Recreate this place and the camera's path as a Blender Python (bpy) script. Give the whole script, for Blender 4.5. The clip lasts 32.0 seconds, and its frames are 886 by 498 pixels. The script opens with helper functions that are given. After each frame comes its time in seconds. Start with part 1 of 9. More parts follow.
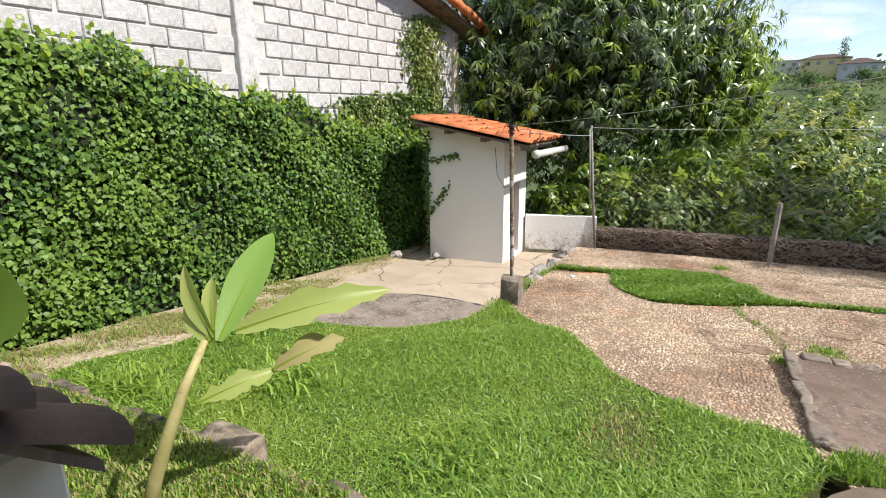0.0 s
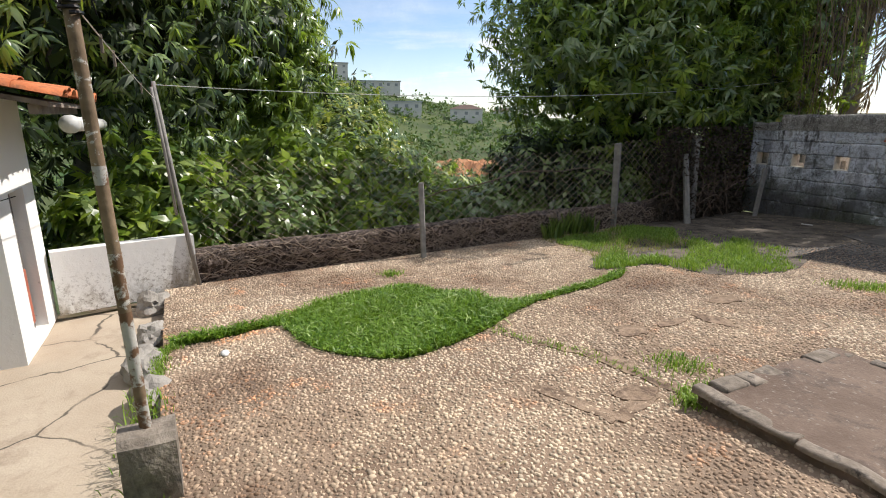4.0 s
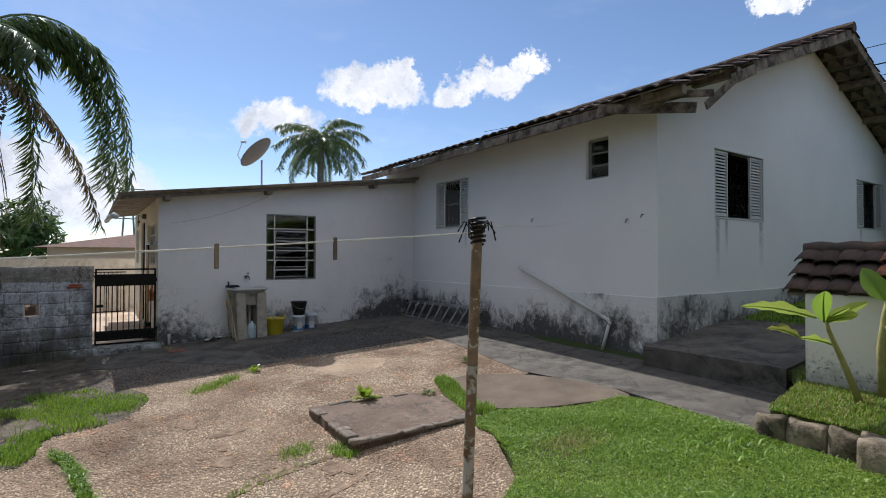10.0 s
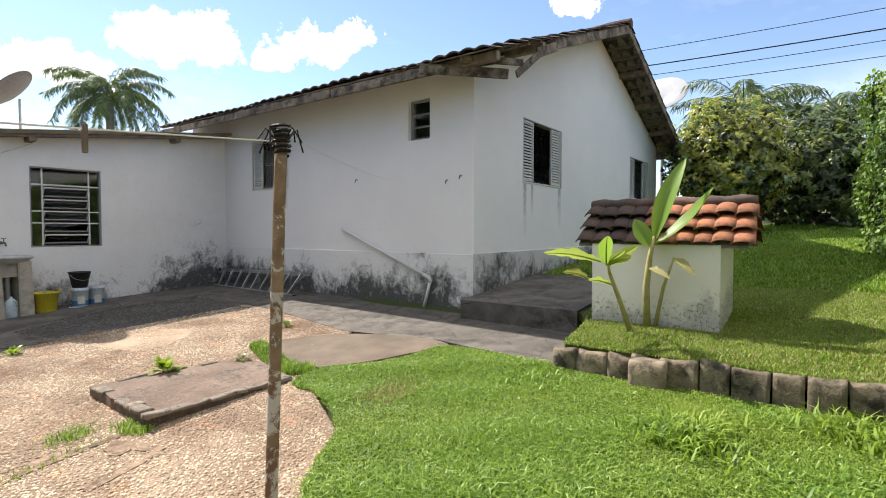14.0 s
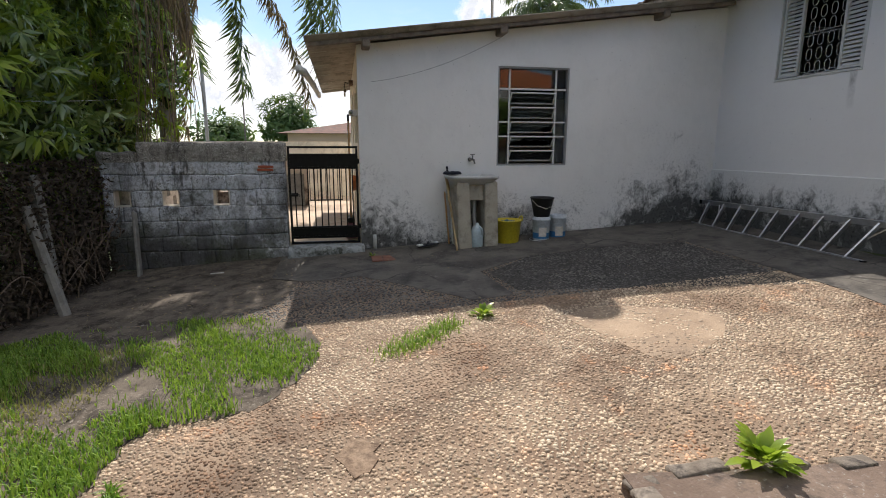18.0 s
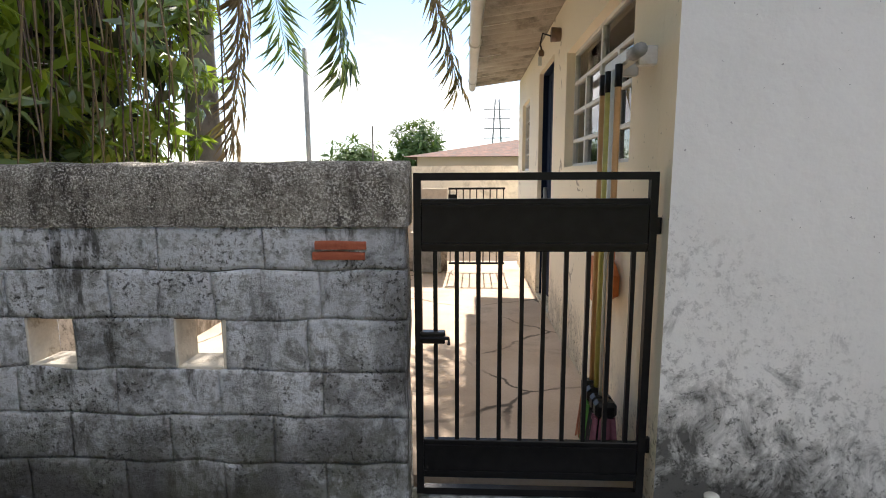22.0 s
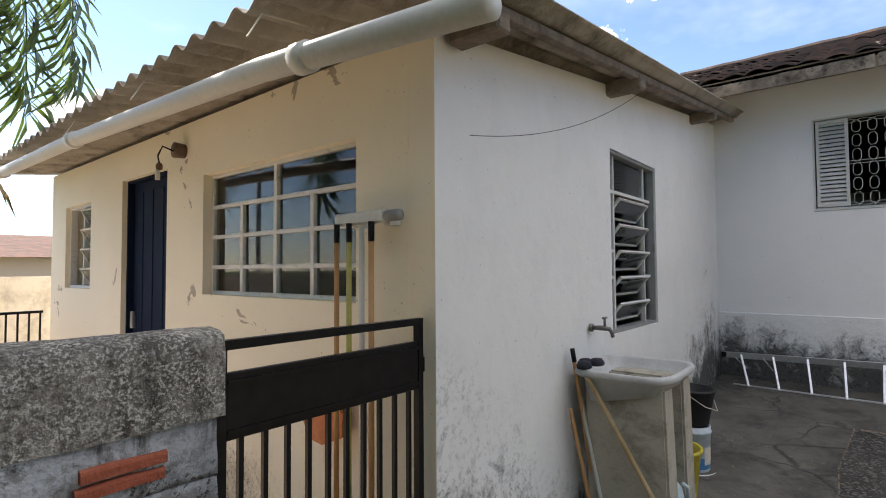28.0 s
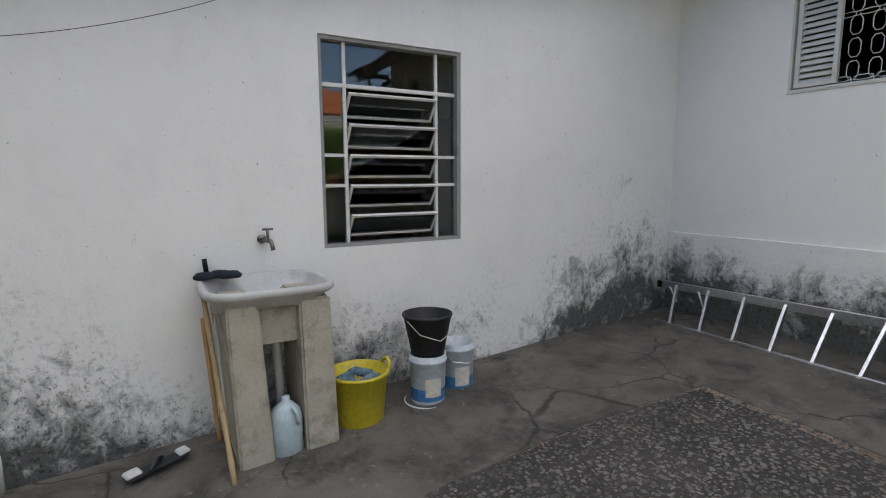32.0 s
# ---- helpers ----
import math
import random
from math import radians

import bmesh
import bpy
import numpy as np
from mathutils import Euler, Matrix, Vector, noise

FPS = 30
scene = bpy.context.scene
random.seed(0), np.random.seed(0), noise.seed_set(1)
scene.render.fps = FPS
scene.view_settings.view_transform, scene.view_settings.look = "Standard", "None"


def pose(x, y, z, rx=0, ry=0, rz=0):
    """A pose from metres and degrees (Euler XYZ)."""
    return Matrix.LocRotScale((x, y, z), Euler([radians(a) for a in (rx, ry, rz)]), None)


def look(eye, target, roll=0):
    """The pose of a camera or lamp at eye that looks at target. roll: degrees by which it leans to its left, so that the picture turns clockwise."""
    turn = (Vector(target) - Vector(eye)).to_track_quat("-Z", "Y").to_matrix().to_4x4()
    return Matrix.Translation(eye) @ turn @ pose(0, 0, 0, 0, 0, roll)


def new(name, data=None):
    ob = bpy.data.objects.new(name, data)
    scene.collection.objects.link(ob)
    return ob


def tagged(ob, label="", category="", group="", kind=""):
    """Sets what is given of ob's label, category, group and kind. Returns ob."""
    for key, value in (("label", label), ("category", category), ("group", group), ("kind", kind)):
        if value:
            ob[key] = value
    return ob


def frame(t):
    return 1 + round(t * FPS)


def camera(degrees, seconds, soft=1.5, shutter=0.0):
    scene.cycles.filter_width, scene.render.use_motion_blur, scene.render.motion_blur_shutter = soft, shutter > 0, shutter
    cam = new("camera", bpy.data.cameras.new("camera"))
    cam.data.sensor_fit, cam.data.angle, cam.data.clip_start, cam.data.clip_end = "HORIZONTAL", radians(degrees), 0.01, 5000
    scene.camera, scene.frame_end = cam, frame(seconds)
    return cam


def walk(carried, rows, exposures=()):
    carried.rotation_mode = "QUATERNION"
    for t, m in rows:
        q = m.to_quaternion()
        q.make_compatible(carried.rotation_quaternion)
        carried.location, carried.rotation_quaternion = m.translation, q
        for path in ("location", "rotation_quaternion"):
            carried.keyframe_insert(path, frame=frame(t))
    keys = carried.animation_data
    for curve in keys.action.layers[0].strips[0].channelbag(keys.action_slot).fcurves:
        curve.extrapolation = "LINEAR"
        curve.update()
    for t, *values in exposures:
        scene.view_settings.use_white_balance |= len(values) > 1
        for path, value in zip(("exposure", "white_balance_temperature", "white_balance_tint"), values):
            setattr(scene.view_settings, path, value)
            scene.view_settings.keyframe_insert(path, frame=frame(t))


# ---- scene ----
cam = camera(81.5, 32.0, soft=1.0)
PATH = [
    (0, (3.5, 2.057, 1.736), (1.754, 1.222, 1.231), -0.7),
    (0.5, (3.274, 2.024, 1.728), (1.392, 1.54, 1.253), -0.6),
    (1, (3.054, 2.036, 1.681), (1.125, 1.803, 1.21), -0.6),
    (1.5, (2.798, 2.009, 1.471), (0.86, 1.933, 0.984), -0.4),
    (2, (2.406, 1.829, 1.283), (0.472, 1.884, 0.774), -0.1),
    (2.5, (1.944, 1.58, 1.308), (0.024, 1.796, 0.792), -0.1),
    (4.5, (0.247, 0.445, 1.225), (-1.292, 1.623, 0.731), 0.3),
    (5, (-0.163, 0.197, 1.189), (-1.448, 1.648, 0.693), 0.0),
    (5.5, (-0.518, -0.119, 1.203), (-1.498, 1.554, 0.712), 0.4),
    (6, (-0.952, -0.344, 1.171), (-1.628, 1.474, 0.683), 0.3),
    (6.5, (-1.354, -0.656, 1.175), (-1.746, 1.246, 0.696), 0.3),
    (7, (-1.651, -0.748, 1.179), (-1.779, 1.198, 0.735), 0.4),
    (7.5, (-2.016, -0.786, 1.213), (-1.864, 1.178, 0.866), 0.2),
    (8, (-2.305, -0.728, 1.217), (-1.899, 1.213, 0.956), -0.0),
    (8.5, (-2.528, -0.748, 1.252), (-1.911, 1.145, 1.058), 0.2),
    (9, (-2.601, -0.836, 1.349), (-1.807, 0.994, 1.202), 0.0),
    (9.5, (-2.567, -0.964, 1.494), (-1.606, 0.787, 1.407), 0.0),
    (10, (-2.524, -1.025, 1.509), (-1.389, 0.622, 1.538), 0.1),
    (10.5, (-2.49, -1.044, 1.485), (-1.197, 0.477, 1.609), -0.0),
    (11, (-2.469, -1.112, 1.462), (-1.057, 0.296, 1.609), -0.2),
    (11.5, (-2.41, -1.116, 1.432), (-0.904, 0.196, 1.545), -0.2),
    (12, (-2.33, -1.076, 1.399), (-0.761, 0.163, 1.442), -0.3),
    (12.5, (-2.345, -1.009, 1.362), (-0.734, 0.177, 1.348), -0.1),
    (13, (-2.353, -1.028, 1.326), (-0.737, 0.149, 1.294), -0.2),
    (13.5, (-2.385, -0.987, 1.325), (-0.758, 0.176, 1.284), -0.2),
    (15.5, (-2.373, -0.658, 1.189), (-1.12, 0.871, 0.882), 0.5),
    (16, (-2.275, -0.203, 1.172), (-1.267, 1.482, 0.791), 0.3),
    (16.5, (-2.098, 0.397, 1.15), (-1.296, 2.186, 0.753), 0.1),
    (17, (-2.019, 1.06, 1.205), (-1.393, 2.92, 0.816), 0.1),
    (17.5, (-1.885, 1.659, 1.238), (-1.402, 3.562, 0.857), 0.1),
    (18, (-1.746, 2.311, 1.268), (-1.374, 4.238, 0.884), 0.1),
    (18.5, (-1.674, 2.901, 1.309), (-1.421, 4.845, 0.914), -0.0),
    (19, (-1.584, 3.606, 1.266), (-1.454, 5.566, 0.893), -0.2),
    (19.5, (-1.538, 4.303, 1.296), (-1.53, 6.267, 0.919), -0.2),
    (20, (-1.61, 4.943, 1.296), (-1.638, 6.907, 0.917), -0.1),
    (20.5, (-1.694, 5.65, 1.322), (-1.751, 7.607, 0.916), -0.0),
    (21, (-1.776, 6.311, 1.292), (-1.866, 8.273, 0.915), -0.0),
    (21.5, (-1.913, 6.906, 1.304), (-2.04, 8.872, 0.958), -0.2),
    (22, (-2.236, 7.313, 1.288), (-2.331, 9.29, 1.002), -0.3),
    (22.5, (-2.476, 7.636, 1.346), (-2.544, 9.615, 1.066), -1.2),
    (23, (-2.83, 7.856, 1.406), (-2.776, 9.84, 1.162), -1.5),
    (23.5, (-3.089, 8.079, 1.457), (-2.887, 10.057, 1.242), -1.6),
    (24, (-3.193, 8.29, 1.546), (-2.815, 10.245, 1.35), -1.6),
    (24.5, (-3.314, 8.393, 1.601), (-2.701, 10.291, 1.451), -1.2),
    (25, (-3.44, 8.365, 1.604), (-2.555, 10.156, 1.525), -0.7),
    (25.5, (-3.478, 8.311, 1.603), (-2.347, 9.96, 1.616), -0.6),
    (26, (-3.469, 8.246, 1.617), (-2.147, 9.742, 1.735), -0.2),
    (26.5, (-3.413, 8.136, 1.658), (-1.975, 9.518, 1.815), -0.7),
    (28.5, (-2.967, 7.695, 1.436), (-1.399, 8.937, 1.45), -0.1),
    (29, (-2.697, 7.652, 1.404), (-1.126, 8.886, 1.3), -0.1),
    (29.5, (-2.501, 7.516, 1.401), (-0.935, 8.746, 1.208), -0.0),
    (30, (-2.182, 7.279, 1.432), (-0.647, 8.54, 1.206), -0.1),
    (30.5, (-1.805, 7.007, 1.415), (-0.354, 8.362, 1.177), -0.0),
    (31, (-1.398, 6.668, 1.45), (-0.069, 8.142, 1.203), -0.2),
    (31.5, (-1.038, 6.294, 1.493), (0.133, 7.893, 1.219), -0.1),
    (32, (-0.644, 5.97, 1.462), (0.343, 7.69, 1.196), -0.3),
]
EXPO = [(0, 0.65, 6480, 13), (3, 0.5, 6480, 13), (5, 0.4, 6480, 13), (9, 0.28, 6280, 13), (11, 0.0, 6080, 13), (12, 0.08, 6080, 13), (13, 0.95, 6780, 13), (13.6, 1.05, 6780, 13), (15.5, 0.9, 6680, 13), (16, 0.8, 6630, 13), (17, 0.38, 6580, 13), (19, 0.8, 6580, 13), (20, 1.25, 6550, 13), (21, 1.3, 6600, 13), (22, 1.24, 6750, 13), (23, 1.32, 6550, 13), (24, 1.24, 6380, 13), (25, 0.98, 6380, 13), (26, 0.78, 6420, 13), (29, 1.38, 6800, 13), (32, 1.38, 6700, 13)]
walk(cam, [(t, look(eye, target, roll)) for t, eye, target, roll in PATH], EXPO)

# ---- world, sun and sky ----
SUN_DIR = Vector((0.012, 0.91, 1.0)).normalized()
SUN_EL = math.asin(SUN_DIR.z)
SUN_AZ = math.atan2(SUN_DIR.x, SUN_DIR.y)


class Tree:
    """A short way to write shader nodes."""

    def __init__(self, nt):
        self.nt = nt

    def n(self, kind, ins=None, operation=""):
        node = self.nt.nodes.new(kind)
        if operation:
            node.operation = operation
        for k, v in (ins or {}).items():
            self.put(node.inputs[k], v)
        return node

    def put(self, socket, v):
        if isinstance(v, bpy.types.NodeSocket):
            self.nt.links.new(v, socket)
        elif isinstance(v, (tuple, list)) and len(v) == 3 and socket.type == "RGBA":
            socket.default_value = (*v, 1)
        else:
            socket.default_value = v

    def math(self, op, a, b=0.0, clamp=False):
        node = self.nt.nodes.new("ShaderNodeMath")
        node.operation, node.use_clamp = op, clamp
        self.put(node.inputs[0], a)
        self.put(node.inputs[1], b)
        return node.outputs[0]

    def mix(self, f, a, b, blend="MIX"):
        node = self.nt.nodes.new("ShaderNodeMix")
        node.data_type, node.blend_type = "RGBA", blend
        self.put(node.inputs[0], f)
        self.put(node.inputs[6], a)
        self.put(node.inputs[7], b)
        return node.outputs[2]

    def noise(self, co, scale, detail=4.0, rough=0.55, dist=0.0):
        return self.n("ShaderNodeTexNoise", {"Vector": co, "Scale": scale, "Detail": detail, "Roughness": rough, "Distortion": dist}).outputs[0]

    def ramp(self, v, lo, hi):
        return self.n("ShaderNodeMapRange", {0: v, 1: lo, 2: hi}).outputs[0]


def sky():
    w = bpy.data.worlds.new("sky")
    scene.world = w
    w.use_nodes = True
    w.node_tree.nodes.clear()
    t = Tree(w.node_tree)
    tex = t.n("ShaderNodeTexSky")
    tex.sky_type, tex.sun_disc, tex.sun_elevation, tex.sun_rotation = "NISHITA", False, SUN_EL, SUN_AZ
    tex.altitude, tex.air_density, tex.dust_density, tex.ozone_density = 700, 1.0, 0.2, 2.0
    co = t.n("ShaderNodeTexCoord").outputs["Generated"]
    sep = t.n("ShaderNodeSeparateXYZ", {0: co})
    z = t.math("MAXIMUM", sep.outputs[2], 0.0)
    den = t.math("ADD", z, 0.10)
    flat = t.n("ShaderNodeCombineXYZ", {0: t.math("DIVIDE", sep.outputs[0], den), 1: t.math("DIVIDE", sep.outputs[1], den)}).outputs[0]
    wob = t.n("ShaderNodeTexNoise", {"Vector": co, "Scale": 12.0, "Detail": 8.0, "Roughness": 0.70})
    wob2 = t.n("ShaderNodeVectorMath", {0: wob.outputs[1], 1: (0.5, 0.5, 0.5)}, operation="SUBTRACT").outputs[0]
    bent = t.n("ShaderNodeVectorMath", {0: t.n("ShaderNodeVectorMath", {0: wob2, 1: (0.16, 0.16, 0.13)}, operation="MULTIPLY").outputs[0], 1: co}, operation="ADD").outputs[0]
    cover = None
    # cumulus heads: azimuth east of north, elevation, half width and half height, in degrees
    for az, el, wd, ht in CLOUDS:
        a, e = radians(az), radians(el)
        c = Vector((math.sin(a) * math.cos(e), math.cos(a) * math.cos(e), math.sin(e)))
        right = Vector((math.cos(a), -math.sin(a), 0))
        up = right.cross(c)
        d = t.n("ShaderNodeVectorMath", {0: bent, 1: tuple(c)}, operation="SUBTRACT").outputs[0]
        u = t.math("MULTIPLY", t.n("ShaderNodeVectorMath", {0: d, 1: tuple(right)}, operation="DOT_PRODUCT").outputs[1], 1 / radians(wd))
        v = t.math("MULTIPLY", t.n("ShaderNodeVectorMath", {0: d, 1: tuple(up)}, operation="DOT_PRODUCT").outputs[1], 1 / radians(ht))
        k = t.n("ShaderNodeVectorMath", {0: d, 1: d}, operation="DOT_PRODUCT").outputs[1]
        r = t.math("ADD", t.math("MULTIPLY", u, u), t.math("MULTIPLY", v, v))
        s = t.math("MULTIPLY", t.ramp(r, 1.15, 0.55), t.ramp(k, 1.0, 0.5))
        cover = s if cover is None else t.math("MAXIMUM", cover, s)
    band = t.noise(flat, 0.55, 7.0, 0.6, 0.4)
    low = t.math("MULTIPLY", t.math("MULTIPLY", t.ramp(band, 0.51, 0.66), t.ramp(z, 0.26, 0.08)), 0.75)
    thin = t.math("MULTIPLY", t.ramp(t.noise(flat, 0.9, 5.0, 0.7), 0.5, 0.8), 0.25)
    cover = t.math("MAXIMUM", t.math("MAXIMUM", cover, low), thin)
    # cloud added overhead, above anything in view, to fill shade with neutral light
    high = t.math("MULTIPLY", t.ramp(t.noise(flat, 1.1, 6.0, 0.6, 0.3), 0.40, 0.54), t.ramp(z, 0.42, 0.62))
    cover = t.math("MAXIMUM", cover, high)
    haze = t.math("MULTIPLY", t.ramp(z, 0.14, 0.0), 0.2)
    cover = t.math("MAXIMUM", cover, haze)
    shade = t.ramp(t.noise(bent, 14.0, 5.0, 0.6), 0.25, 0.7)
    white = t.mix(shade, (4.6, 5.0, 5.6), (9.0, 9.0, 9.0))
    blue = t.mix(1.0, tex.outputs[0], (1.0, 1.0, 1.0), "MULTIPLY")
    col = t.mix(cover, blue, white)
    bg = t.n("ShaderNodeBackground", {"Color": col, "Strength": 0.115})
    t.nt.links.new(bg.outputs[0], t.n("ShaderNodeOutputWorld").inputs[0])


CLOUDS = [(27, 18.3, 5.0, 1.9), (24.5, 17.2, 3.0, 1.3), (40, 18.8, 4.2, 1.5), (44, 20.2, 2.2, 1.1), (36, 18.0, 2.4, 1.2), (30.5, 19.4, 1.8, 1.2),
          (16.5, 14.3, 4.6, 1.6), (68, 23, 2.2, 0.9), (72, 27, 1.5, 0.7), (-52, 7.6, 7.0, 1.4), (-5, 6, 11, 4.2), (-14, 8, 7, 3.6), (5, 27, 4.5, 1.4)]
sky()
sun = bpy.data.lights.new("sun", "SUN")
sun.energy, sun.angle, sun.color = 4.4, radians(0.6), (1.0, 0.95, 0.87)
new("sun", sun).matrix_world = look(SUN_DIR * 50, (0, 0, 0))


# ---- materials ----
def material(name):
    m = bpy.data.materials.new(name)
    m.use_nodes = True
    m.node_tree.nodes.clear()
    t = Tree(m.node_tree)
    out = t.n("ShaderNodeOutputMaterial")
    b = t.n("ShaderNodeBsdfPrincipled")
    t.nt.links.new(b.outputs[0], out.inputs[0])
    return m, t, b, out


def surface(name, a, b, scale=6.0, fine=60.0, rough=0.8, bump=0.3, stain=None, stain_at=(0.55, 0.75), stain_scale=2.0, metal=0.0, vary=0.0, island=0.0, depth=0.01, crack=0.0, stretch=1.0, speck=None, speck_scale=60.0, speck_at=(0.50, 0.56)):
    """Two tones by noise, fine grain, stains of a third tone, relief."""
    m, t, p, _ = material(name)
    co = t.n("ShaderNodeTexCoord").outputs["Object"]
    n1, n2 = t.noise(co, scale, 5.0, 0.6), t.noise(co, fine, 3.0, 0.6)
    col = t.mix(t.ramp(n1, 0.3, 0.7), a, b)
    if stain:
        col = t.mix(t.ramp(t.noise(t.n("ShaderNodeMapping", {0: co, 3: (1.0, 1.0, stretch)}).outputs[0] if stretch != 1.0 else co, stain_scale, 10.0, 0.72, 0.3), *stain_at), col, stain)
    if speck:
        where = t.ramp(t.noise(co, speck_scale * 0.12, 3.0), 0.32, 0.6)
        col = t.mix(t.math("MULTIPLY", t.math("MULTIPLY", t.ramp(t.noise(co, speck_scale, 5.0, 0.7), *speck_at), where), 0.85), col, speck)
    if vary:
        r = t.n("ShaderNodeObjectInfo").outputs["Random"]
        col = t.mix(1.0, col, t.n("ShaderNodeCombineColor", {0: (v := t.math("ADD", t.math("MULTIPLY", r, 2 * vary), 1 - vary)), 1: v, 2: v}).outputs[0], "MULTIPLY")
    if island:
        r = t.n("ShaderNodeNewGeometry").outputs["Random Per Island"]
        col = t.mix(1.0, col, t.n("ShaderNodeCombineColor", {0: (v := t.math("ADD", t.math("MULTIPLY", r, 2 * island), 1 - island)), 1: v, 2: v}).outputs[0], "MULTIPLY")
    if crack:
        way = t.n("ShaderNodeVectorMath", {0: co, 1: t.n("ShaderNodeVectorMath", {0: t.n("ShaderNodeTexNoise", {"Vector": co, "Scale": 2.5, "Detail": 6.0}).outputs[1], 1: (0.35, 0.35, 0.0)}, operation="MULTIPLY").outputs[0]}, operation="ADD").outputs[0]
        vor = t.n("ShaderNodeTexVoronoi", {"Vector": way, "Scale": crack})
        vor.feature = "DISTANCE_TO_EDGE"
        line = t.math("MULTIPLY", t.ramp(vor.outputs["Distance"], 0.013, 0.004), t.ramp(t.noise(co, 1.1, 3.0), 0.44, 0.54))
        col = t.mix(t.math("MULTIPLY", line, 0.8), col, (0.03, 0.027, 0.022))
    col = t.mix(0.35, col, t.mix(n2, (0.35, 0.35, 0.35), (1.0, 1.0, 1.0)), "MULTIPLY") if bump else col
    t.put(p.inputs["Base Color"], col)
    t.put(p.inputs["Roughness"], t.math("ADD", t.math("MULTIPLY", n2, 0.16), rough - 0.08, True))
    p.inputs["Metallic"].default_value = metal
    p.inputs["Specular IOR Level"].default_value = 0.35
    if bump:
        h = t.math("ADD", t.math("MULTIPLY", n2, 0.6), n1)
        t.put(p.inputs["Normal"], t.n("ShaderNodeBump", {"Strength": bump, "Distance": depth, "Height": h}).outputs[0])
    return m


def plain(name, col, rough=0.5, metal=0.0, spec=0.5):
    m, t, p, _ = material(name)
    co = t.n("ShaderNodeTexCoord").outputs["Object"]
    n = t.noise(co, 35.0, 4.0)
    dark = tuple(c * 0.75 for c in col)
    t.put(p.inputs["Base Color"], t.mix(t.ramp(n, 0.35, 0.75), col, dark))
    t.put(p.inputs["Roughness"], t.math("ADD", t.math("MULTIPLY", n, 0.2), rough - 0.1, True))
    p.inputs["Metallic"].default_value, p.inputs["Specular IOR Level"].default_value = metal, spec
    return m


def old_paint(name, col, mould=(0.05, 0.05, 0.046), height=0.65, ground=0.0, reach=0.5, amount=1.0, peel=None, tongues=(), dense=0.0, blotch=0.0, relief=0.35, runs=()):
    """Painted plaster with black mould that grew up in ragged tongues from a splash zone, runs and chips."""
    m, t, p, _ = material(name)
    co = t.n("ShaderNodeTexCoord").outputs["Object"]
    z = t.n("ShaderNodeSeparateXYZ", {0: co}).outputs[2]
    tall = t.n("ShaderNodeMapping", {0: co, 3: (1.0, 1.0, 0.8)}).outputs[0]
    big, mid, fine = t.noise(co, 0.9, 3.0), t.noise(tall, 7.0, 9.0, 0.74, 0.5), t.noise(co, 70.0, 3.0)
    reachy = t.math("SUBTRACT", t.math("ADD", ground + height, t.math("MULTIPLY", t.math("SUBTRACT", big, 0.5), 1.6)), z)
    axes = t.n("ShaderNodeSeparateXYZ", {0: co})
    for axis, mid_at, half, more in tongues:
        u = t.math("DIVIDE", t.math("SUBTRACT", axes.outputs[axis], mid_at), half)
        reachy = t.math("ADD", reachy, t.math("MULTIPLY", t.ramp(t.math("MULTIPLY", u, u), 1.0, 0.0), more))
    zone = t.ramp(reachy, -reach, reach)
    damp = t.math("MULTIPLY", t.ramp(t.math("ADD", mid, t.math("MULTIPLY", zone, 0.42)), 0.69 - dense, 0.93 - dense), amount)
    if blotch:
        damp = t.math("MAXIMUM", damp, t.math("MULTIPLY", t.ramp(t.noise(tall, 4.0, 10.0, 0.76, 0.4), 0.47, 0.63), blotch))
    speck = t.math("MULTIPLY", t.ramp(t.noise(co, 30.0, 9.0, 0.82), 0.53, 0.59), t.ramp(zone, 0.05, 0.7))
    base = t.mix(t.ramp(big, 0.3, 0.75), col, tuple(c * 0.93 for c in col))
    base = t.mix(t.math("MULTIPLY", t.ramp(t.noise(tall, 2.2, 6.0, 0.7), 0.5, 0.85), 0.14), base, tuple(c * 0.72 for c in col))
    base = t.mix(t.ramp(t.noise(co, 48.0, 2.0, 0.5), 0.735, 0.76), base, tuple(c * 0.5 for c in col))
    base = t.mix(t.math("MULTIPLY", damp, 0.92), base, mould)
    for axis, at, half, high, drop in runs:
        u = t.math("DIVIDE", t.math("SUBTRACT", t.math("ADD", axes.outputs[axis], t.math("MULTIPLY", mid, 0.05)), at + 0.025), half)
        fall = t.math("MULTIPLY", t.ramp(t.math("MULTIPLY", u, u), 1.0, 0.1), t.math("MULTIPLY", t.ramp(z, high - drop, high - 0.1), t.ramp(z, high + 0.005, high - 0.005)))
        base = t.mix(t.math("MULTIPLY", t.math("MULTIPLY", fall, t.ramp(mid, 0.3, 0.6)), 0.6), base, mould)
    base = t.mix(t.math("MULTIPLY", speck, 0.85), base, tuple(c * 0.6 for c in mould))
    if peel:
        base = t.mix(t.ramp(t.noise(co, 2.6, 6.0, 0.6, 0.6), 0.645, 0.66), base, peel)
    t.put(p.inputs["Base Color"], base)
    p.inputs["Roughness"].default_value = 0.85
    p.inputs["Specular IOR Level"].default_value = 0.25
    h = t.math("ADD", t.math("MULTIPLY", fine, 0.25), t.math("ADD", t.noise(co, 14.0, 5.0), t.math("MULTIPLY", damp, -0.4)))
    t.put(p.inputs["Normal"], t.n("ShaderNodeBump", {"Strength": relief, "Distance": 0.008, "Height": h}).outputs[0])
    return m


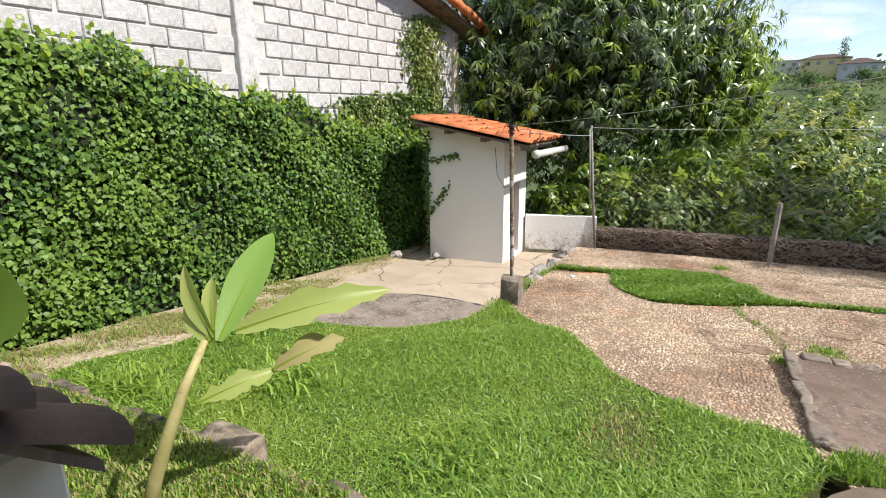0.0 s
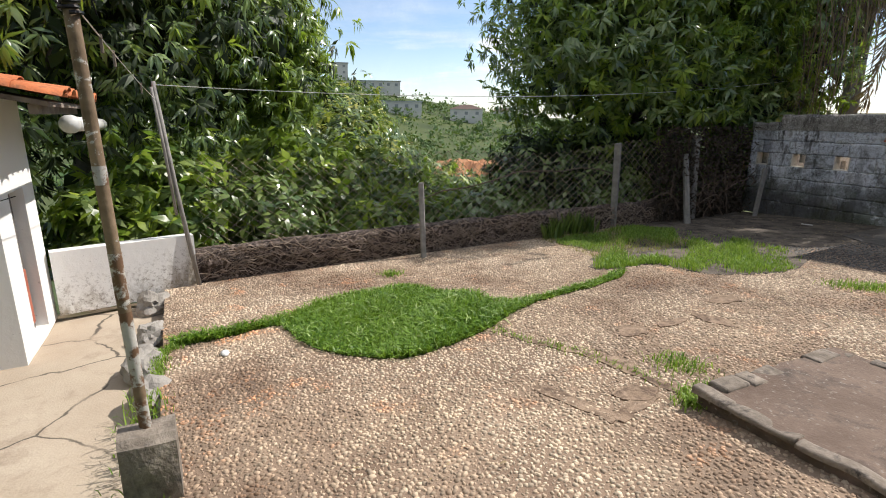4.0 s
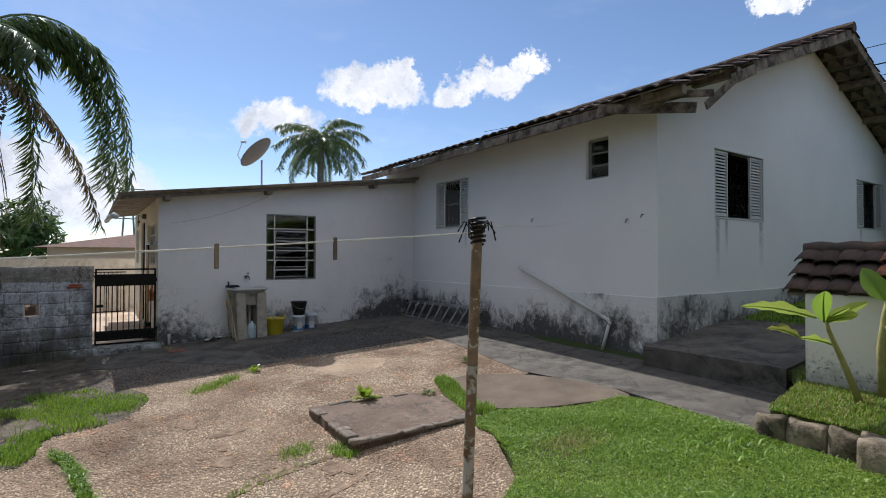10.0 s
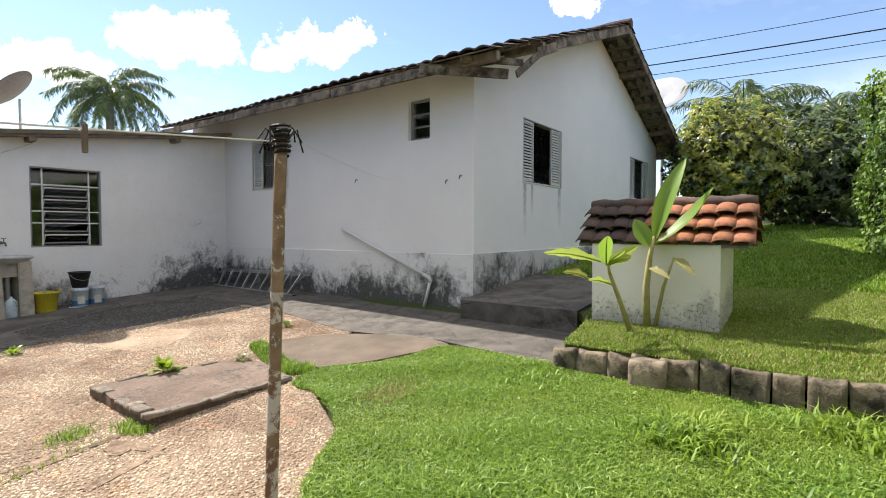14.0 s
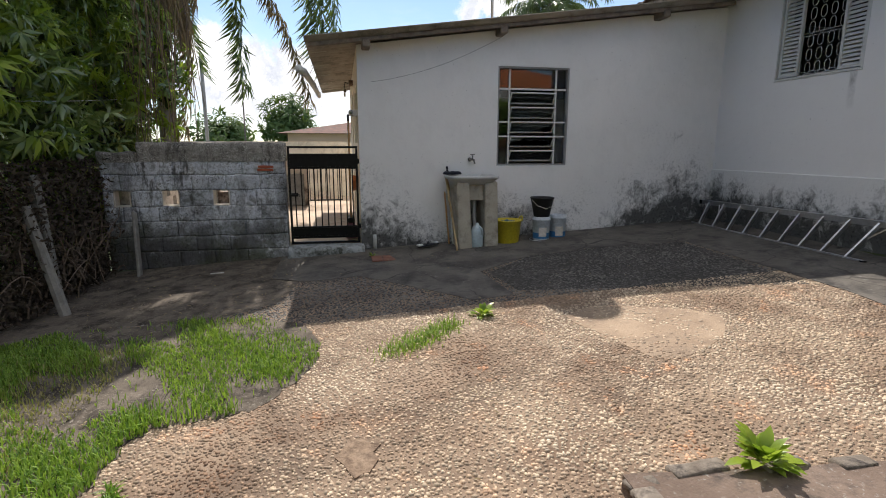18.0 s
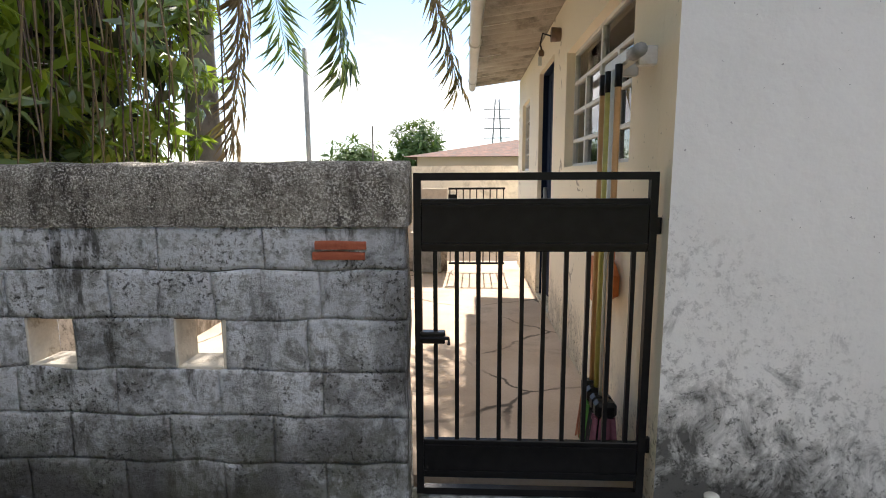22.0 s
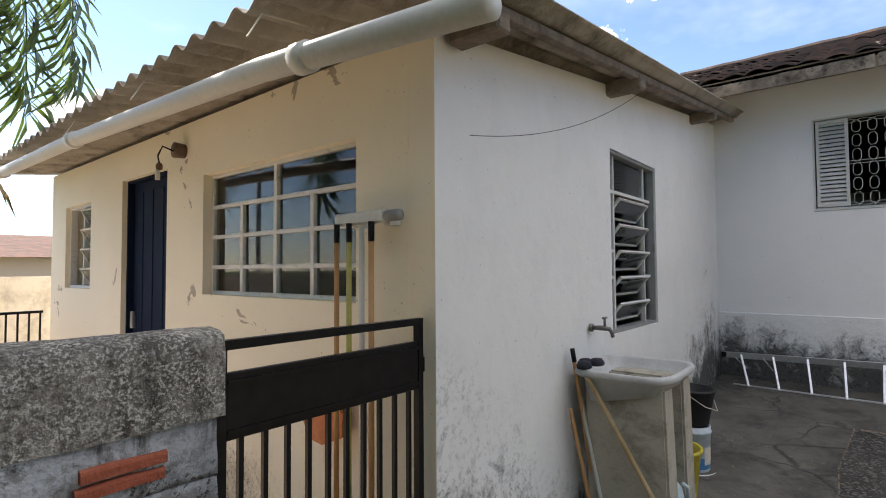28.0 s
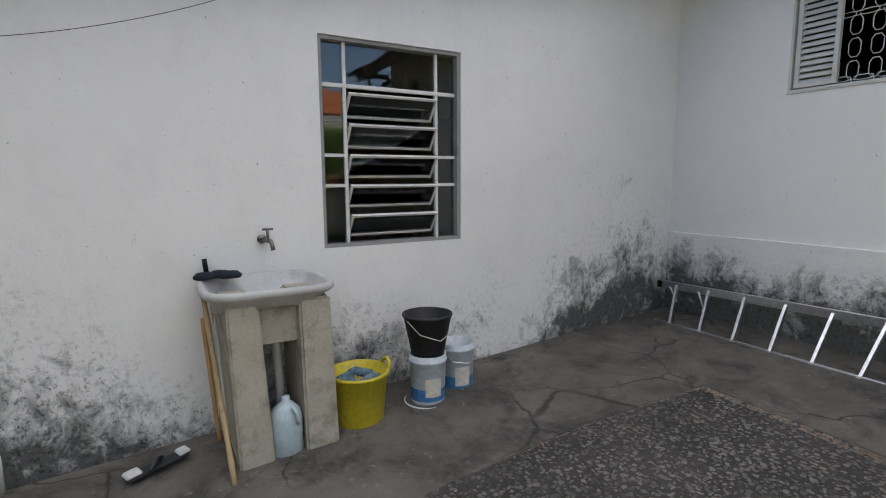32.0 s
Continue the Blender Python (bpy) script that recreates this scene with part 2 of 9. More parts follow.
def leafy(name, a, b, c, trans=0.35, rough=0.45, gloss=0.4):
    """Leaves: tones by leaf and by noise, light passing through."""
    m, t, p, out = material(name)
    co = t.n("ShaderNodeTexCoord").outputs["Object"]
    r = t.n("ShaderNodeNewGeometry").outputs["Random Per Island"]
    col = t.mix(t.ramp(r, 0.1, 0.9), a, b)
    col = t.mix(t.math("MULTIPLY", t.ramp(t.noise(co, 0.9, 4.0), 0.5, 0.72), 0.8), col, c)
    t.put(p.inputs["Base Color"], col)
    p.inputs["Roughness"].default_value = rough
    p.inputs["Specular IOR Level"].default_value = gloss
    tl = t.n("ShaderNodeBsdfTranslucent", {"Color": t.mix(0.35, col, (0.35, 0.5, 0.03))})
    mixer = t.n("ShaderNodeMixShader", {0: trans})
    t.nt.links.new(p.outputs[0], mixer.inputs[1])
    t.nt.links.new(tl.outputs[0], mixer.inputs[2])
    t.nt.links.new(mixer.outputs[0], out.inputs[0])
    return m


def glass(name, tint=(0.75, 0.8, 0.8)):
    m, t, p, out = material(name)
    t.nt.nodes.remove(p)
    fr = t.n("ShaderNodeFresnel", {"IOR": 1.52}).outputs[0]
    g = t.n("ShaderNodeBsdfGlossy", {"Color": (0.9, 0.9, 0.9), "Roughness": 0.02})
    tr = t.n("ShaderNodeBsdfTransparent", {"Color": tint})
    mx = t.n("ShaderNodeMixShader", {0: t.math("ADD", t.math("MULTIPLY", fr, 1.05), 0.0, True)})
    t.nt.links.new(tr.outputs[0], mx.inputs[1])
    t.nt.links.new(g.outputs[0], mx.inputs[2])
    t.nt.links.new(mx.outputs[0], out.inputs[0])
    return m


def limewash(name):
    """Flaking limewash over rough blocks: grey scabs, black lichen, rain streaks and a mossy splash zone."""
    m, t, p, _ = material(name)
    co = t.n("ShaderNodeTexCoord").outputs["Object"]
    z = t.n("ShaderNodeSeparateXYZ", {0: co}).outputs[2]
    runs = t.n("ShaderNodeMapping", {0: co, 3: (1.0, 1.0, 0.28)}).outputs[0]
    big = t.noise(co, 1.6, 3.0)
    flake, scab = t.noise(co, 26.0, 9.0, 0.78), t.noise(co, 7.0, 8.0, 0.72, 0.4)
    streak, dots = t.noise(runs, 8.0, 9.0, 0.72), t.noise(co, 60.0, 6.0, 0.75)
    foot = t.ramp(t.math("ADD", z, t.math("MULTIPLY", t.math("SUBTRACT", big, 0.5), 1.5)), 0.95, 0.20)
    col = t.mix(t.ramp(big, 0.35, 0.65), (0.52, 0.54, 0.58), (0.74, 0.76, 0.80))
    col = t.mix(t.math("MULTIPLY", t.ramp(flake, 0.50, 0.57), 0.75), col, (0.32, 0.32, 0.315))
    col = t.mix(t.math("MULTIPLY", t.ramp(scab, 0.53, 0.60), 0.7), col, (0.23, 0.225, 0.215))
    col = t.mix(t.math("MULTIPLY", t.ramp(streak, 0.535, 0.62), 0.9), col, (0.085, 0.08, 0.074))
    wash = t.noise(t.n("ShaderNodeMapping", {0: co, 3: (1.0, 1.0, 0.16)}).outputs[0], 3.2, 7.0, 0.66)
    col = t.mix(t.math("MULTIPLY", t.ramp(wash, 0.52, 0.66), 0.55), col, (0.14, 0.14, 0.145))
    low = t.math("MULTIPLY", foot, t.ramp(t.math("ADD", scab, t.math("MULTIPLY", foot, 0.24)), 0.50, 0.64))
    col = t.mix(t.math("MULTIPLY", low, 0.9), col, t.mix(t.ramp(t.noise(co, 2.2, 4.0), 0.45, 0.62), (0.062, 0.058, 0.052), (0.085, 0.092, 0.05)))
    black = t.math("MULTIPLY", t.ramp(dots, 0.54, 0.58), t.ramp(t.noise(co, 5.0, 4.0), 0.42, 0.60))
    col = t.mix(t.math("MULTIPLY", black, 0.9), col, (0.04, 0.038, 0.035))
    t.put(p.inputs["Base Color"], col)
    p.inputs["Roughness"].default_value = 0.92
    p.inputs["Specular IOR Level"].default_value = 0.2
    h = t.math("ADD", t.math("MULTIPLY", flake, -0.9), t.math("ADD", t.math("MULTIPLY", dots, 0.4), t.math("MULTIPLY", scab, -0.8)))
    t.put(p.inputs["Normal"], t.n("ShaderNodeBump", {"Strength": 1.0, "Distance": 0.014, "Height": h}).outputs[0])
    return m


WALL = old_paint("white_wall", (0.80, 0.79, 0.77), height=0.24, ground=0.0, dense=0.03, blotch=0.05, tongues=((0, 2.85, 1.0, 0.85), (0, -1.3, 0.9, 0.25), (0, 0.3, 0.7, 0.1)))
HOUSE = old_paint("house_wall", (0.80, 0.79, 0.78), height=0.30, ground=0.2, reach=0.4, runs=((0, 5.14, 0.07, 2.07, 0.9), (0, 5.40, 0.05, 2.07, 0.55), (0, 6.50, 0.09, 2.07, 0.75), (0, 11.0, 0.08, 2.10, 0.6), (1, 7.1, 0.05, 2.08, 0.4)))
DADO = old_paint("rough_dado", (0.76, 0.755, 0.74), height=0.40, ground=0.2, reach=0.34, dense=0.07, relief=0.8)
DADO_S = old_paint("grey_dado", (0.58, 0.58, 0.57), height=0.34, ground=0.42, reach=0.4, dense=0.06, relief=0.8)
CREAM = old_paint("cream_wall", (0.90, 0.81, 0.64), mould=(0.30, 0.25, 0.18), height=0.10, ground=0.1, reach=0.3, amount=0.6, peel=(0.46, 0.39, 0.30))
SHED = old_paint("shed_wall", (0.80, 0.79, 0.76), mould=(0.30, 0.26, 0.20), height=0.15, ground=-0.4, reach=0.35)
PINKW = old_paint("pink_render", (0.72, 0.55, 0.43), mould=(0.30, 0.24, 0.2), height=0.3, ground=0.6, amount=0.7)
OCHRE = old_paint("ochre_render", (0.64, 0.55, 0.45), mould=(0.085, 0.06, 0.042), height=0.12, ground=0.1, reach=0.32, dense=0.16, blotch=0.22, relief=0.6)
BOUNDARY = old_paint("boundary_render", (0.78, 0.71, 0.61), mould=(0.22, 0.18, 0.14), height=0.05, ground=0.0, reach=0.3, blotch=0.5, relief=0.5)
FAR_TILE = surface("far_roof_tile", (0.085, 0.038, 0.027), (0.19, 0.085, 0.056), 3, 60, 0.9, 0.5, stain=(0.07, 0.05, 0.04), stain_at=(0.46, 0.62), stain_scale=5, vary=0.2)
PALE_RENDER = old_paint("pale_render", (0.66, 0.62, 0.55), mould=(0.15, 0.13, 0.105), height=0.5, ground=0.1, reach=0.8, blotch=0.5)
BLOCK = limewash("flaking_limewash")
CAP = surface("wall_cap", (0.15, 0.13, 0.11), (0.50, 0.465, 0.41), 60, 190, 0.95, 1.0, stain=(0.06, 0.05, 0.042), stain_at=(0.45, 0.64), stain_scale=7, stretch=0.3, depth=0.016, speck=(0.80, 0.77, 0.71), speck_scale=120, speck_at=(0.51, 0.57))
MORTAR = surface("mortar", (0.13, 0.125, 0.118), (0.22, 0.21, 0.20), 12, 90, 0.95, 0.6)
PALE_BLOCK = surface("pale_block", (0.45, 0.44, 0.43), (0.68, 0.67, 0.655), 11, 55, 0.92, 1.0, stain=(0.30, 0.29, 0.28), stain_at=(0.5, 0.7), stain_scale=7, vary=0.07)
SANDY = surface("sandy_concrete", (0.29, 0.205, 0.138), (0.46, 0.345, 0.24), 2.5, 80, 0.92, 0.8, stain=(0.20, 0.15, 0.11), stain_at=(0.5, 0.72), stain_scale=1.6)
CONCRETE = surface("concrete", (0.10, 0.076, 0.056), (0.195, 0.152, 0.114), 2.2, 80, 0.9, 0.45, stain=(0.14, 0.12, 0.10), stain_at=(0.52, 0.8), stain_scale=1.6)
DARK_CONC = surface("dark_concrete", (0.088, 0.078, 0.067), (0.178, 0.160, 0.138), 2.5, 80, 0.85, 0.4, crack=1.3, stain=(0.045, 0.042, 0.038), stain_at=(0.47, 0.64), stain_scale=2.4, speck=(0.24, 0.23, 0.215), speck_scale=22, speck_at=(0.60, 0.68))
SLABM = surface("slab_concrete", (0.112, 0.077, 0.057), (0.245, 0.18, 0.14), 2.6, 70, 0.92, 0.8, stain=(0.075, 0.06, 0.05), stain_at=(0.5, 0.68), stain_scale=5, speck=(0.36, 0.33, 0.29), speck_scale=38, speck_at=(0.58, 0.66))
WARM_CONC = surface("warm_concrete", (0.40, 0.32, 0.235), (0.50, 0.42, 0.32), 1.8, 80, 0.9, 0.5, crack=1.0, stain=(0.24, 0.18, 0.13), stain_at=(0.55, 0.75), stain_scale=2.0)
BED = surface("pebble_bed", (0.17, 0.112, 0.076), (0.36, 0.265, 0.185), 1.7, 90, 0.95, 0.9, stain=(0.08, 0.06, 0.048), stain_at=(0.5, 0.75), stain_scale=0.8)
SOIL = surface("soil", (0.14, 0.10, 0.07), (0.26, 0.20, 0.135), 5, 60, 0.97, 0.8, stain=(0.12, 0.12, 0.05), stain_at=(0.5, 0.7))
STRAW = surface("straw_soil", (0.30, 0.235, 0.14), (0.46, 0.38, 0.25), 6, 60, 0.97, 0.9, stain=(0.15, 0.14, 0.06), stain_at=(0.5, 0.68), stain_scale=3.5, speck=(0.55, 0.48, 0.36), speck_scale=30)
SEAM = surface("earthy_cement", (0.22, 0.15, 0.10), (0.36, 0.265, 0.185), 9, 70, 0.95, 0.9, stain=(0.12, 0.08, 0.055), stain_at=(0.45, 0.6), stain_scale=12)
DISCM = surface("speckled_concrete", (0.17, 0.135, 0.11), (0.33, 0.28, 0.235), 2.6, 70, 0.93, 0.9, stain=(0.10, 0.08, 0.065), stain_at=(0.48, 0.66), stain_scale=4, speck=(0.48, 0.43, 0.37), speck_scale=34, speck_at=(0.54, 0.62))
TURF = surface("turf_soil", (0.04, 0.07, 0.013), (0.10, 0.11, 0.03), 8, 60, 0.97, 0.8)
PEBBLE = surface("pebbles", (0.37, 0.28, 0.19), (0.55, 0.45, 0.33), 1.3, 120, 0.75, 0.0, stain=(0.185, 0.112, 0.068), stain_at=(0.46, 0.62), stain_scale=0.75, island=0.42, speck=(0.58, 0.29, 0.15), speck_scale=3.2, speck_at=(0.56, 0.66))
# darker copy of PEBBLE: the annex's shade is part of the colour
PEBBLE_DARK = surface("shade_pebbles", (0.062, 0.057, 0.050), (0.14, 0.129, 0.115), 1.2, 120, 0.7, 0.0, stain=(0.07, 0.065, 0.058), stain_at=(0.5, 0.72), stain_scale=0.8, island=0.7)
PALE_GRASS = leafy("pale_grass", (0.30, 0.44, 0.13), (0.50, 0.62, 0.26), (0.42, 0.50, 0.16), 0.35, 0.5)
LUSH = leafy("lush_grass", (0.055, 0.14, 0.010), (0.20, 0.34, 0.035), (0.16, 0.27, 0.025), 0.36, 0.45)
GRASS = leafy("grass", (0.075, 0.18, 0.019), (0.295, 0.435, 0.065), (0.285, 0.38, 0.058), 0.37, 0.5)
DRY = leafy("dry_grass", (0.26, 0.24, 0.08), (0.40, 0.34, 0.16), (0.20, 0.22, 0.06), 0.3, 0.7)
IVY = leafy("ivy", (0.020, 0.060, 0.011), (0.13, 0.235, 0.036), (0.18, 0.28, 0.045), 0.18, 0.5, 0.3)
MANGO = leafy("mango_leaf", (0.09, 0.155, 0.055), (0.26, 0.35, 0.13), (0.34, 0.42, 0.12), 0.42, 0.22, 1.0)
BUSHY = leafy("bush_leaf", (0.17, 0.19, 0.03), (0.44, 0.44, 0.09), (0.50, 0.46, 0.11), 0.36, 0.35, 0.6)
# near-black leaves: the shade inside crowns is put into their colour
SHADE_LEAF = leafy("crown_shade_leaf", (0.010, 0.022, 0.006), (0.03, 0.05, 0.013), (0.03, 0.05, 0.012), 0.05, 0.6)
LIME = leafy("young_leaf", (0.15, 0.25, 0.022), (0.36, 0.46, 0.06), (0.12, 0.20, 0.025), 0.46, 0.34)
SHRUB = leafy("shrub_leaf", (0.045, 0.095, 0.02), (0.17, 0.23, 0.06), (0.24, 0.27, 0.08), 0.25, 0.36)
FROND = leafy("palm_leaf", (0.05, 0.095, 0.03), (0.13, 0.19, 0.065), (0.11, 0.16, 0.05), 0.3, 0.34, 0.7)
DEADF = leafy("dead_frond", (0.20, 0.14, 0.08), (0.32, 0.24, 0.14), (0.16, 0.12, 0.07), 0.2, 0.8)
BANANA = leafy("banana_leaf", (0.16, 0.30, 0.05), (0.24, 0.38, 0.08), (0.30, 0.36, 0.08), 0.45, 0.4)
PALE_LEAF = leafy("yellowing_leaf", (0.30, 0.40, 0.10), (0.46, 0.50, 0.16), (0.50, 0.44, 0.16), 0.45, 0.4)
FAR = leafy("far_leaf", (0.05, 0.10, 0.03), (0.10, 0.16, 0.06), (0.12, 0.18, 0.05), 0.2, 0.8)
BARK = surface("bark", (0.12, 0.10, 0.08), (0.22, 0.19, 0.16), 9, 60, 0.95, 0.9, stain=(0.05, 0.045, 0.04))
TIMBER = surface("old_timber", (0.16, 0.12, 0.09), (0.30, 0.25, 0.20), 9, 70, 0.9, 0.6, stain=(0.07, 0.055, 0.045), stain_at=(0.5, 0.75), stain_scale=5)
GREYWOOD = surface("grey_wood", (0.20, 0.19, 0.17), (0.34, 0.32, 0.29), 12, 70, 0.9, 0.5, stain=(0.09, 0.08, 0.075))
TILE = surface("roof_tile", (0.36, 0.135, 0.07), (0.50, 0.21, 0.11), 5, 60, 0.85, 0.5, stain=(0.08, 0.055, 0.045), stain_at=(0.44, 0.64), stain_scale=4.5, vary=0.25)
OLD_TILE = surface("mossy_tile", (0.085, 0.06, 0.05), (0.19, 0.11, 0.082), 5, 60, 0.92, 0.6, stain=(0.05, 0.045, 0.04), stain_at=(0.40, 0.62), stain_scale=3.0, vary=0.25)
ORANGE_TILE = surface("orange_tile", (0.50, 0.14, 0.05), (0.66, 0.235, 0.09), 9, 60, 0.88, 0.6, stain=(0.12, 0.065, 0.045), stain_at=(0.50, 0.66), stain_scale=5, vary=0.22)
FIBRO = surface("fibre_cement", (0.34, 0.295, 0.235), (0.48, 0.425, 0.35), 4, 60, 0.92, 0.5, stain=(0.10, 0.09, 0.07), stain_at=(0.5, 0.72), stain_scale=2.5)
PVC = surface("white_pvc", (0.62, 0.62, 0.58), (0.70, 0.70, 0.67), 3, 60, 0.45, 0.05, stain=(0.40, 0.38, 0.33), stain_at=(0.58, 0.8), stain_scale=4)
BLACK = surface("black_paint", (0.006, 0.006, 0.007), (0.013, 0.013, 0.014), 20, 90, 0.33, 0.1, stain=(0.10, 0.09, 0.08), stain_at=(0.66, 0.8), stain_scale=14)
BLACK.node_tree.nodes["Principled BSDF"].inputs["Specular IOR Level"].default_value = 0.16
WHITE_STEEL = surface("white_steel", (0.70, 0.69, 0.66), (0.80, 0.79, 0.76), 20, 90, 0.55, 0.15, stain=(0.25, 0.20, 0.16), stain_at=(0.58, 0.72), stain_scale=18)
GREY_STEEL = surface("grey_steel", (0.26, 0.26, 0.26), (0.34, 0.34, 0.33), 10, 90, 0.6, 0.1, stain=(0.16, 0.14, 0.12), stain_at=(0.55, 0.75), stain_scale=9)
SHUTTER = surface("shutter_paint", (0.60, 0.60, 0.57), (0.68, 0.68, 0.65), 6, 60, 0.6, 0.1, stain=(0.40, 0.38, 0.34), stain_at=(0.55, 0.8), stain_scale=5)
ALU = plain("aluminium", (0.62, 0.63, 0.65), 0.35, 1.0)
CORRIDOR = surface("corridor_floor", (0.52, 0.39, 0.28), (0.70, 0.56, 0.43), 1.6, 80, 0.9, 0.4, crack=0.8, stain=(0.30, 0.24, 0.18), stain_at=(0.55, 0.75), stain_scale=1.4)
# darker counterpart of SOIL, with tree shade mixed into its tones
DIRT = surface("shade_toned_dirt", (0.095, 0.078, 0.06), (0.20, 0.165, 0.13), 4, 60, 0.97, 0.9, stain=(0.04, 0.032, 0.025), stain_at=(0.46, 0.62), stain_scale=5, speck=(0.27, 0.24, 0.20), speck_scale=45, speck_at=(0.56, 0.62))
# plaster coloured near black so that it carries the rooms' indoor shade
ROOM = surface("room_shade_plaster", (0.05, 0.046, 0.042), (0.08, 0.073, 0.066), 2, 50, 0.9, 0.1)
GLASS = glass("window_glass")
BLUE_DOOR = surface("blue_door", (0.004, 0.010, 0.032), (0.007, 0.017, 0.045), 3, 40, 0.75, 0.05, stain=(0.006, 0.012, 0.03), stain_at=(0.5, 0.8))
BLUE_DOOR.node_tree.nodes["Principled BSDF"].inputs["Specular IOR Level"].default_value = 0.15
WIRE = plain("galvanised_wire", (0.62, 0.57, 0.50), 0.75, 0.2)
RUSTY = plain("rusty_wire", (0.40, 0.32, 0.25), 0.85, 0.1)
EAVE = surface("rotten_eave", (0.11, 0.085, 0.065), (0.34, 0.28, 0.215), 3.5, 60, 0.95, 0.8, stain=(0.05, 0.04, 0.033), stain_at=(0.48, 0.6), stain_scale=4)
BRANCH = surface("dry_vine", (0.10, 0.07, 0.05), (0.20, 0.15, 0.11), 20, 80, 0.95, 0.3)


# ---- building blocks ----
def world_of(ob):
    v = Vector((0, 0, 0))
    while ob:
        v += ob.location
        ob = ob.parent
    return v


def link_mesh(name, bm, mat, smooth=False):
    me = bpy.data.meshes.new(name)
    bm.to_mesh(me)
    bm.free()
    for m in mat if isinstance(mat, (list, tuple)) else [mat]:
        me.materials.append(m)
    if smooth:
        me.polygons.foreach_set("use_smooth", [True] * len(me.polygons))
    return new(name, me)


def part(name, bm, mat, parent, label="", smooth=False):
    """Links a bmesh, given in world places, as one mesh under a thing or a part."""
    bmesh.ops.translate(bm, vec=-world_of(parent), verts=bm.verts)
    ob = link_mesh(name, bm, mat, smooth)
    ob.parent = parent
    return tagged(ob, label)


def thing(name, base, label, category, group="", kind=""):
    ob = new(name)
    ob.empty_display_size = 0.1
    ob.location = base
    return tagged(ob, label, category, group, kind)


def single(name, bm, mat, label, category, group="", kind="", smooth=False):
    return tagged(link_mesh(name, bm, mat, smooth), label, category, group, kind)


def box(bm, x0, x1, y0, y1, z0, z1, bev=0.0, m=None, mat=0):
    c = Vector(((x0 + x1) / 2, (y0 + y1) / 2, (z0 + z1) / 2))
    vs = bmesh.ops.create_cube(bm, size=1.0)["verts"]
    bmesh.ops.scale(bm, vec=(abs(x1 - x0), abs(y1 - y0), abs(z1 - z0)), verts=vs)
    if bev:
        es = list({e for v in vs for e in v.link_edges})
        vs = list({v for f in bmesh.ops.bevel(bm, geom=es, offset=bev, segments=1, affect="EDGES")["faces"] for v in f.verts} | {v for v in vs if v.is_valid})
    bmesh.ops.translate(bm, vec=c, verts=vs)
    if m:
        bmesh.ops.transform(bm, matrix=m, verts=vs)
    if mat:
        for f in {f for v in vs for f in v.link_faces}:
            f.material_index = mat
    return vs


def beam(bm, a, b, w, h, bev=0.0, up=(0, 0, 1)):
    """A straight bar of w by h from a to b."""
    a, b = Vector(a), Vector(b)
    d = b - a
    z = Vector(up)
    y = d.normalized()
    x = y.cross(z)
    if x.length < 1e-4:
        x = y.cross(Vector((1, 0, 0)))
    x.normalize()
    z = x.cross(y)
    m = Matrix((x, y, z)).transposed().to_4x4()
    m.translation = (a + b) / 2
    return box(bm, -w / 2, w / 2, -d.length / 2, d.length / 2, -h / 2, h / 2, bev, m)


def tube(bm, pts, r, seg=8, cap=True):
    """A round bar along points; r one radius or one a point."""
    pts = [Vector(p) for p in pts]
    rs = r if isinstance(r, (list, tuple)) else [r] * len(pts)
    rings = []
    ref = Vector((0.3, 0.2, 1)).normalized()
    for i, p in enumerate(pts):
        d = (pts[min(i + 1, len(pts) - 1)] - pts[max(i - 1, 0)]).normalized()
        x = d.cross(ref)
        if x.length < 0.05:
            x = d.cross(Vector((1, 0, 0)))
        x.normalize()
        y = d.cross(x)
        rings.append([bm.verts.new(p + rs[i] * (math.cos(k * math.tau / seg) * x + math.sin(k * math.tau / seg) * y)) for k in range(seg)])
    for a, b in zip(rings, rings[1:]):
        for k in range(seg):
            bm.faces.new((a[k], a[(k + 1) % seg], b[(k + 1) % seg], b[k]))
    if cap:
        bm.faces.new(list(reversed(rings[0])))
        bm.faces.new(rings[-1])
    return [v for ring in rings for v in ring]


def lathe(bm, prof, at, seg=24, sx=1.0, sy=1.0):
    """Turns (radius, height) pairs about the upright through at."""
    rings = []
    for r, h in prof:
        rings.append([bm.verts.new((at[0] + sx * r * math.cos(k * math.tau / seg), at[1] + sy * r * math.sin(k * math.tau / seg), at[2] + h)) for k in range(seg)])
    for a, b in zip(rings, rings[1:]):
        for k in range(seg):
            bm.faces.new((a[k], a[(k + 1) % seg], b[(k + 1) % seg], b[k]))
    if prof[0][0] > 1e-4:
        bm.faces.new(list(reversed(rings[0])))
    if prof[-1][0] > 1e-4:
        bm.faces.new(rings[-1])


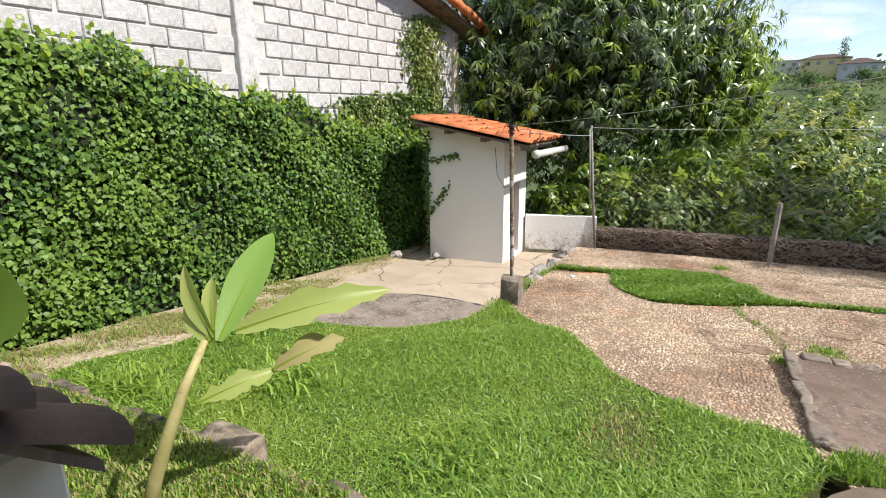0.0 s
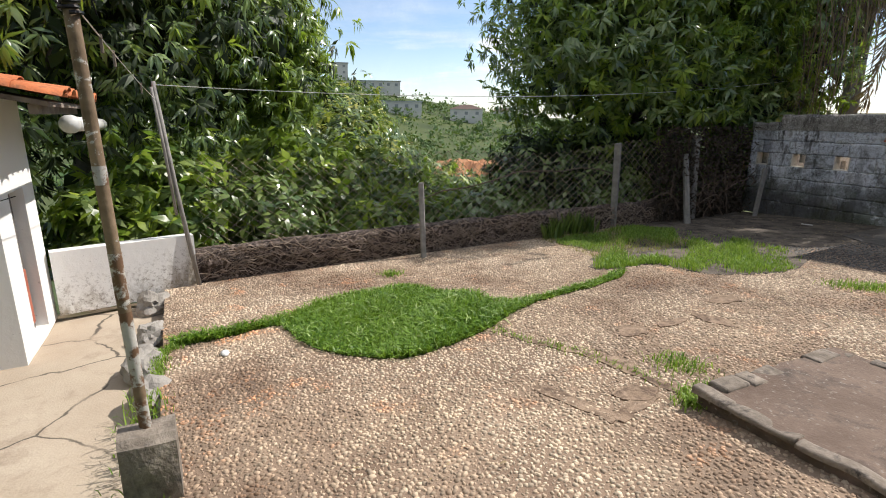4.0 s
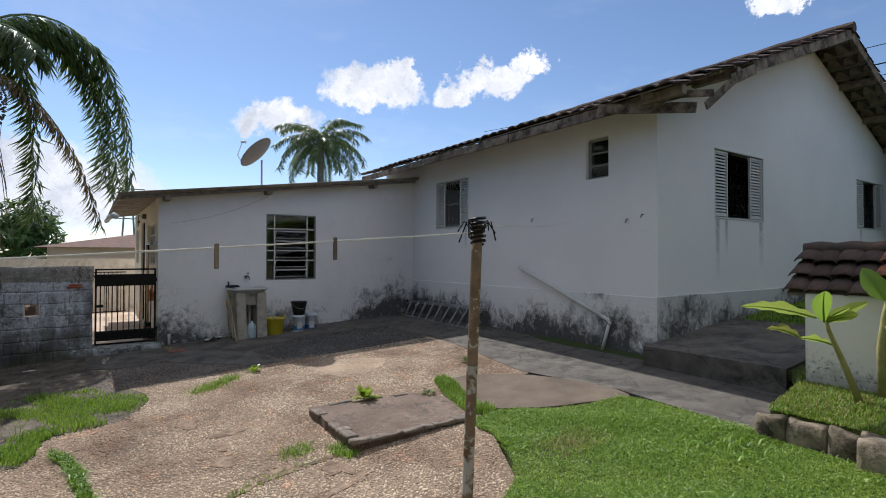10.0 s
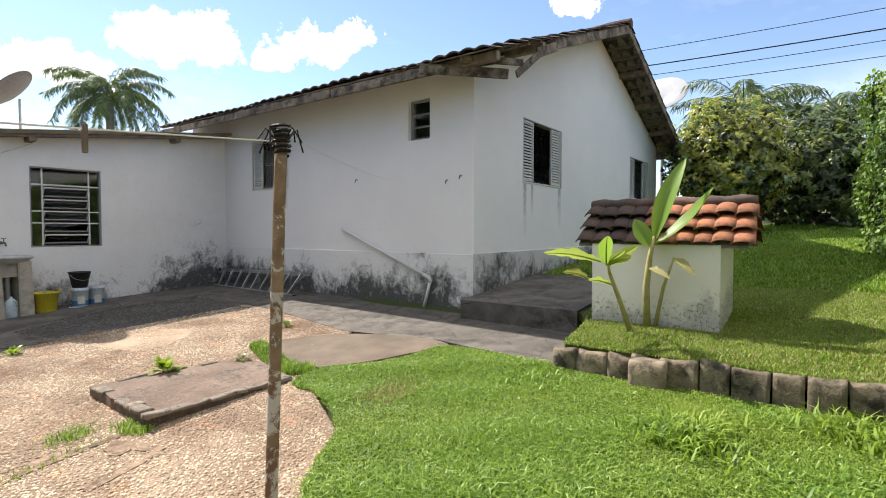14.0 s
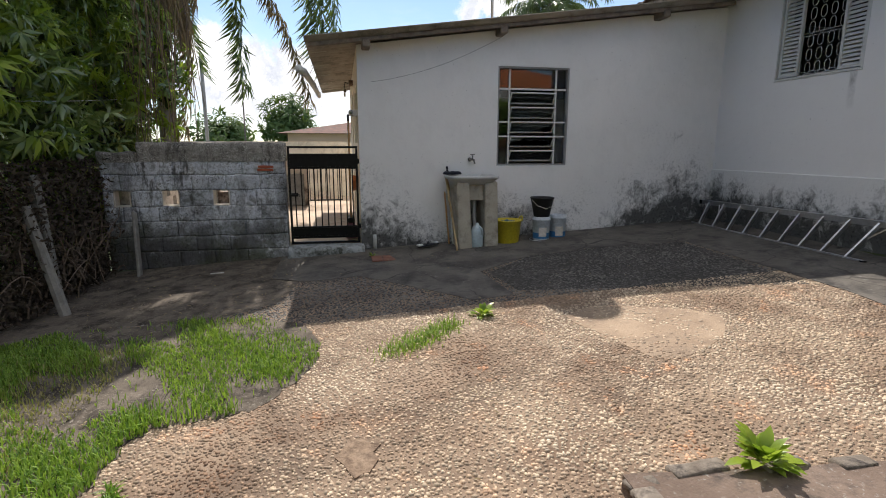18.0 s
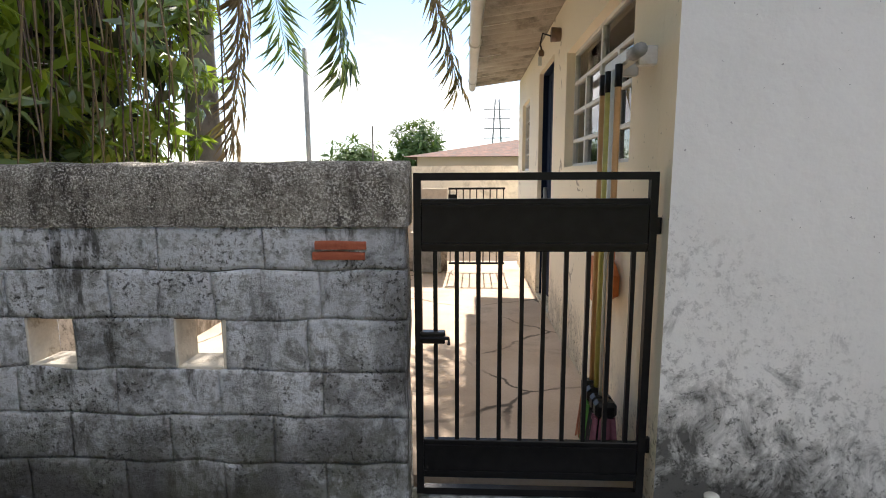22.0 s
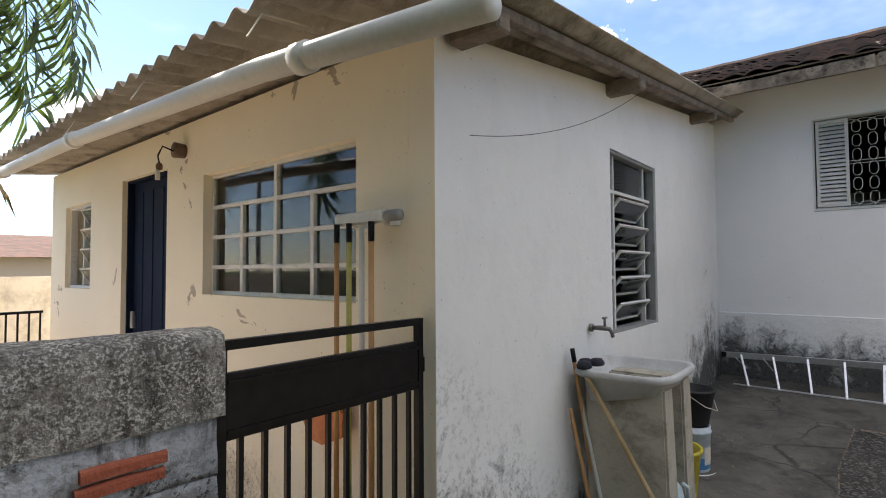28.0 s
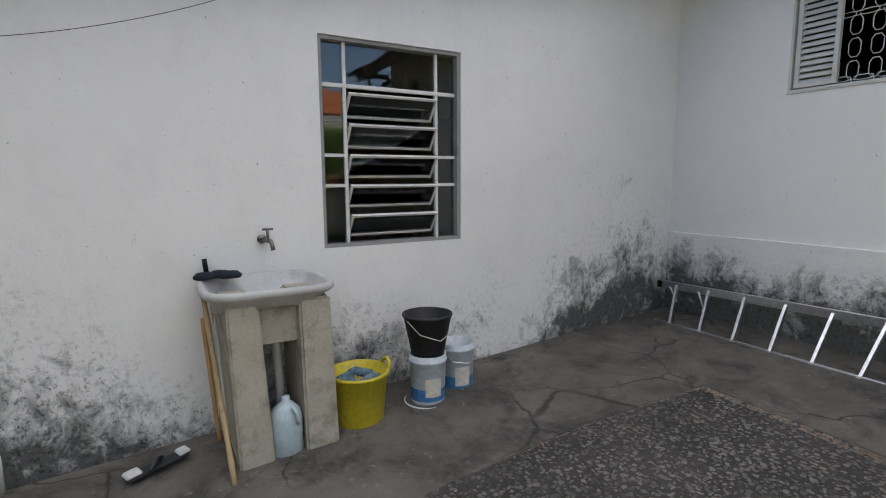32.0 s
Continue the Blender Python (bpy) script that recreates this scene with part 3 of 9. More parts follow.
def wall(bm, axis, at, thick, us, z0, top, holes):
    """An upright wall along x or y. at: its outer face; thick: signed depth behind it; us: (start, end);
    top: a number or a function of u; holes: (u0, u1, z0, z1), cut right through."""
    f = top if callable(top) else (lambda u: top)
    cu = sorted({us[0], us[1], *(h[0] for h in holes), *(h[1] for h in holes)})
    cz = sorted({z0, *(h[2] for h in holes), *(h[3] for h in holes)})
    solid = {}
    for i in range(len(cu) - 1):
        for j in range(len(cz)):
            lo = cz[j]
            hi = cz[j + 1] if j + 1 < len(cz) else None
            mu, mz = (cu[i] + cu[i + 1]) / 2, lo + 1e-3
            solid[i, j] = not any(h[0] < mu < h[1] and h[2] - 1e-6 <= lo and (hi is not None and hi <= h[3] + 1e-6) for h in holes)

    def p(u, z, d):
        return bm.verts.new((u, at + d, z) if axis == "x" else (at + d, u, z))

    def quad(a, b, c, d):
        bm.faces.new([p(*q) for q in (a, b, c, d)])

    for (i, j), s in solid.items():
        if not s:
            continue
        u0, u1, lo = cu[i], cu[i + 1], cz[j]
        h0, h1 = (cz[j + 1],) * 2 if j + 1 < len(cz) else (f(u0), f(u1))
        quad((u0, lo, 0), (u1, lo, 0), (u1, h1, 0), (u0, h0, 0))
        quad((u1, lo, thick), (u0, lo, thick), (u0, h0, thick), (u1, h1, thick))
        for di, ua, ha in ((-1, u0, h0), (1, u1, h1)):
            if not solid.get((i + di, j), False):
                quad((ua, lo, 0), (ua, ha, 0), (ua, ha, thick), (ua, lo, thick))
        if not solid.get((i, j - 1), False):
            quad((u0, lo, 0), (u0, lo, thick), (u1, lo, thick), (u1, lo, 0))
        if not solid.get((i, j + 1), False):
            quad((u0, h0, 0), (u1, h1, 0), (u1, h1, thick), (u0, h0, thick))
    bmesh.ops.remove_doubles(bm, verts=bm.verts, dist=1e-5)
    bmesh.ops.recalc_face_normals(bm, faces=bm.faces)


def inside(poly, x, y):
    """Which of the points lie in the polygon."""
    hit = np.zeros(len(x), bool)
    px, py = np.array(poly, float).T
    for i in range(len(px)):
        x0, y0, x1, y1 = px[i - 1], py[i - 1], px[i], py[i]
        if y0 == y1:
            continue
        cross = (y0 > y) != (y1 > y)
        hit ^= cross & (x < (x1 - x0) * (y - y0) / (y1 - y0) + x0)
    return hit


def rounded(poly, steps=5, jag=0.0):
    """A smooth closed outline through the corners, a little ragged."""
    rnd = random.Random(len(poly) * 7 + int(abs(poly[0][0]) * 100))
    out, n = [], len(poly)
    for i in range(n):
        a, b, c, d = (Vector(poly[(i + k) % n]) for k in (-1, 0, 1, 2))
        for s in range(steps):
            t = s / steps
            q = 0.5 * (2 * b + (c - a) * t + (2 * a - 5 * b + 4 * c - d) * t * t + (3 * b - a - 3 * c + d) * t**3)
            out.append((q.x + rnd.uniform(-jag, jag), q.y + rnd.uniform(-jag, jag)))
    return out


def ground_z(x, y):
    return -0.091 + 0.0581 * x + 0.01364 * y


def sheet(bm, poly, lift=0.0, thick=0.06, zf=ground_z):
    """A flat piece of paving or soil with that outline, on the slope of the yard."""
    top = [bm.verts.new((x, y, zf(x, y) + lift)) for x, y in poly]
    low = [bm.verts.new((x, y, zf(x, y) + lift - thick)) for x, y in poly]
    es = [bm.edges.new((top[i - 1], top[i])) for i in range(len(top))]
    fs = bmesh.ops.triangle_fill(bm, edges=es, use_beauty=True, normal=(0, 0, 1))["geom"]
    for i in range(len(top)):
        bm.faces.new((top[i - 1], low[i - 1], low[i], top[i]))
    bmesh.ops.recalc_face_normals(bm, faces=bm.faces)
    for f in bm.faces:
        if abs(f.normal.z) > 0.9 and f.normal.z < 0:
            f.normal_flip()


def fast_mesh(name, verts, faces, mat, smooth=False):
    """A mesh from arrays: verts (n, 3), faces (m, k)."""
    me = bpy.data.meshes.new(name)
    verts, faces = np.asarray(verts, np.float32), np.asarray(faces, np.int32)
    k = faces.shape[1]
    me.vertices.add(len(verts))
    me.vertices.foreach_set("co", verts.ravel())
    me.loops.add(faces.size)
    me.loops.foreach_set("vertex_index", faces.ravel())
    me.polygons.add(len(faces))
    me.polygons.foreach_set("loop_start", np.arange(0, faces.size, k, dtype=np.int32))
    me.polygons.foreach_set("loop_total", np.full(len(faces), k, np.int32))
    if smooth:
        me.polygons.foreach_set("use_smooth", np.ones(len(faces), bool))
    me.materials.append(mat)
    me.update(calc_edges=True)
    return new(name, me)


def unit(v):
    return v / np.maximum(np.linalg.norm(v, axis=-1, keepdims=True), 1e-9)


def leaves(name, at, along, face, length, width, mat, fold=0.15, droop=0.2, simple=False):
    """Many leaves in one mesh: each a folded blade of six points, from its stalk at `at` along `along`, facing `face`."""
    at, along = np.asarray(at, float), unit(np.asarray(along, float))
    side = unit(np.cross(along, face))
    up = np.cross(side, along)
    L, W = np.broadcast_to(length, len(at))[:, None], np.broadcast_to(width, len(at))[:, None]
    mid = at + along * L * 0.5 + up * L * 0.02
    tip = at + along * L - up * L * droop
    a = at + along * L * 0.35 + side * W * 0.5 + up * W * fold
    b = at + along * L * 0.35 - side * W * 0.5 + up * W * fold
    if simple:
        v = np.stack([at, mid, tip, a, b], 1).reshape(-1, 3)
        f = (np.array([[0, 1, 3], [0, 4, 1], [3, 1, 2], [4, 2, 1]])[None] + np.arange(len(at))[:, None, None] * 5).reshape(-1, 3)
        return fast_mesh(name, v, f, mat)
    c = at + along * L * 0.72 + side * W * 0.36 + up * (W * fold - L * droop * 0.4)
    d = at + along * L * 0.72 - side * W * 0.36 + up * (W * fold - L * droop * 0.4)
    v = np.stack([at, mid, tip, a, b, c, d], 1).reshape(-1, 3)
    o = np.arange(len(at))[:, None, None] * 7
    f = (np.array([[0, 1, 3], [0, 4, 1], [3, 1, 5], [4, 6, 1], [5, 1, 2], [6, 2, 1]])[None] + o).reshape(-1, 3)
    return fast_mesh(name, v, f, mat)


def blades(name, x, y, z, height, mat, rng, lean=0.5, width=0.004):
    """Grass: a bent blade of five points at each place."""
    n = len(x)
    a = rng.uniform(0, math.tau, n)
    h = height * rng.uniform(0.5, 1.3, n)
    ln = h * lean * rng.uniform(0.2, 1.4, n)
    dx, dy = np.cos(a), np.sin(a)
    w = width * rng.uniform(0.7, 1.4, n)
    base = np.stack([x, y, z], 1)
    side = np.stack([-dy * w, dx * w, 0 * w], 1)
    m1 = base + np.stack([dx * ln * 0.35, dy * ln * 0.35, h * 0.6], 1)
    tip = base + np.stack([dx * ln, dy * ln, h * 0.95 - ln * 0.25], 1)
    v = np.stack([base - side, base + side, m1 - side * 0.8, m1 + side * 0.8, tip], 1).reshape(-1, 3)
    o = np.arange(n)[:, None, None] * 5
    f = (np.array([[0, 1, 3], [0, 3, 2], [2, 3, 4]])[None] + o).reshape(-1, 3)
    return fast_mesh(name, v, f, mat)


def scatter(poly, count, rng, avoid=()):
    """About that many even random places a square metre in the outline."""
    px, py = np.array(poly).T
    area = (px.max() - px.min()) * (py.max() - py.min())
    n = int(area * count)
    x, y = rng.uniform(px.min(), px.max(), n), rng.uniform(py.min(), py.max(), n)
    k = inside(poly, x, y)
    for q in avoid:
        k &= ~inside(q, x, y)
    return x[k], y[k]


def jittered(poly, cell, rng, avoid=(), loose=0.36):
    """Evenly packed places in the outline, one in each cell."""
    px, py = np.array(poly).T
    gx, gy = np.meshgrid(np.arange(px.min(), px.max(), cell), np.arange(py.min(), py.max(), cell))
    gx = gx + cell * 0.5 * (np.arange(gx.shape[0]) % 2)[:, None]
    x, y = gx.ravel() + rng.uniform(-loose, loose, gx.size) * cell, gy.ravel() + rng.uniform(-loose, loose, gx.size) * cell
    k = inside(poly, x, y)
    for q in avoid:
        k &= ~inside(q, x, y)
    return x[k], y[k]


def stones(name, x, y, z, size, mat, rng, flat=0.45):
    """Pebbles: squashed five-sided chips bedded in the ground."""
    n = len(x)
    s = size * rng.uniform(0.55, 1.35, n)
    rot = rng.uniform(0, math.tau, n)
    asp = rng.uniform(0.42, 0.95, n)
    ang = np.arange(5) * math.tau / 5
    jit = rng.uniform(0.68, 1.25, (n, 5))
    rings = []
    for rad, hh in ((1.0, -0.1), (0.80, 0.85)):
        u, v = np.cos(ang)[None] * jit * rad * s[:, None], np.sin(ang)[None] * jit * rad * (s * asp)[:, None]
        rings.append(np.stack([x[:, None] + u * np.cos(rot)[:, None] - v * np.sin(rot)[:, None], y[:, None] + u * np.sin(rot)[:, None] + v * np.cos(rot)[:, None],
                               z[:, None] + np.full((n, 5), hh) * (s * flat)[:, None]], 2))
    v = np.concatenate(rings, 1).reshape(-1, 3)
    fs = [[5, 6, 7], [5, 7, 8], [5, 8, 9]]
    for k in range(5):
        q = (k + 1) % 5
        fs += [[k, q, 5 + q], [k, 5 + q, 5 + k]]
    f = (np.array(fs)[None] + np.arange(n)[:, None, None] * 10).reshape(-1, 3)
    return fast_mesh(name, v, f, mat, False)


def rough_bar(bm, x0, x1, y0, y1, z0, z1, step=0.06, amp=0.012, seed=0):
    """A long cast piece with an uneven top and worn edges."""
    nx, ny = max(2, int((x1 - x0) / step)), max(2, int((y1 - y0) / step))
    along_x = (x1 - x0) > (y1 - y0)

    def nz(x, y, z):
        return noise.noise((x * 6 + seed, y * 6, z * 6)) * amp

    grid = []
    prof = [(0, 0), (0, 0.35), (0, 0.7), (0.06, 0.94), (0.2, 1.0), (0.5, 1.02), (0.8, 1.0), (0.94, 0.94), (1, 0.7), (1, 0.35), (1, 0)]
    n = nx if along_x else ny
    for i in range(n + 1):
        s = i / n
        row = []
        for a, h in prof:
            if along_x:
                x, y = x0 + (x1 - x0) * s, y0 + (y1 - y0) * a
            else:
                x, y = x0 + (x1 - x0) * a, y0 + (y1 - y0) * s
            z = z0 + (z1 - z0) * h
            o = nz(x, y, z)
            oo = nz(x + 9, y, z)
            row.append(bm.verts.new((x + (0 if along_x else oo), y + (oo if along_x else 0), z + o * h)))
        grid.append(row)
    for a, b in zip(grid, grid[1:]):
        for k in range(len(prof) - 1):
            bm.faces.new((a[k], a[k + 1], b[k + 1], b[k]))
    bm.faces.new(grid[0])
    bm.faces.new(list(reversed(grid[-1])))
    bmesh.ops.recalc_face_normals(bm, faces=bm.faces)


# ---- ground ----
def smooth(v, a, b):
    k = min(max((v - a) / (b - a), 0.0), 1.0)
    return k * k * (3 - 2 * k)


def upper_z(x, y):
    return 0.25 + 0.085 * (x - 2.0) + 0.0 * y


def terrain_z(x, y):
    z = ground_z(min(max(x, -4.8), 3.6), min(max(y, -3), 9)) - 0.30
    if x > 2.1:
        z += smooth(x, 2.1, 4.0) * (upper_z(x, y) - 0.12 - z)
        z = min(z, 2.6)
    if y > 9:
        z += smooth(y, 15, 30) * (-1.4) + smooth(y, 60, 240) * 1.0
    if x < -5.0:
        z += -0.24 * min(-5.0 - x, 26) - 0.6 * smooth(-x, 5, 7)
        west = smooth(-x, 70, 260) * smooth(-(y - 3) / max(-x, 1), -1.15, -0.05)
        z += 27 * west
        z += noise.noise((x * 0.02, y * 0.02, 0)) * 3 * smooth(-x, 30, 90)
    r = math.hypot(x, y)
    return z + 6 * smooth(r, 400, 1500) * (1 - smooth(-x, 0, 200))


def build_terrain():
    bm = bmesh.new()
    radii = [0.0, 2, 4, 5, 6, 7, 8, 10, 12, 15, 19, 24, 30, 38, 48, 60, 75, 95, 120, 150, 190, 240, 300, 400, 600, 1000, 2000, 4000]
    seg = 128
    prev = None
    for r in radii:
        ring = [bm.verts.new((r * math.cos(k * math.tau / seg), 3 + r * math.sin(k * math.tau / seg), terrain_z(r * math.cos(k * math.tau / seg), 3 + r * math.sin(k * math.tau / seg)))) for k in range(seg)] if r else [bm.verts.new((0, 3, terrain_z(0, 3)))]
        if prev:
            for k in range(seg):
                a, b = ring[k], ring[(k + 1) % seg]
                if len(prev) == 1:
                    bm.faces.new((prev[0], a, b))
                else:
                    bm.faces.new((prev[k], a, b, prev[(k + 1) % seg]))
        prev = ring
    m = surface("hill_ground", (0.035, 0.055, 0.016), (0.10, 0.125, 0.036), 0.05, 0.6, 0.97, 0.4, stain=(0.36, 0.15, 0.06), stain_at=(0.62, 0.66), stain_scale=0.035, depth=0.3)
    single("ground", bm, m, "rolling grassy ground falling to a valley with bare red earth", "ground", kind="structure", smooth=True)


build_terrain()

LAWN = rounded([(-1.2, 0.45), (-0.84, 0.88), (-0.66, 1.25), (-0.35, 1.5), (0.0, 1.72), (0.22, 2.07), (0.37, 2.4), (0.40, 2.72), (0.75, 2.8), (1.24, 2.52), (1.6, 2.38), (2.05, 2.2),
                (2.06, 1.0), (1.98, 0.3), (2.0, -0.5), (2.02, -1.6), (1.55, -1.9), (0.96, -1.62), (0.45, -1.42), (0.08, -0.92), (-0.14, -0.2), (-0.6, 0.27)], 4, 0.012)
LEAF = rounded([(-3.2, 1.34), (-3.39, 1.66), (-3.51, 2.1), (-3.4, 2.52), (-2.95, 2.79), (-2.60, 2.9), (-2.54, 3.2), (-2.60, 3.6), (-2.66, 4.0), (-2.80, 4.5), (-2.66, 4.35), (-2.55, 3.9), (-2.51, 3.5), (-2.43, 3.1),
                (-2.21, 2.63), (-2.05, 2.2), (-2.01, 1.88), (-2.13, 1.68), (-2.33, 1.49), (-2.6, 1.36), (-2.88, 1.32), (-3.05, 1.24), (-3.0, 0.9), (-3.0, 0.6), (-3.08, 0.6), (-3.1, 0.95)], 4, 0.012)
GRASS_N = rounded([(-4.3, 4.95), (-3.57, 4.9), (-3.2, 4.47), (-2.95, 4.42), (-2.8, 5.0), (-2.39, 5.03), (-2.02, 5.5), (-2.0, 6.2), (-2.4, 6.6), (-3.4, 6.8), (-4.4, 6.7), (-4.5, 5.6)], 9, 0.045)
STRIP = rounded([(0.52, 2.92), (0.78, 2.84), (0.78, 3.2), (1.08, 4.05), (1.0, 4.2), (0.85, 4.0), (0.6, 3.35)], 4, 0.015)
PATCH_E = rounded([(1.09, 4.05), (0.80, 3.25), (0.80, 2.92), (1.24, 2.58), (1.65, 2.42), (2.05, 2.25), (2.17, 2.5), (2.1, 3.04), (1.75, 3.7)], 3)
DISC = rounded([(-0.3, -1.36), (-0.9, -1.34), (-1.37, -0.64), (-1.28, 0.3), (-0.95, 0.36), (-0.65, 0.25), (-0.16, -0.18), (-0.04, -0.82)], 4, 0.01)
LOW_CONC = [(-4.62, 0.50), (-4.62, -2.0), (-3.4, -1.9), (-2.6, -1.8), (-1.9, -1.92), (-0.8, -1.65), (-0.9, -1.34), (-1.37, -0.66), (-1.30, 0.3), (-1.15, 0.42), (-1.35, 0.50)]
PAVE = [(-4.75, 0.52), (-1.35, 0.52), (-1.1, 0.5), (-0.84, 0.88), (-0.66, 1.25), (0.0, 1.72), (0.37, 2.4), (0.5, 2.8), (0.8, 2.9), (1.1, 4.0), (1.7, 3.55), (2.05, 3.65), (2.3, 4.2), (2.5, 8.0), (1.3, 8.0), (-2.2, 8.0), (-2.35, 7.1), (-2.9, 6.75), (-3.6, 6.85), (-4.7, 6.6)]
SHADY = [(-4.74, 6.5), (-3.6, 6.7), (-2.9, 6.6), (-2.3, 7.0), (-2.1, 8.0), (-2.5, 8.1), (-2.5, 9.12), (-4.74, 9.12)]
SAND = rounded([(-0.08, 5.91), (0.45, 5.99), (0.99, 5.55), (0.7, 5.16), (0.21, 4.97), (0.04, 5.34)], 3, 0.03)
APRON = [(-2.55, 9.08), (-2.55, 8.0), (-2.17, 7.72), (-1.6, 7.72), (-1.05, 7.05), (-0.65, 6.52), (-0.28, 6.56), (-0.36, 7.42), (0.37, 7.9), (1.35, 7.94), (2.35, 7.86), (2.3, 5.7), (1.95, 3.75), (2.2, 2.5), (2.1, 0.98), (3.60, 0.98), (3.60, 9.08)]
SLAB = [(-0.74, 2.85), (0.46, 2.83), (0.58, 3.15), (0.64, 3.50), (0.46, 3.84), (-0.70, 3.97)]


def flat(name, poly, lift, mat, label, thick=0.22, zf=ground_z, cat="paving"):
    bm = bmesh.new()
    sheet(bm, poly, lift, thick, zf)
    return single(name, bm, mat, label, cat, kind="structure")


flat("ground_yard", [(-4.95, -3.4), (3.62, -3.4), (3.62, 9.4), (-4.95, 9.4)], -0.16, SOIL, "bare brown soil of the yard", 0.1, cat="ground")
flat("pavement_pebble", PAVE, 0.0, BED, "pinkish washed-pebble paving worn and stained")
flat("ground_soil", SHADY, -0.004, DIRT, "bare dirt with leaf litter, coloured dark for the mango tree's shade", 0.2, cat="ground")
flat("pavement_apron", APRON, 0.006, DARK_CONC, "dark damp concrete apron along the house walls")
flat("pavement_sand", SAND, 0.003, SANDY, "worn sandy concrete patch in the pebble paving")
flat("pavement_patch", PATCH_E, 0.012, CONCRETE, "rounded grey concrete patch beside the lawn")
flat("pavement_low", LOW_CONC, -0.12, WARM_CONC, "cracked pale concrete in front of the shed", 0.1)
flat("pavement_disc", DISC, -0.06, DISCM, "round weathered concrete patch at the lawn's edge", 0.12)
flat("ground_strip_soil", [(-4.4, -1.95), (-2.4, -2.2), (0.6, -2.75), (2.02, -2.9), (2.02, -1.5), (0.9, -1.5), (0.1, -1.0), (-0.35, -1.40), (-0.8, -1.66), (-1.9, -1.93), (-3.0, -1.85)], -0.075, STRAW, "dry straw and pale soil along the hedge", 0.1, cat="ground")
flat("ground_lawn", LAWN, 0.008, TURF, "soil under the lawn", cat="ground")
flat("ground_leaf", LEAF, 0.006, TURF, "leaf-shaped planting bed", 0.04, cat="ground")
flat("ground_grass", GRASS_N, 0.004, DIRT, "grassy patch beside the fence", 0.04, cat="ground")
flat("ground_strip", STRIP, 0.010, TURF, "grass strip beside the slab", 0.03, cat="ground")
UPPER = [(2.12, 0.95), (2.10, 0.3), (2.12, -0.5), (2.14, -3.3), (6.0, -3.0), (16, -1.5), (22, -1.0), (22, 2.85), (3.3, 2.85), (3.3, 1.25), (2.9, 1.05)]
flat("ground_upper", UPPER, 0.0, TURF, "upper lawn behind the retaining wall", 0.1, upper_z, "ground")
flat("pavement_passage", [(3.25, 1.28), (5.6, 1.28), (5.6, 2.9), (3.25, 2.9)], 0.03, DARK_CONC, "dark concrete passage beside the house", 0.3, upper_z)

# ---- the annex ----
AX0, AX1, AY, AZ = -1.53, 3.62, 9.1, 2.54


def annex_roof(x):
    return AZ + 0.131 * (x - AX0)


bm = bmesh.new()
wall(bm, "x", AY, 0.15, (AX0, AX1), -0.2, lambda u: annex_roof(u) - 0.01, [(0.30, 1.30, 1.04, 2.33)])
for v in bm.verts:
    v.co.y += 0.045 * max(0.0, (0.30 - v.co.x) / (0.30 - AX0))
for f in bm.faces:
    f.material_index = int(f.calc_center_median().x < AX0 + 0.002)
single("wall_annex", bm, [WALL, CREAM], "white painted annex wall with black mould at its foot", "wall", kind="structure")
bm = bmesh.new()
wall(bm, "y", AX0, 0.15, (AY + 0.196, 14.6), -0.2, AZ - 0.01, [(9.64, 11.17, 1.34, 2.14), (11.73, 12.6, 0.06, 2.26), (13.37, 14.12, 1.33, 2.15)])
single("wall_corridor", bm, CREAM, "cream painted wall with peeling patches", "wall", kind="structure")
bm = bmesh.new()
wall(bm, "x", 14.6, -0.15, (AX0 + 0.15, 3.6), -0.2, lambda u: annex_roof(u) - 0.02, [])
wall(bm, "y", 3.6, 0.12, (10.4, 14.45), -0.2, 3.15, [])
single("wall_back", bm, CREAM, "plain cream back wall of the annex", "wall", kind="structure")
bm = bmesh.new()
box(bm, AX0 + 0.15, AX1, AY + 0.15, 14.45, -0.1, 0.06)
single("floor_annex", bm, ROOM, "kitchen floor coloured near black for the room's shade", "floor", kind="structure")
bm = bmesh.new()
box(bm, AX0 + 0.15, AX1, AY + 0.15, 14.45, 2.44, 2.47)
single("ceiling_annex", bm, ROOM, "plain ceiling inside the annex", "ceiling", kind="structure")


def corrugated(bm, x0, x1, y0, y1, zf, pitch=0.177, amp=0.024, thick=0.008):
    """Wavy sheet; the waves run down the slope along x."""
    n = int((y1 - y0) / pitch * 8)
    top, low = [], []
    for i in range(n + 1):
        y = y0 + (y1 - y0) * i / n
        w = amp * math.cos((y - y0) / pitch * math.tau)
        top.append([bm.verts.new((x, y, zf(x) + w + thick)) for x in (x0, x1)])
        low.append([bm.verts.new((x, y, zf(x) + w)) for x in (x0, x1)])
    for i in range(n):
        bm.faces.new((top[i][0], top[i][1], top[i + 1][1], top[i + 1][0]))
        bm.faces.new((low[i][0], low[i + 1][0], low[i + 1][1], low[i][1]))
        bm.faces.new((top[i][0], top[i + 1][0], low[i + 1][0], low[i][0]))
        bm.faces.new((top[i][1], low[i][1], low[i + 1][1], top[i + 1][1]))
    bm.faces.new((top[0][0], low[0][0], low[0][1], top[0][1]))
    bm.faces.new((top[-1][0], top[-1][1], low[-1][1], low[-1][0]))


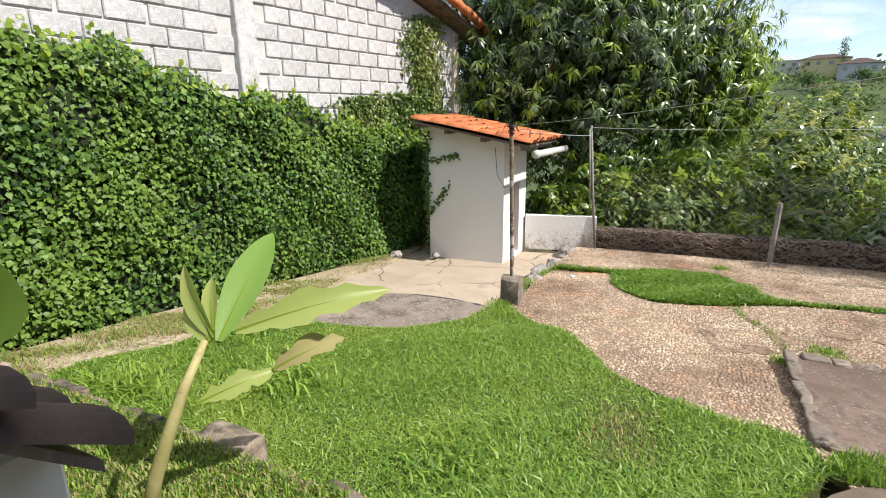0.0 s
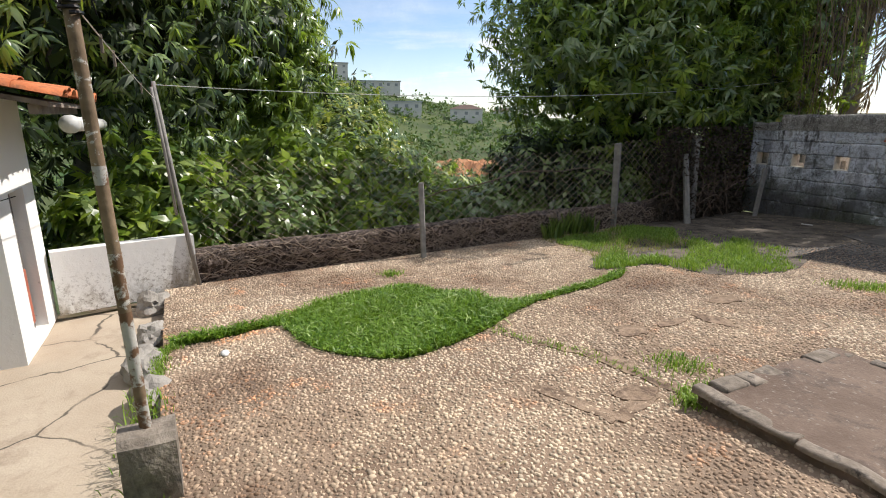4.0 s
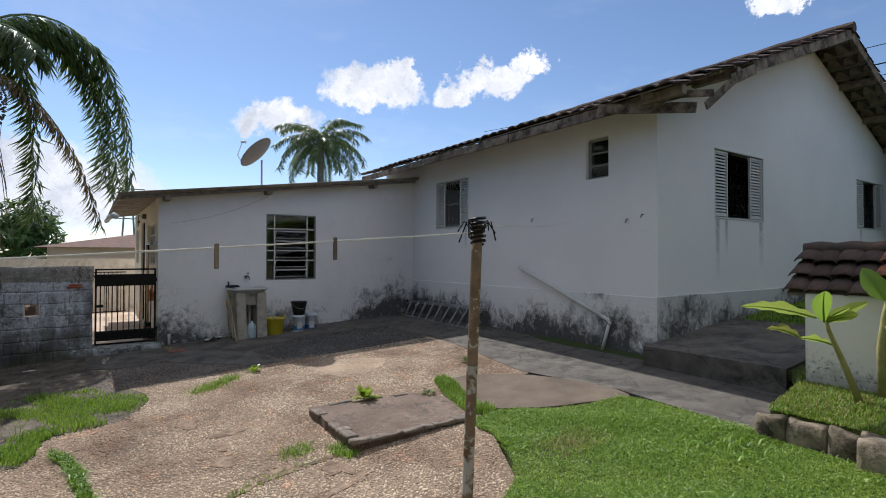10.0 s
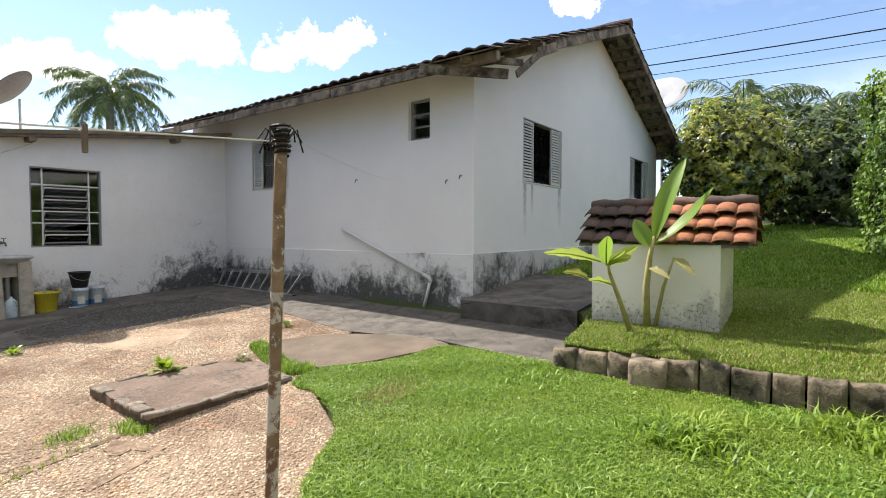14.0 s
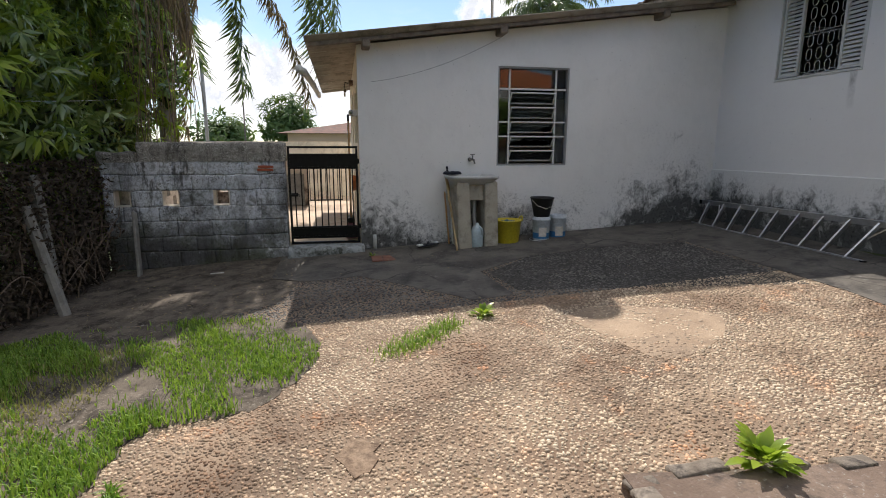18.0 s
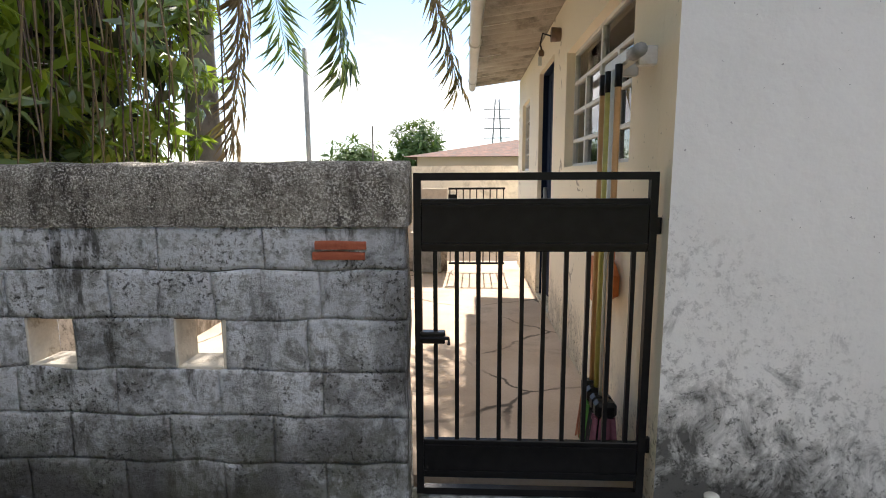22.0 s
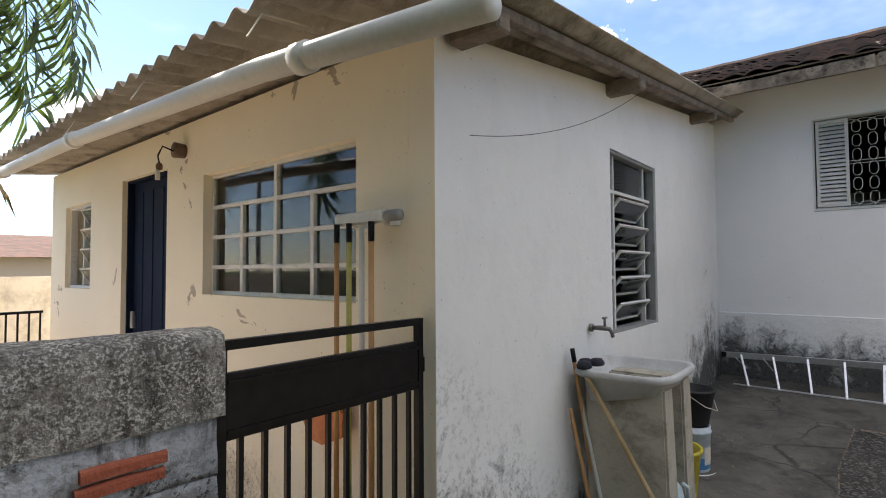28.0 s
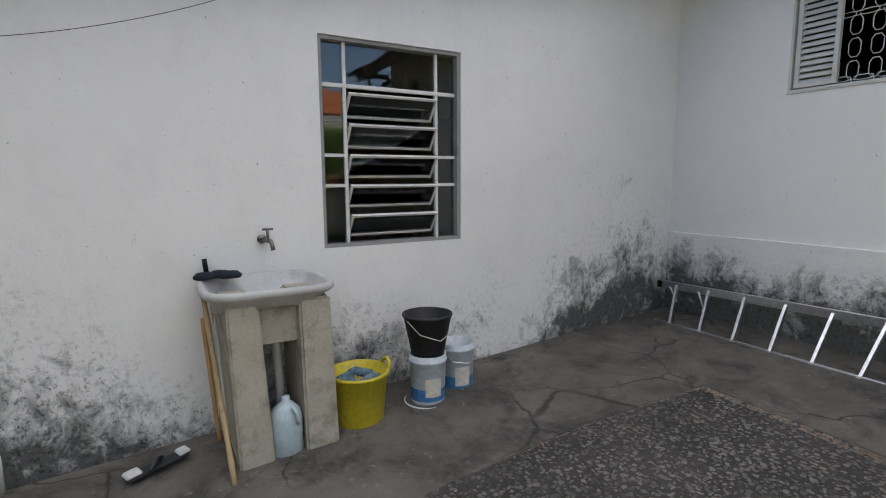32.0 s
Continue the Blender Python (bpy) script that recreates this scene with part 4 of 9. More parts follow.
roof = thing("annex_roof", (AX0, AY, AZ), "low corrugated fibre-cement roof of the annex with weathered rafter ends", "roof", kind="structure")
bm = bmesh.new()
corrugated(bm, -2.14, 3.60, 8.78, 14.75, lambda x: annex_roof(x) + 0.05)
part("sheet", bm, FIBRO, roof, "stained grey-brown corrugated sheet", True)
for x in (-1.42, 0.30, 2.53):
    bm = bmesh.new()
    beam(bm, (x, 8.86, annex_roof(x) - 0.045), (x, 9.12, annex_roof(x) - 0.045), 0.10, 0.10, 0.012)
    part("rafter_end", bm, TIMBER, roof, "dark rotten beam end")
bm = bmesh.new()
beam(bm, (-2.1, 8.9, annex_roof(-2.1) + 0.0), (3.55, 8.9, annex_roof(3.55) + 0.0), 0.05, 0.05, 0.006)
part("verge_board", bm, TIMBER, roof)
for y in (9.5, 10.6, 11.7, 12.8, 13.9):
    bm = bmesh.new()
    tube(bm, [(-2.18, y, 2.36), (-2.12, y, 2.47), (-1.9, y, 2.50)], 0.004, 5)
    part("gutter_strap", bm, WIRE, roof)
gut = thing("gutter", (-2.2, 9.0, 2.3), "long white plastic rain gutter under the annex eave", "gutter")
bm = bmesh.new()
tube(bm, [(-2.18, 8.42, 2.125), (-2.18, 9.4, 2.21), (-2.18, 11.45, 2.30), (-2.18, 13.9, 2.345)], 0.043, 14)
part("channel", bm, PVC, gut, smooth=True)
for y, z in ((9.12, 2.185), (11.45, 2.30), (13.3, 2.334)):
    bm = bmesh.new()
    tube(bm, [(-2.18, y, z), (-2.18, y + 0.06, z + 0.003)], 0.052, 14)
    part("joint", bm, PVC, gut, smooth=True)

# ---- the main house ----
HX, HY = 3.62, 2.93


def house_roof(x):
    return 3.38 + 0.37 * (x - 2.95) if x < 8.5 else 3.38 + 0.37 * (8.5 - 2.95) - 0.37 * (x - 8.5)


bm = bmesh.new()
wall(bm, "y", HX, 0.18, (HY, 10.4), -0.1, house_roof(HX) + 0.02, [(7.01, 8.15, 2.10, 3.08), (3.70, 4.11, 2.66, 3.26)])
single("wall_house_west", bm, HOUSE, "tall white house wall with mouldy foot", "wall", kind="structure")
bm = bmesh.new()
wall(bm, "x", HY, 0.18, (HX + 0.18, 13.3), 0.0, lambda u: house_roof(u), [(5.06, 6.59, 2.09, 3.13), (10.77, 12.4, 2.12, 3.16), (8.5, 8.5, 2.09, 2.09)])
single("wall_house_south", bm, HOUSE, "white gable wall of the house", "wall", kind="structure")
bm = bmesh.new()
wall(bm, "y", 13.3, -0.18, (HY + 0.18, 10.4), 0.0, house_roof(13.3), [])
wall(bm, "x", 10.4, -0.18, (HX + 0.18, 13.12), 0.0, lambda u: house_roof(u), [(8.5, 8.5, 0.5, 0.5)])
single("wall_house_back", bm, HOUSE, "plain white back walls of the house", "wall", kind="structure")
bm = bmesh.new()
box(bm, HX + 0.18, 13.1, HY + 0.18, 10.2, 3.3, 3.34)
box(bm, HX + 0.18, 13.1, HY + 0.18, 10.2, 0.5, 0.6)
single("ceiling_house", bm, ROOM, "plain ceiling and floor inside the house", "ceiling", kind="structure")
bm = bmesh.new()
box(bm, HX - 0.025, HX + 0.002, HY - 0.0, AY - 0.002, -0.1, 0.975, 0.006)
single("baseboard_west", bm, DADO, "rough mouldy plaster plinth of the house", "plinth", kind="structure")
bm = bmesh.new()
box(bm, HX - 0.025, 13.3, HY - 0.028, HY + 0.002, 0.0, 0.985, 0.006)
single("baseboard_south", bm, DADO_S, "grey plaster plinth of the gable wall", "plinth", kind="structure")

hroof = thing("house_roof", (8.5, HY, 5.4), "dark mossy clay-tile roof with exposed timbers", "roof", kind="structure")


def tile_rows(name, parent, mat, x0, z0, x1, z1, y0, y1, wid=0.22, run=0.36, amp=0.035, label=""):
    """Courses of rounded clay tiles from the eave (x0, z0) up to (x1, z1); each course overlaps the one below."""
    n = max(1, round(math.hypot(x1 - x0, z1 - z0) / run))
    bm = bmesh.new()
    rnd = random.Random(int(x0 * 100))
    cols = int((y1 - y0) / wid * 6)
    for c in range(n):
        rows = []
        for s, lift in ((c / n, 0.045), ((c + 1.12) / n, 0.0)):
            xx, zz = x0 + (x1 - x0) * s, z0 + (z1 - z0) * s
            jig = rnd.uniform(-0.008, 0.008)
            rows.append([(xx, y0 + (y1 - y0) * k / cols, zz + lift + jig + 0.035 * noise.noise((xx * 0.9, (y0 + (y1 - y0) * k / cols) * 1.3, 2.0)) + 0.02 * noise.noise((c * 3.7, k // 6 * 1.7, 5.0)) + amp * abs(math.sin(math.pi * (k / 6)))) for k in range(cols + 1)])
        top = [[bm.verts.new(p) for p in r] for r in rows]
        low = [[bm.verts.new((p[0], p[1], p[2] - 0.02)) for p in r] for r in rows]
        for k in range(cols):
            bm.faces.new((top[0][k], top[1][k], top[1][k + 1], top[0][k + 1]))
            bm.faces.new((low[0][k], low[0][k + 1], low[1][k + 1], low[1][k]))
            bm.faces.new((top[0][k], top[0][k + 1], low[0][k + 1], low[0][k]))
    return part(name, bm, mat, parent, label)


RY0, RY1 = 2.28, 10.5
tile_rows("tiles_west", hroof, OLD_TILE, 2.95, 3.46, 8.5, 5.52, RY0, RY1, label="blackened clay tiles")
tile_rows("tiles_east", hroof, OLD_TILE, 14.05, 3.46, 8.5, 5.52, RY0, RY1)
for xa, xb in ((2.99, 8.49), (14.0, 8.51)):
    bm = bmesh.new()
    beam(bm, ((xa + xb) / 2 - 2.75, 0, 0), ((xa + xb) / 2 + 2.75, 0, 0), RY1 - RY0 - 0.1, 0.016)
    for v in bm.verts:
        v.co.z += house_roof(v.co.x) + 0.098
        v.co.y += (RY0 + RY1) / 2
    part("sarking", bm, TIMBER, hroof)
bm = bmesh.new()
tube(bm, [(8.5, RY0 - 0.02 + i * 0.4, 5.55) for i in range(22)], [0.10 + 0.015 * (i % 2) for i in range(22)], 10)
part("ridge_tiles", bm, OLD_TILE, hroof)
for k, x in enumerate((3.2, 4.5, 5.8, 7.1, 8.5, 9.9, 11.2, 12.5, 13.8)):
    bm = bmesh.new()
    z = house_roof(x) + 0.0
    beam(bm, (x, RY0 + 0.02, z), (x, 3.2, z), 0.10, 0.12, 0.01)
    part("purlin", bm, TIMBER, hroof)
for x in [3.3 + 0.36 * i for i in range(30)]:
    if abs(x - 8.5) < 0.1:
        continue
    bm = bmesh.new()
    z = house_roof(x) + 0.075
    beam(bm, (x, RY0 + 0.02, z), (x, HY + 0.02, z), 0.045, 0.03)
    part("batten", bm, TIMBER, hroof)
for sgn, xa, xb in ((1, 4.9, 8.48), (-1, 14.0, 8.52)):
    bm = bmesh.new()
    beam(bm, (xa, RY0 + 0.03, house_roof(xa) + 0.0), (xb, RY0 + 0.03, house_roof(xb) - 0.0), 0.035, 0.16, 0.006)
    part("barge_board", bm, EAVE, hroof)
for y0, y1, z in ((3.25, 5.1, 3.395), (5.12, 7.6, 3.40), (7.62, 10.45, 3.395)):
    bm = bmesh.new()
    rough_bar(bm, 2.963, 2.998, y0, y1, z - 0.065, z + 0.06, 0.08, 0.016, int(y0 * 7))
    part("fascia", bm, EAVE, hroof, "rotting weathered fascia board")
for a, b, w, lb in (((2.95, 3.35, 3.44), (3.45, 2.30, 3.30), 0.13, "loose broken board hanging at the eave corner"), ((3.02, 2.75, 3.47), (3.85, 2.30, 3.55), 0.09, "split board under the eave corner"),
                    ((3.70, 2.32, 3.36), (4.35, 2.31, 3.80), 0.10, "sagging weathered barge board"), ((4.30, 2.315, 3.80), (4.95, 2.31, 4.08), 0.14, "sagging weathered barge board"), ((3.0, 3.3, 3.36), (3.5, 2.36, 3.50), 0.05, "bare lath under the eave corner")):
    bm = bmesh.new()
    beam(bm, a, b, 0.03, w, 0.006)
    part("broken_board", bm, EAVE, hroof, lb)

# ---- fence wall of blocks with three holes ----
FX0, FX1, FY, FT = -4.58, -2.46, 9.13, 0.17
bw = thing("block_wall", (-3.5, 9.2, -0.2), "low grey concrete-block wall, mouldy, with three see-through holes", "wall", kind="structure")
CZ = [-0.22, 0.0, 0.185, 0.375, 0.56, 0.755, 0.945, 1.11]
HOLES = [(-3.345, -3.15), (-3.93, -3.73), (-4.47, -4.28)]
core = bmesh.new()
for j in range(len(CZ) - 1):
    spans = [(FX0 + 0.02, FX1 - 0.02)]
    if j == 4:
        spans = [(FX0 + 0.02, -4.49), (-4.26, -3.95), (-3.71, -3.365), (-3.13, FX1 - 0.02)]
    for u0, u1 in spans:
        box(core, u0, u1, FY + 0.016, FY + FT - 0.016, CZ[j], CZ[j + 1])
part("mortar_core", core, MORTAR, bw)
def rough_block(bm, x0, x1, y0, y1, z0, z1, step=0.016):
    """A block with a lumpy limewashed face, crumbled edges and joints that wander."""
    nx, nz = max(3, int((x1 - x0) / step)), max(3, int((z1 - z0) / step))

    def face(y, out):
        rows = []
        for i in range(nx + 1):
            col = []
            for k in range(nz + 1):
                x, z = x0 + (x1 - x0) * i / nx, z0 + (z1 - z0) * k / nz
                edge = min(i, nx - i, k, nz - k)
                worn = (0.0055, 0.001)[edge] if edge < 2 else 0.0
                worn *= 0.35 + 1.3 * abs(noise.noise((x * 9, y, z * 9)))
                lump = 0.006 * noise.noise((x * 6, y * 3, z * 6)) + 0.003 * noise.noise((x * 22, y, z * 22))
                wx = 0.012 * noise.noise((x * 5 + 3, 1.7, z * 5))
                wz = 0.014 * noise.noise((x * 5, 8.2, z * 5 + 6)) if 0.0 < z < 1.08 else 0.0
                col.append(bm.verts.new((x + wx, y + out * (lump - worn), z + wz)))
            rows.append(col)
        for a, b in zip(rows, rows[1:]):
            for k in range(nz):
                bm.faces.new((a[k], b[k], b[k + 1], a[k + 1]))
        return rows[0] + [r[-1] for r in rows[1:]] + rows[-1][-2::-1] + [r[0] for r in rows[-2:0:-1]]

    front, back = face(y0, -1), face(y1, 1)
    n = len(front)
    for i in range(n):
        bm.faces.new((front[i], front[(i + 1) % n], back[(i + 1) % n], back[i]))
    bmesh.ops.recalc_face_normals(bm, faces=bm.faces)


rnd = random.Random(4)
for j in range(len(CZ) - 1):
    cuts = [FX0]
    u = FX0 + (0.2 if j % 2 else 0.4)
    while u < FX1 - 0.12:
        cuts.append(u)
        u += 0.4
    cuts.append(FX1)
    spans = list(zip(cuts, cuts[1:]))
    if j == 4:
        spans = [(FX0, -4.47), (-4.28, -3.93), (-3.73, -3.345), (-3.15, -2.83), (-2.83, FX1)]
    for u0, u1 in spans:
        bm = bmesh.new()
        d = rnd.uniform(-0.003, 0.003)
        rough_block(bm, u0 + rnd.uniform(0.0, 0.003), u1 - rnd.uniform(0.0, 0.003), FY + d, FY + FT + d, CZ[j] + rnd.uniform(0.0, 0.003), CZ[j + 1] - rnd.uniform(0.0, 0.003))
        part("block", bm, BLOCK, bw, "", True)


LINING = surface("hole_lining", (0.62, 0.56, 0.47), (0.76, 0.70, 0.60), 14, 70, 0.92, 0.6, stain=(0.34, 0.28, 0.21), stain_at=(0.55, 0.7), stain_scale=9)
for u0, u1 in HOLES:
    bm = bmesh.new()
    box(bm, u0 - 0.012, u0 + 0.010, FY + 0.010, FY + FT - 0.010, 0.560, 0.755, 0.004)
    box(bm, u1 - 0.010, u1 + 0.012, FY + 0.010, FY + FT - 0.010, 0.560, 0.755, 0.004)
    box(bm, u0 + 0.010, u1 - 0.010, FY + 0.010, FY + FT - 0.010, 0.548, 0.572, 0.004)
    part("hole_lining", bm, LINING, bw, "cream plaster lining of a see-through hole")


bm = bmesh.new()
rough_bar(bm, -4.16, FX1 + 0.01, FY - 0.006, FY + FT + 0.006, 1.105, 1.335, 0.022, 0.011)
part("cap_beam", bm, CAP, bw, "dark lichen-covered cast concrete coping", True)
bm = bmesh.new()
rough_bar(bm, FX0 - 0.02, -4.15, FY - 0.01, FY + FT + 0.0, 1.095, 1.21, 0.035, 0.03, 7)
part("broken_cap", bm, CAP, bw, "broken lower end of the coping", True)
RED_BRICK = surface("red_brick", (0.34, 0.085, 0.045), (0.46, 0.15, 0.085), 12, 70, 0.9, 0.8, stain=(0.55, 0.52, 0.48), stain_at=(0.62, 0.7), stain_scale=14)
for x0, x1, z0, z1 in ((-2.795, -2.605, 0.986, 1.014), (-2.785, -2.60, 1.024, 1.052)):
    bm = bmesh.new()
    rough_bar(bm, x0, x1, FY - 0.008, FY + 0.03, z0, z1, 0.02, 0.008, 5)
    part("brick", bm, RED_BRICK, bw, "exposed red brick")


# ---- windows and doors ----
def frame_of(axis, at, sign):
    """Turns (along, outward, up) into the world for a wall along that axis whose outer side faces sign."""
    if axis == "y":
        return Matrix(((0, sign, 0, at), (1, 0, 0, 0), (0, 0, 1, 0), (0, 0, 0, 1)))
    return Matrix(((1, 0, 0, 0), (0, sign, 0, at), (0, 0, 1, 0), (0, 0, 0, 1)))


def set_in(name, bm, mat, parent, m, label="", smooth=False):
    bmesh.ops.transform(bm, matrix=m, verts=bm.verts)
    bmesh.ops.recalc_face_normals(bm, faces=bm.faces)
    return part(name, bm, mat, parent, label, smooth)


def ring_frame(bm, u0, u1, z0, z1, w, d0, d1):
    box(bm, u0, u1, d0, d1, z0, z0 + w)
    box(bm, u0, u1, d0, d1, z1 - w, z1)
    box(bm, u0, u0 + w, d0, d1, z0 + w, z1 - w)
    box(bm, u1 - w, u1, d0, d1, z0 + w, z1 - w)


def pane(u0, u1, z0, z1, d, m, parent):
    bm = bmesh.new()
    box(bm, u0, u1, d, d + 0.004, z0, z1)
    ob = set_in("pane", bm, GLASS, parent, m)
    ob.visible_shadow = False
    return ob


def tilted(bm, u0, u1, z0, z1, d, ang, w, dep):
    """A sash frame turned about its middle line, its foot swung outwards."""
    sub = bmesh.new()
    h = (z1 - z0) / 2
    ring_frame(sub, u0, u1, -h, h, w, -dep / 2, dep / 2)
    bmesh.ops.transform(sub, matrix=Matrix.Translation((0, d, (z0 + z1) / 2)) @ Matrix.Rotation(radians(ang), 4, "X"), verts=sub.verts)
    me = bpy.data.meshes.new("t")
    sub.to_mesh(me)
    sub.free()
    bm.from_mesh(me)
    bpy.data.meshes.remove(me)


def sash_pane(u0, u1, z0, z1, d, ang, m, parent):
    bm = bmesh.new()
    h = (z1 - z0) / 2
    box(bm, u0, u1, -0.002, 0.002, -h, h)
    bmesh.ops.transform(bm, matrix=Matrix.Translation((0, d, (z0 + z1) / 2)) @ Matrix.Rotation(radians(ang), 4, "X"), verts=bm.verts)
    ob = set_in("pane", bm, GLASS, parent, m)
    ob.visible_shadow = False


# tilting steel window of the annex
M = frame_of("x", AY, -1)
win = thing("window_1", (0.8, AY, 1.04), "white steel window with five tilted-open sashes in a grey frame", "window", kind="structure")
U0, U1, Z0, Z1 = 0.30, 1.30, 1.04, 2.33
bm = bmesh.new()
ring_frame(bm, U0 + 0.001, U1 - 0.001, Z0 + 0.001, Z1 - 0.001, 0.022, -0.10, -0.012)
set_in("outer_frame", bm, GREY_STEEL, win, M, "worn grey steel frame")
ua, ub = 0.475, 1.13
for u in (ua, ub):
    bm = bmesh.new()
    box(bm, u - 0.011, u + 0.011, -0.075, -0.045, Z0 + 0.022, Z1 - 0.022, 0.002)
    set_in("mullion", bm, WHITE_STEEL, win, M)
bm = bmesh.new()
box(bm, U0 + 0.022, U1 - 0.022, -0.074, -0.044, 2.035, 2.06, 0.002)
set_in("transom", bm, WHITE_STEEL, win, M)
for u0, u1 in ((U0 + 0.022, ua - 0.011), (ub + 0.011, U1 - 0.022)):
    for z in (1.62, 1.43):
        bm = bmesh.new()
        box(bm, u0, u1, -0.073, -0.047, z - 0.01, z + 0.01)
        set_in("glazing_bar", bm, WHITE_STEEL, win, M)
    for z0, z1 in ((Z0 + 0.035, 1.42), (1.44, 1.61), (1.63, 2.035), (2.06, Z1 - 0.035)):
        pane(u0, u1, z0, z1, -0.062, M, win)
pane(ua + 0.011, ub - 0.011, 2.06, Z1 - 0.035, -0.062, M, win)
for k in range(5):
    z0 = 1.085 + k * 0.19
    bm = bmesh.new()
    tilted(bm, ua + 0.014, ub - 0.014, z0, z0 + 0.175, -0.06, -38, 0.014, 0.018)
    s = set_in("sash", bm, WHITE_STEEL, win, M)
    sash_pane(ua + 0.03, ub - 0.03, z0 + 0.014, z0 + 0.161, -0.06, -38, M, s)

# kitchen window of the corridor
M = frame_of("y", AX0, -1)
win = thing("window_2", (AX0, 10.4, 1.34), "wide white steel window with twelve panes and peeling paint", "window", kind="structure")
Y0, Y1, Z0, Z1 = 9.64, 11.17, 1.34, 2.14
bm = bmesh.new()
ring_frame(bm, Y0 + 0.001, Y1 - 0.001, Z0 + 0.001, Z1 - 0.001, 0.022, -0.10, -0.06)
set_in("outer_frame", bm, WHITE_STEEL, win, M)
us = [Y0 + 0.02, 10.06, 10.41, 10.78, Y1 - 0.02]
for u in us[1:4]:
    bm = bmesh.new()
    box(bm, u - 0.016, u + 0.016, -0.098, -0.055, Z0 + 0.022, 1.93 if u != 10.41 else Z1 - 0.022, 0.002)
    set_in("mullion", bm, WHITE_STEEL, win, M)
for z in (1.52, 1.72, 1.92):
    bm = bmesh.new()
    box(bm, Y0 + 0.022, Y1 - 0.022, -0.096, -0.057, z - 0.012, z + 0.012, 0.002)
    set_in("glazing_bar", bm, WHITE_STEEL, win, M)
for i in range(4):
    for z0, z1 in ((Z0 + 0.02, 1.51), (1.53, 1.71), (1.73, 1.91)):
        pane(us[i] + 0.016, us[i + 1] - 0.016, z0, z1, -0.08, M, win)
for u0, u1 in ((us[0], 10.395), (10.425, us[4])):
    pane(u0, u1, 1.932, Z1 - 0.022, -0.08, M, win)
# small louvred window
win = thing("window_3", (AX0, 13.75, 1.33), "small white window with tilted panes", "window", kind="structure")
bm = bmesh.new()
ring_frame(bm, 13.372, 14.118, 1.332, 2.148, 0.025, -0.10, -0.04)
box(bm, 13.72, 13.75, -0.095, -0.05, 1.357, 2.123)
set_in("outer_frame", bm, WHITE_STEEL, win, M)
for k in range(4):
    z0 = 1.36 + k * 0.19
    bm = bmesh.new()
    tilted(bm, 13.40, 13.71, z0, z0 + 0.18, -0.06, -30, 0.012, 0.016)
    s = set_in("sash", bm, WHITE_STEEL, win, M)
    sash_pane(13.412, 13.698, z0 + 0.012, z0 + 0.168, -0.06, -30, M, s)
door = thing("door_1", (AX0, 12.16, 0.06), "dark blue steel door, shut", "door", kind="structure")
bm = bmesh.new()
box(bm, 11.75, 12.58, -0.13, -0.09, 0.08, 2.24, 0.004)
leafd = set_in("door_leaf", bm, BLUE_DOOR, door, M)
for k in range(4):
    bm = bmesh.new()
    box(bm, 11.80 + k * 0.195, 11.97 + k * 0.195, -0.09, -0.084, 0.16, 2.16, 0.003)
    set_in("panel", bm, BLUE_DOOR, leafd, M)
bm = bmesh.new()
box(bm, 12.50, 12.54, -0.086, -0.05, 1.02, 1.16, 0.006)
set_in("door_handle", bm, ALU, leafd, M, "small metal handle")
bm = bmesh.new()
box(bm, 11.731, 11.75, -0.14, -0.04, 0.06, 2.258)
box(bm, 12.58, 12.599, -0.14, -0.04, 0.06, 2.258)
box(bm, 11.75, 12.58, -0.14, -0.04, 2.24, 2.258)
set_in("door_frame", bm, BLUE_DOOR, door, M)


def octagon(bm, u, z, du, dz, d, r):
    pts = [(u + du * a, d, z + dz * b) for a, b in ((-1, -0.55), (-0.5, -1), (0.5, -1), (1, -0.55), (1, 0.55), (0.5, 1), (-0.5, 1), (-1, 0.55), (-1, -0.55))]
    tube(bm, pts, r, 5, False)


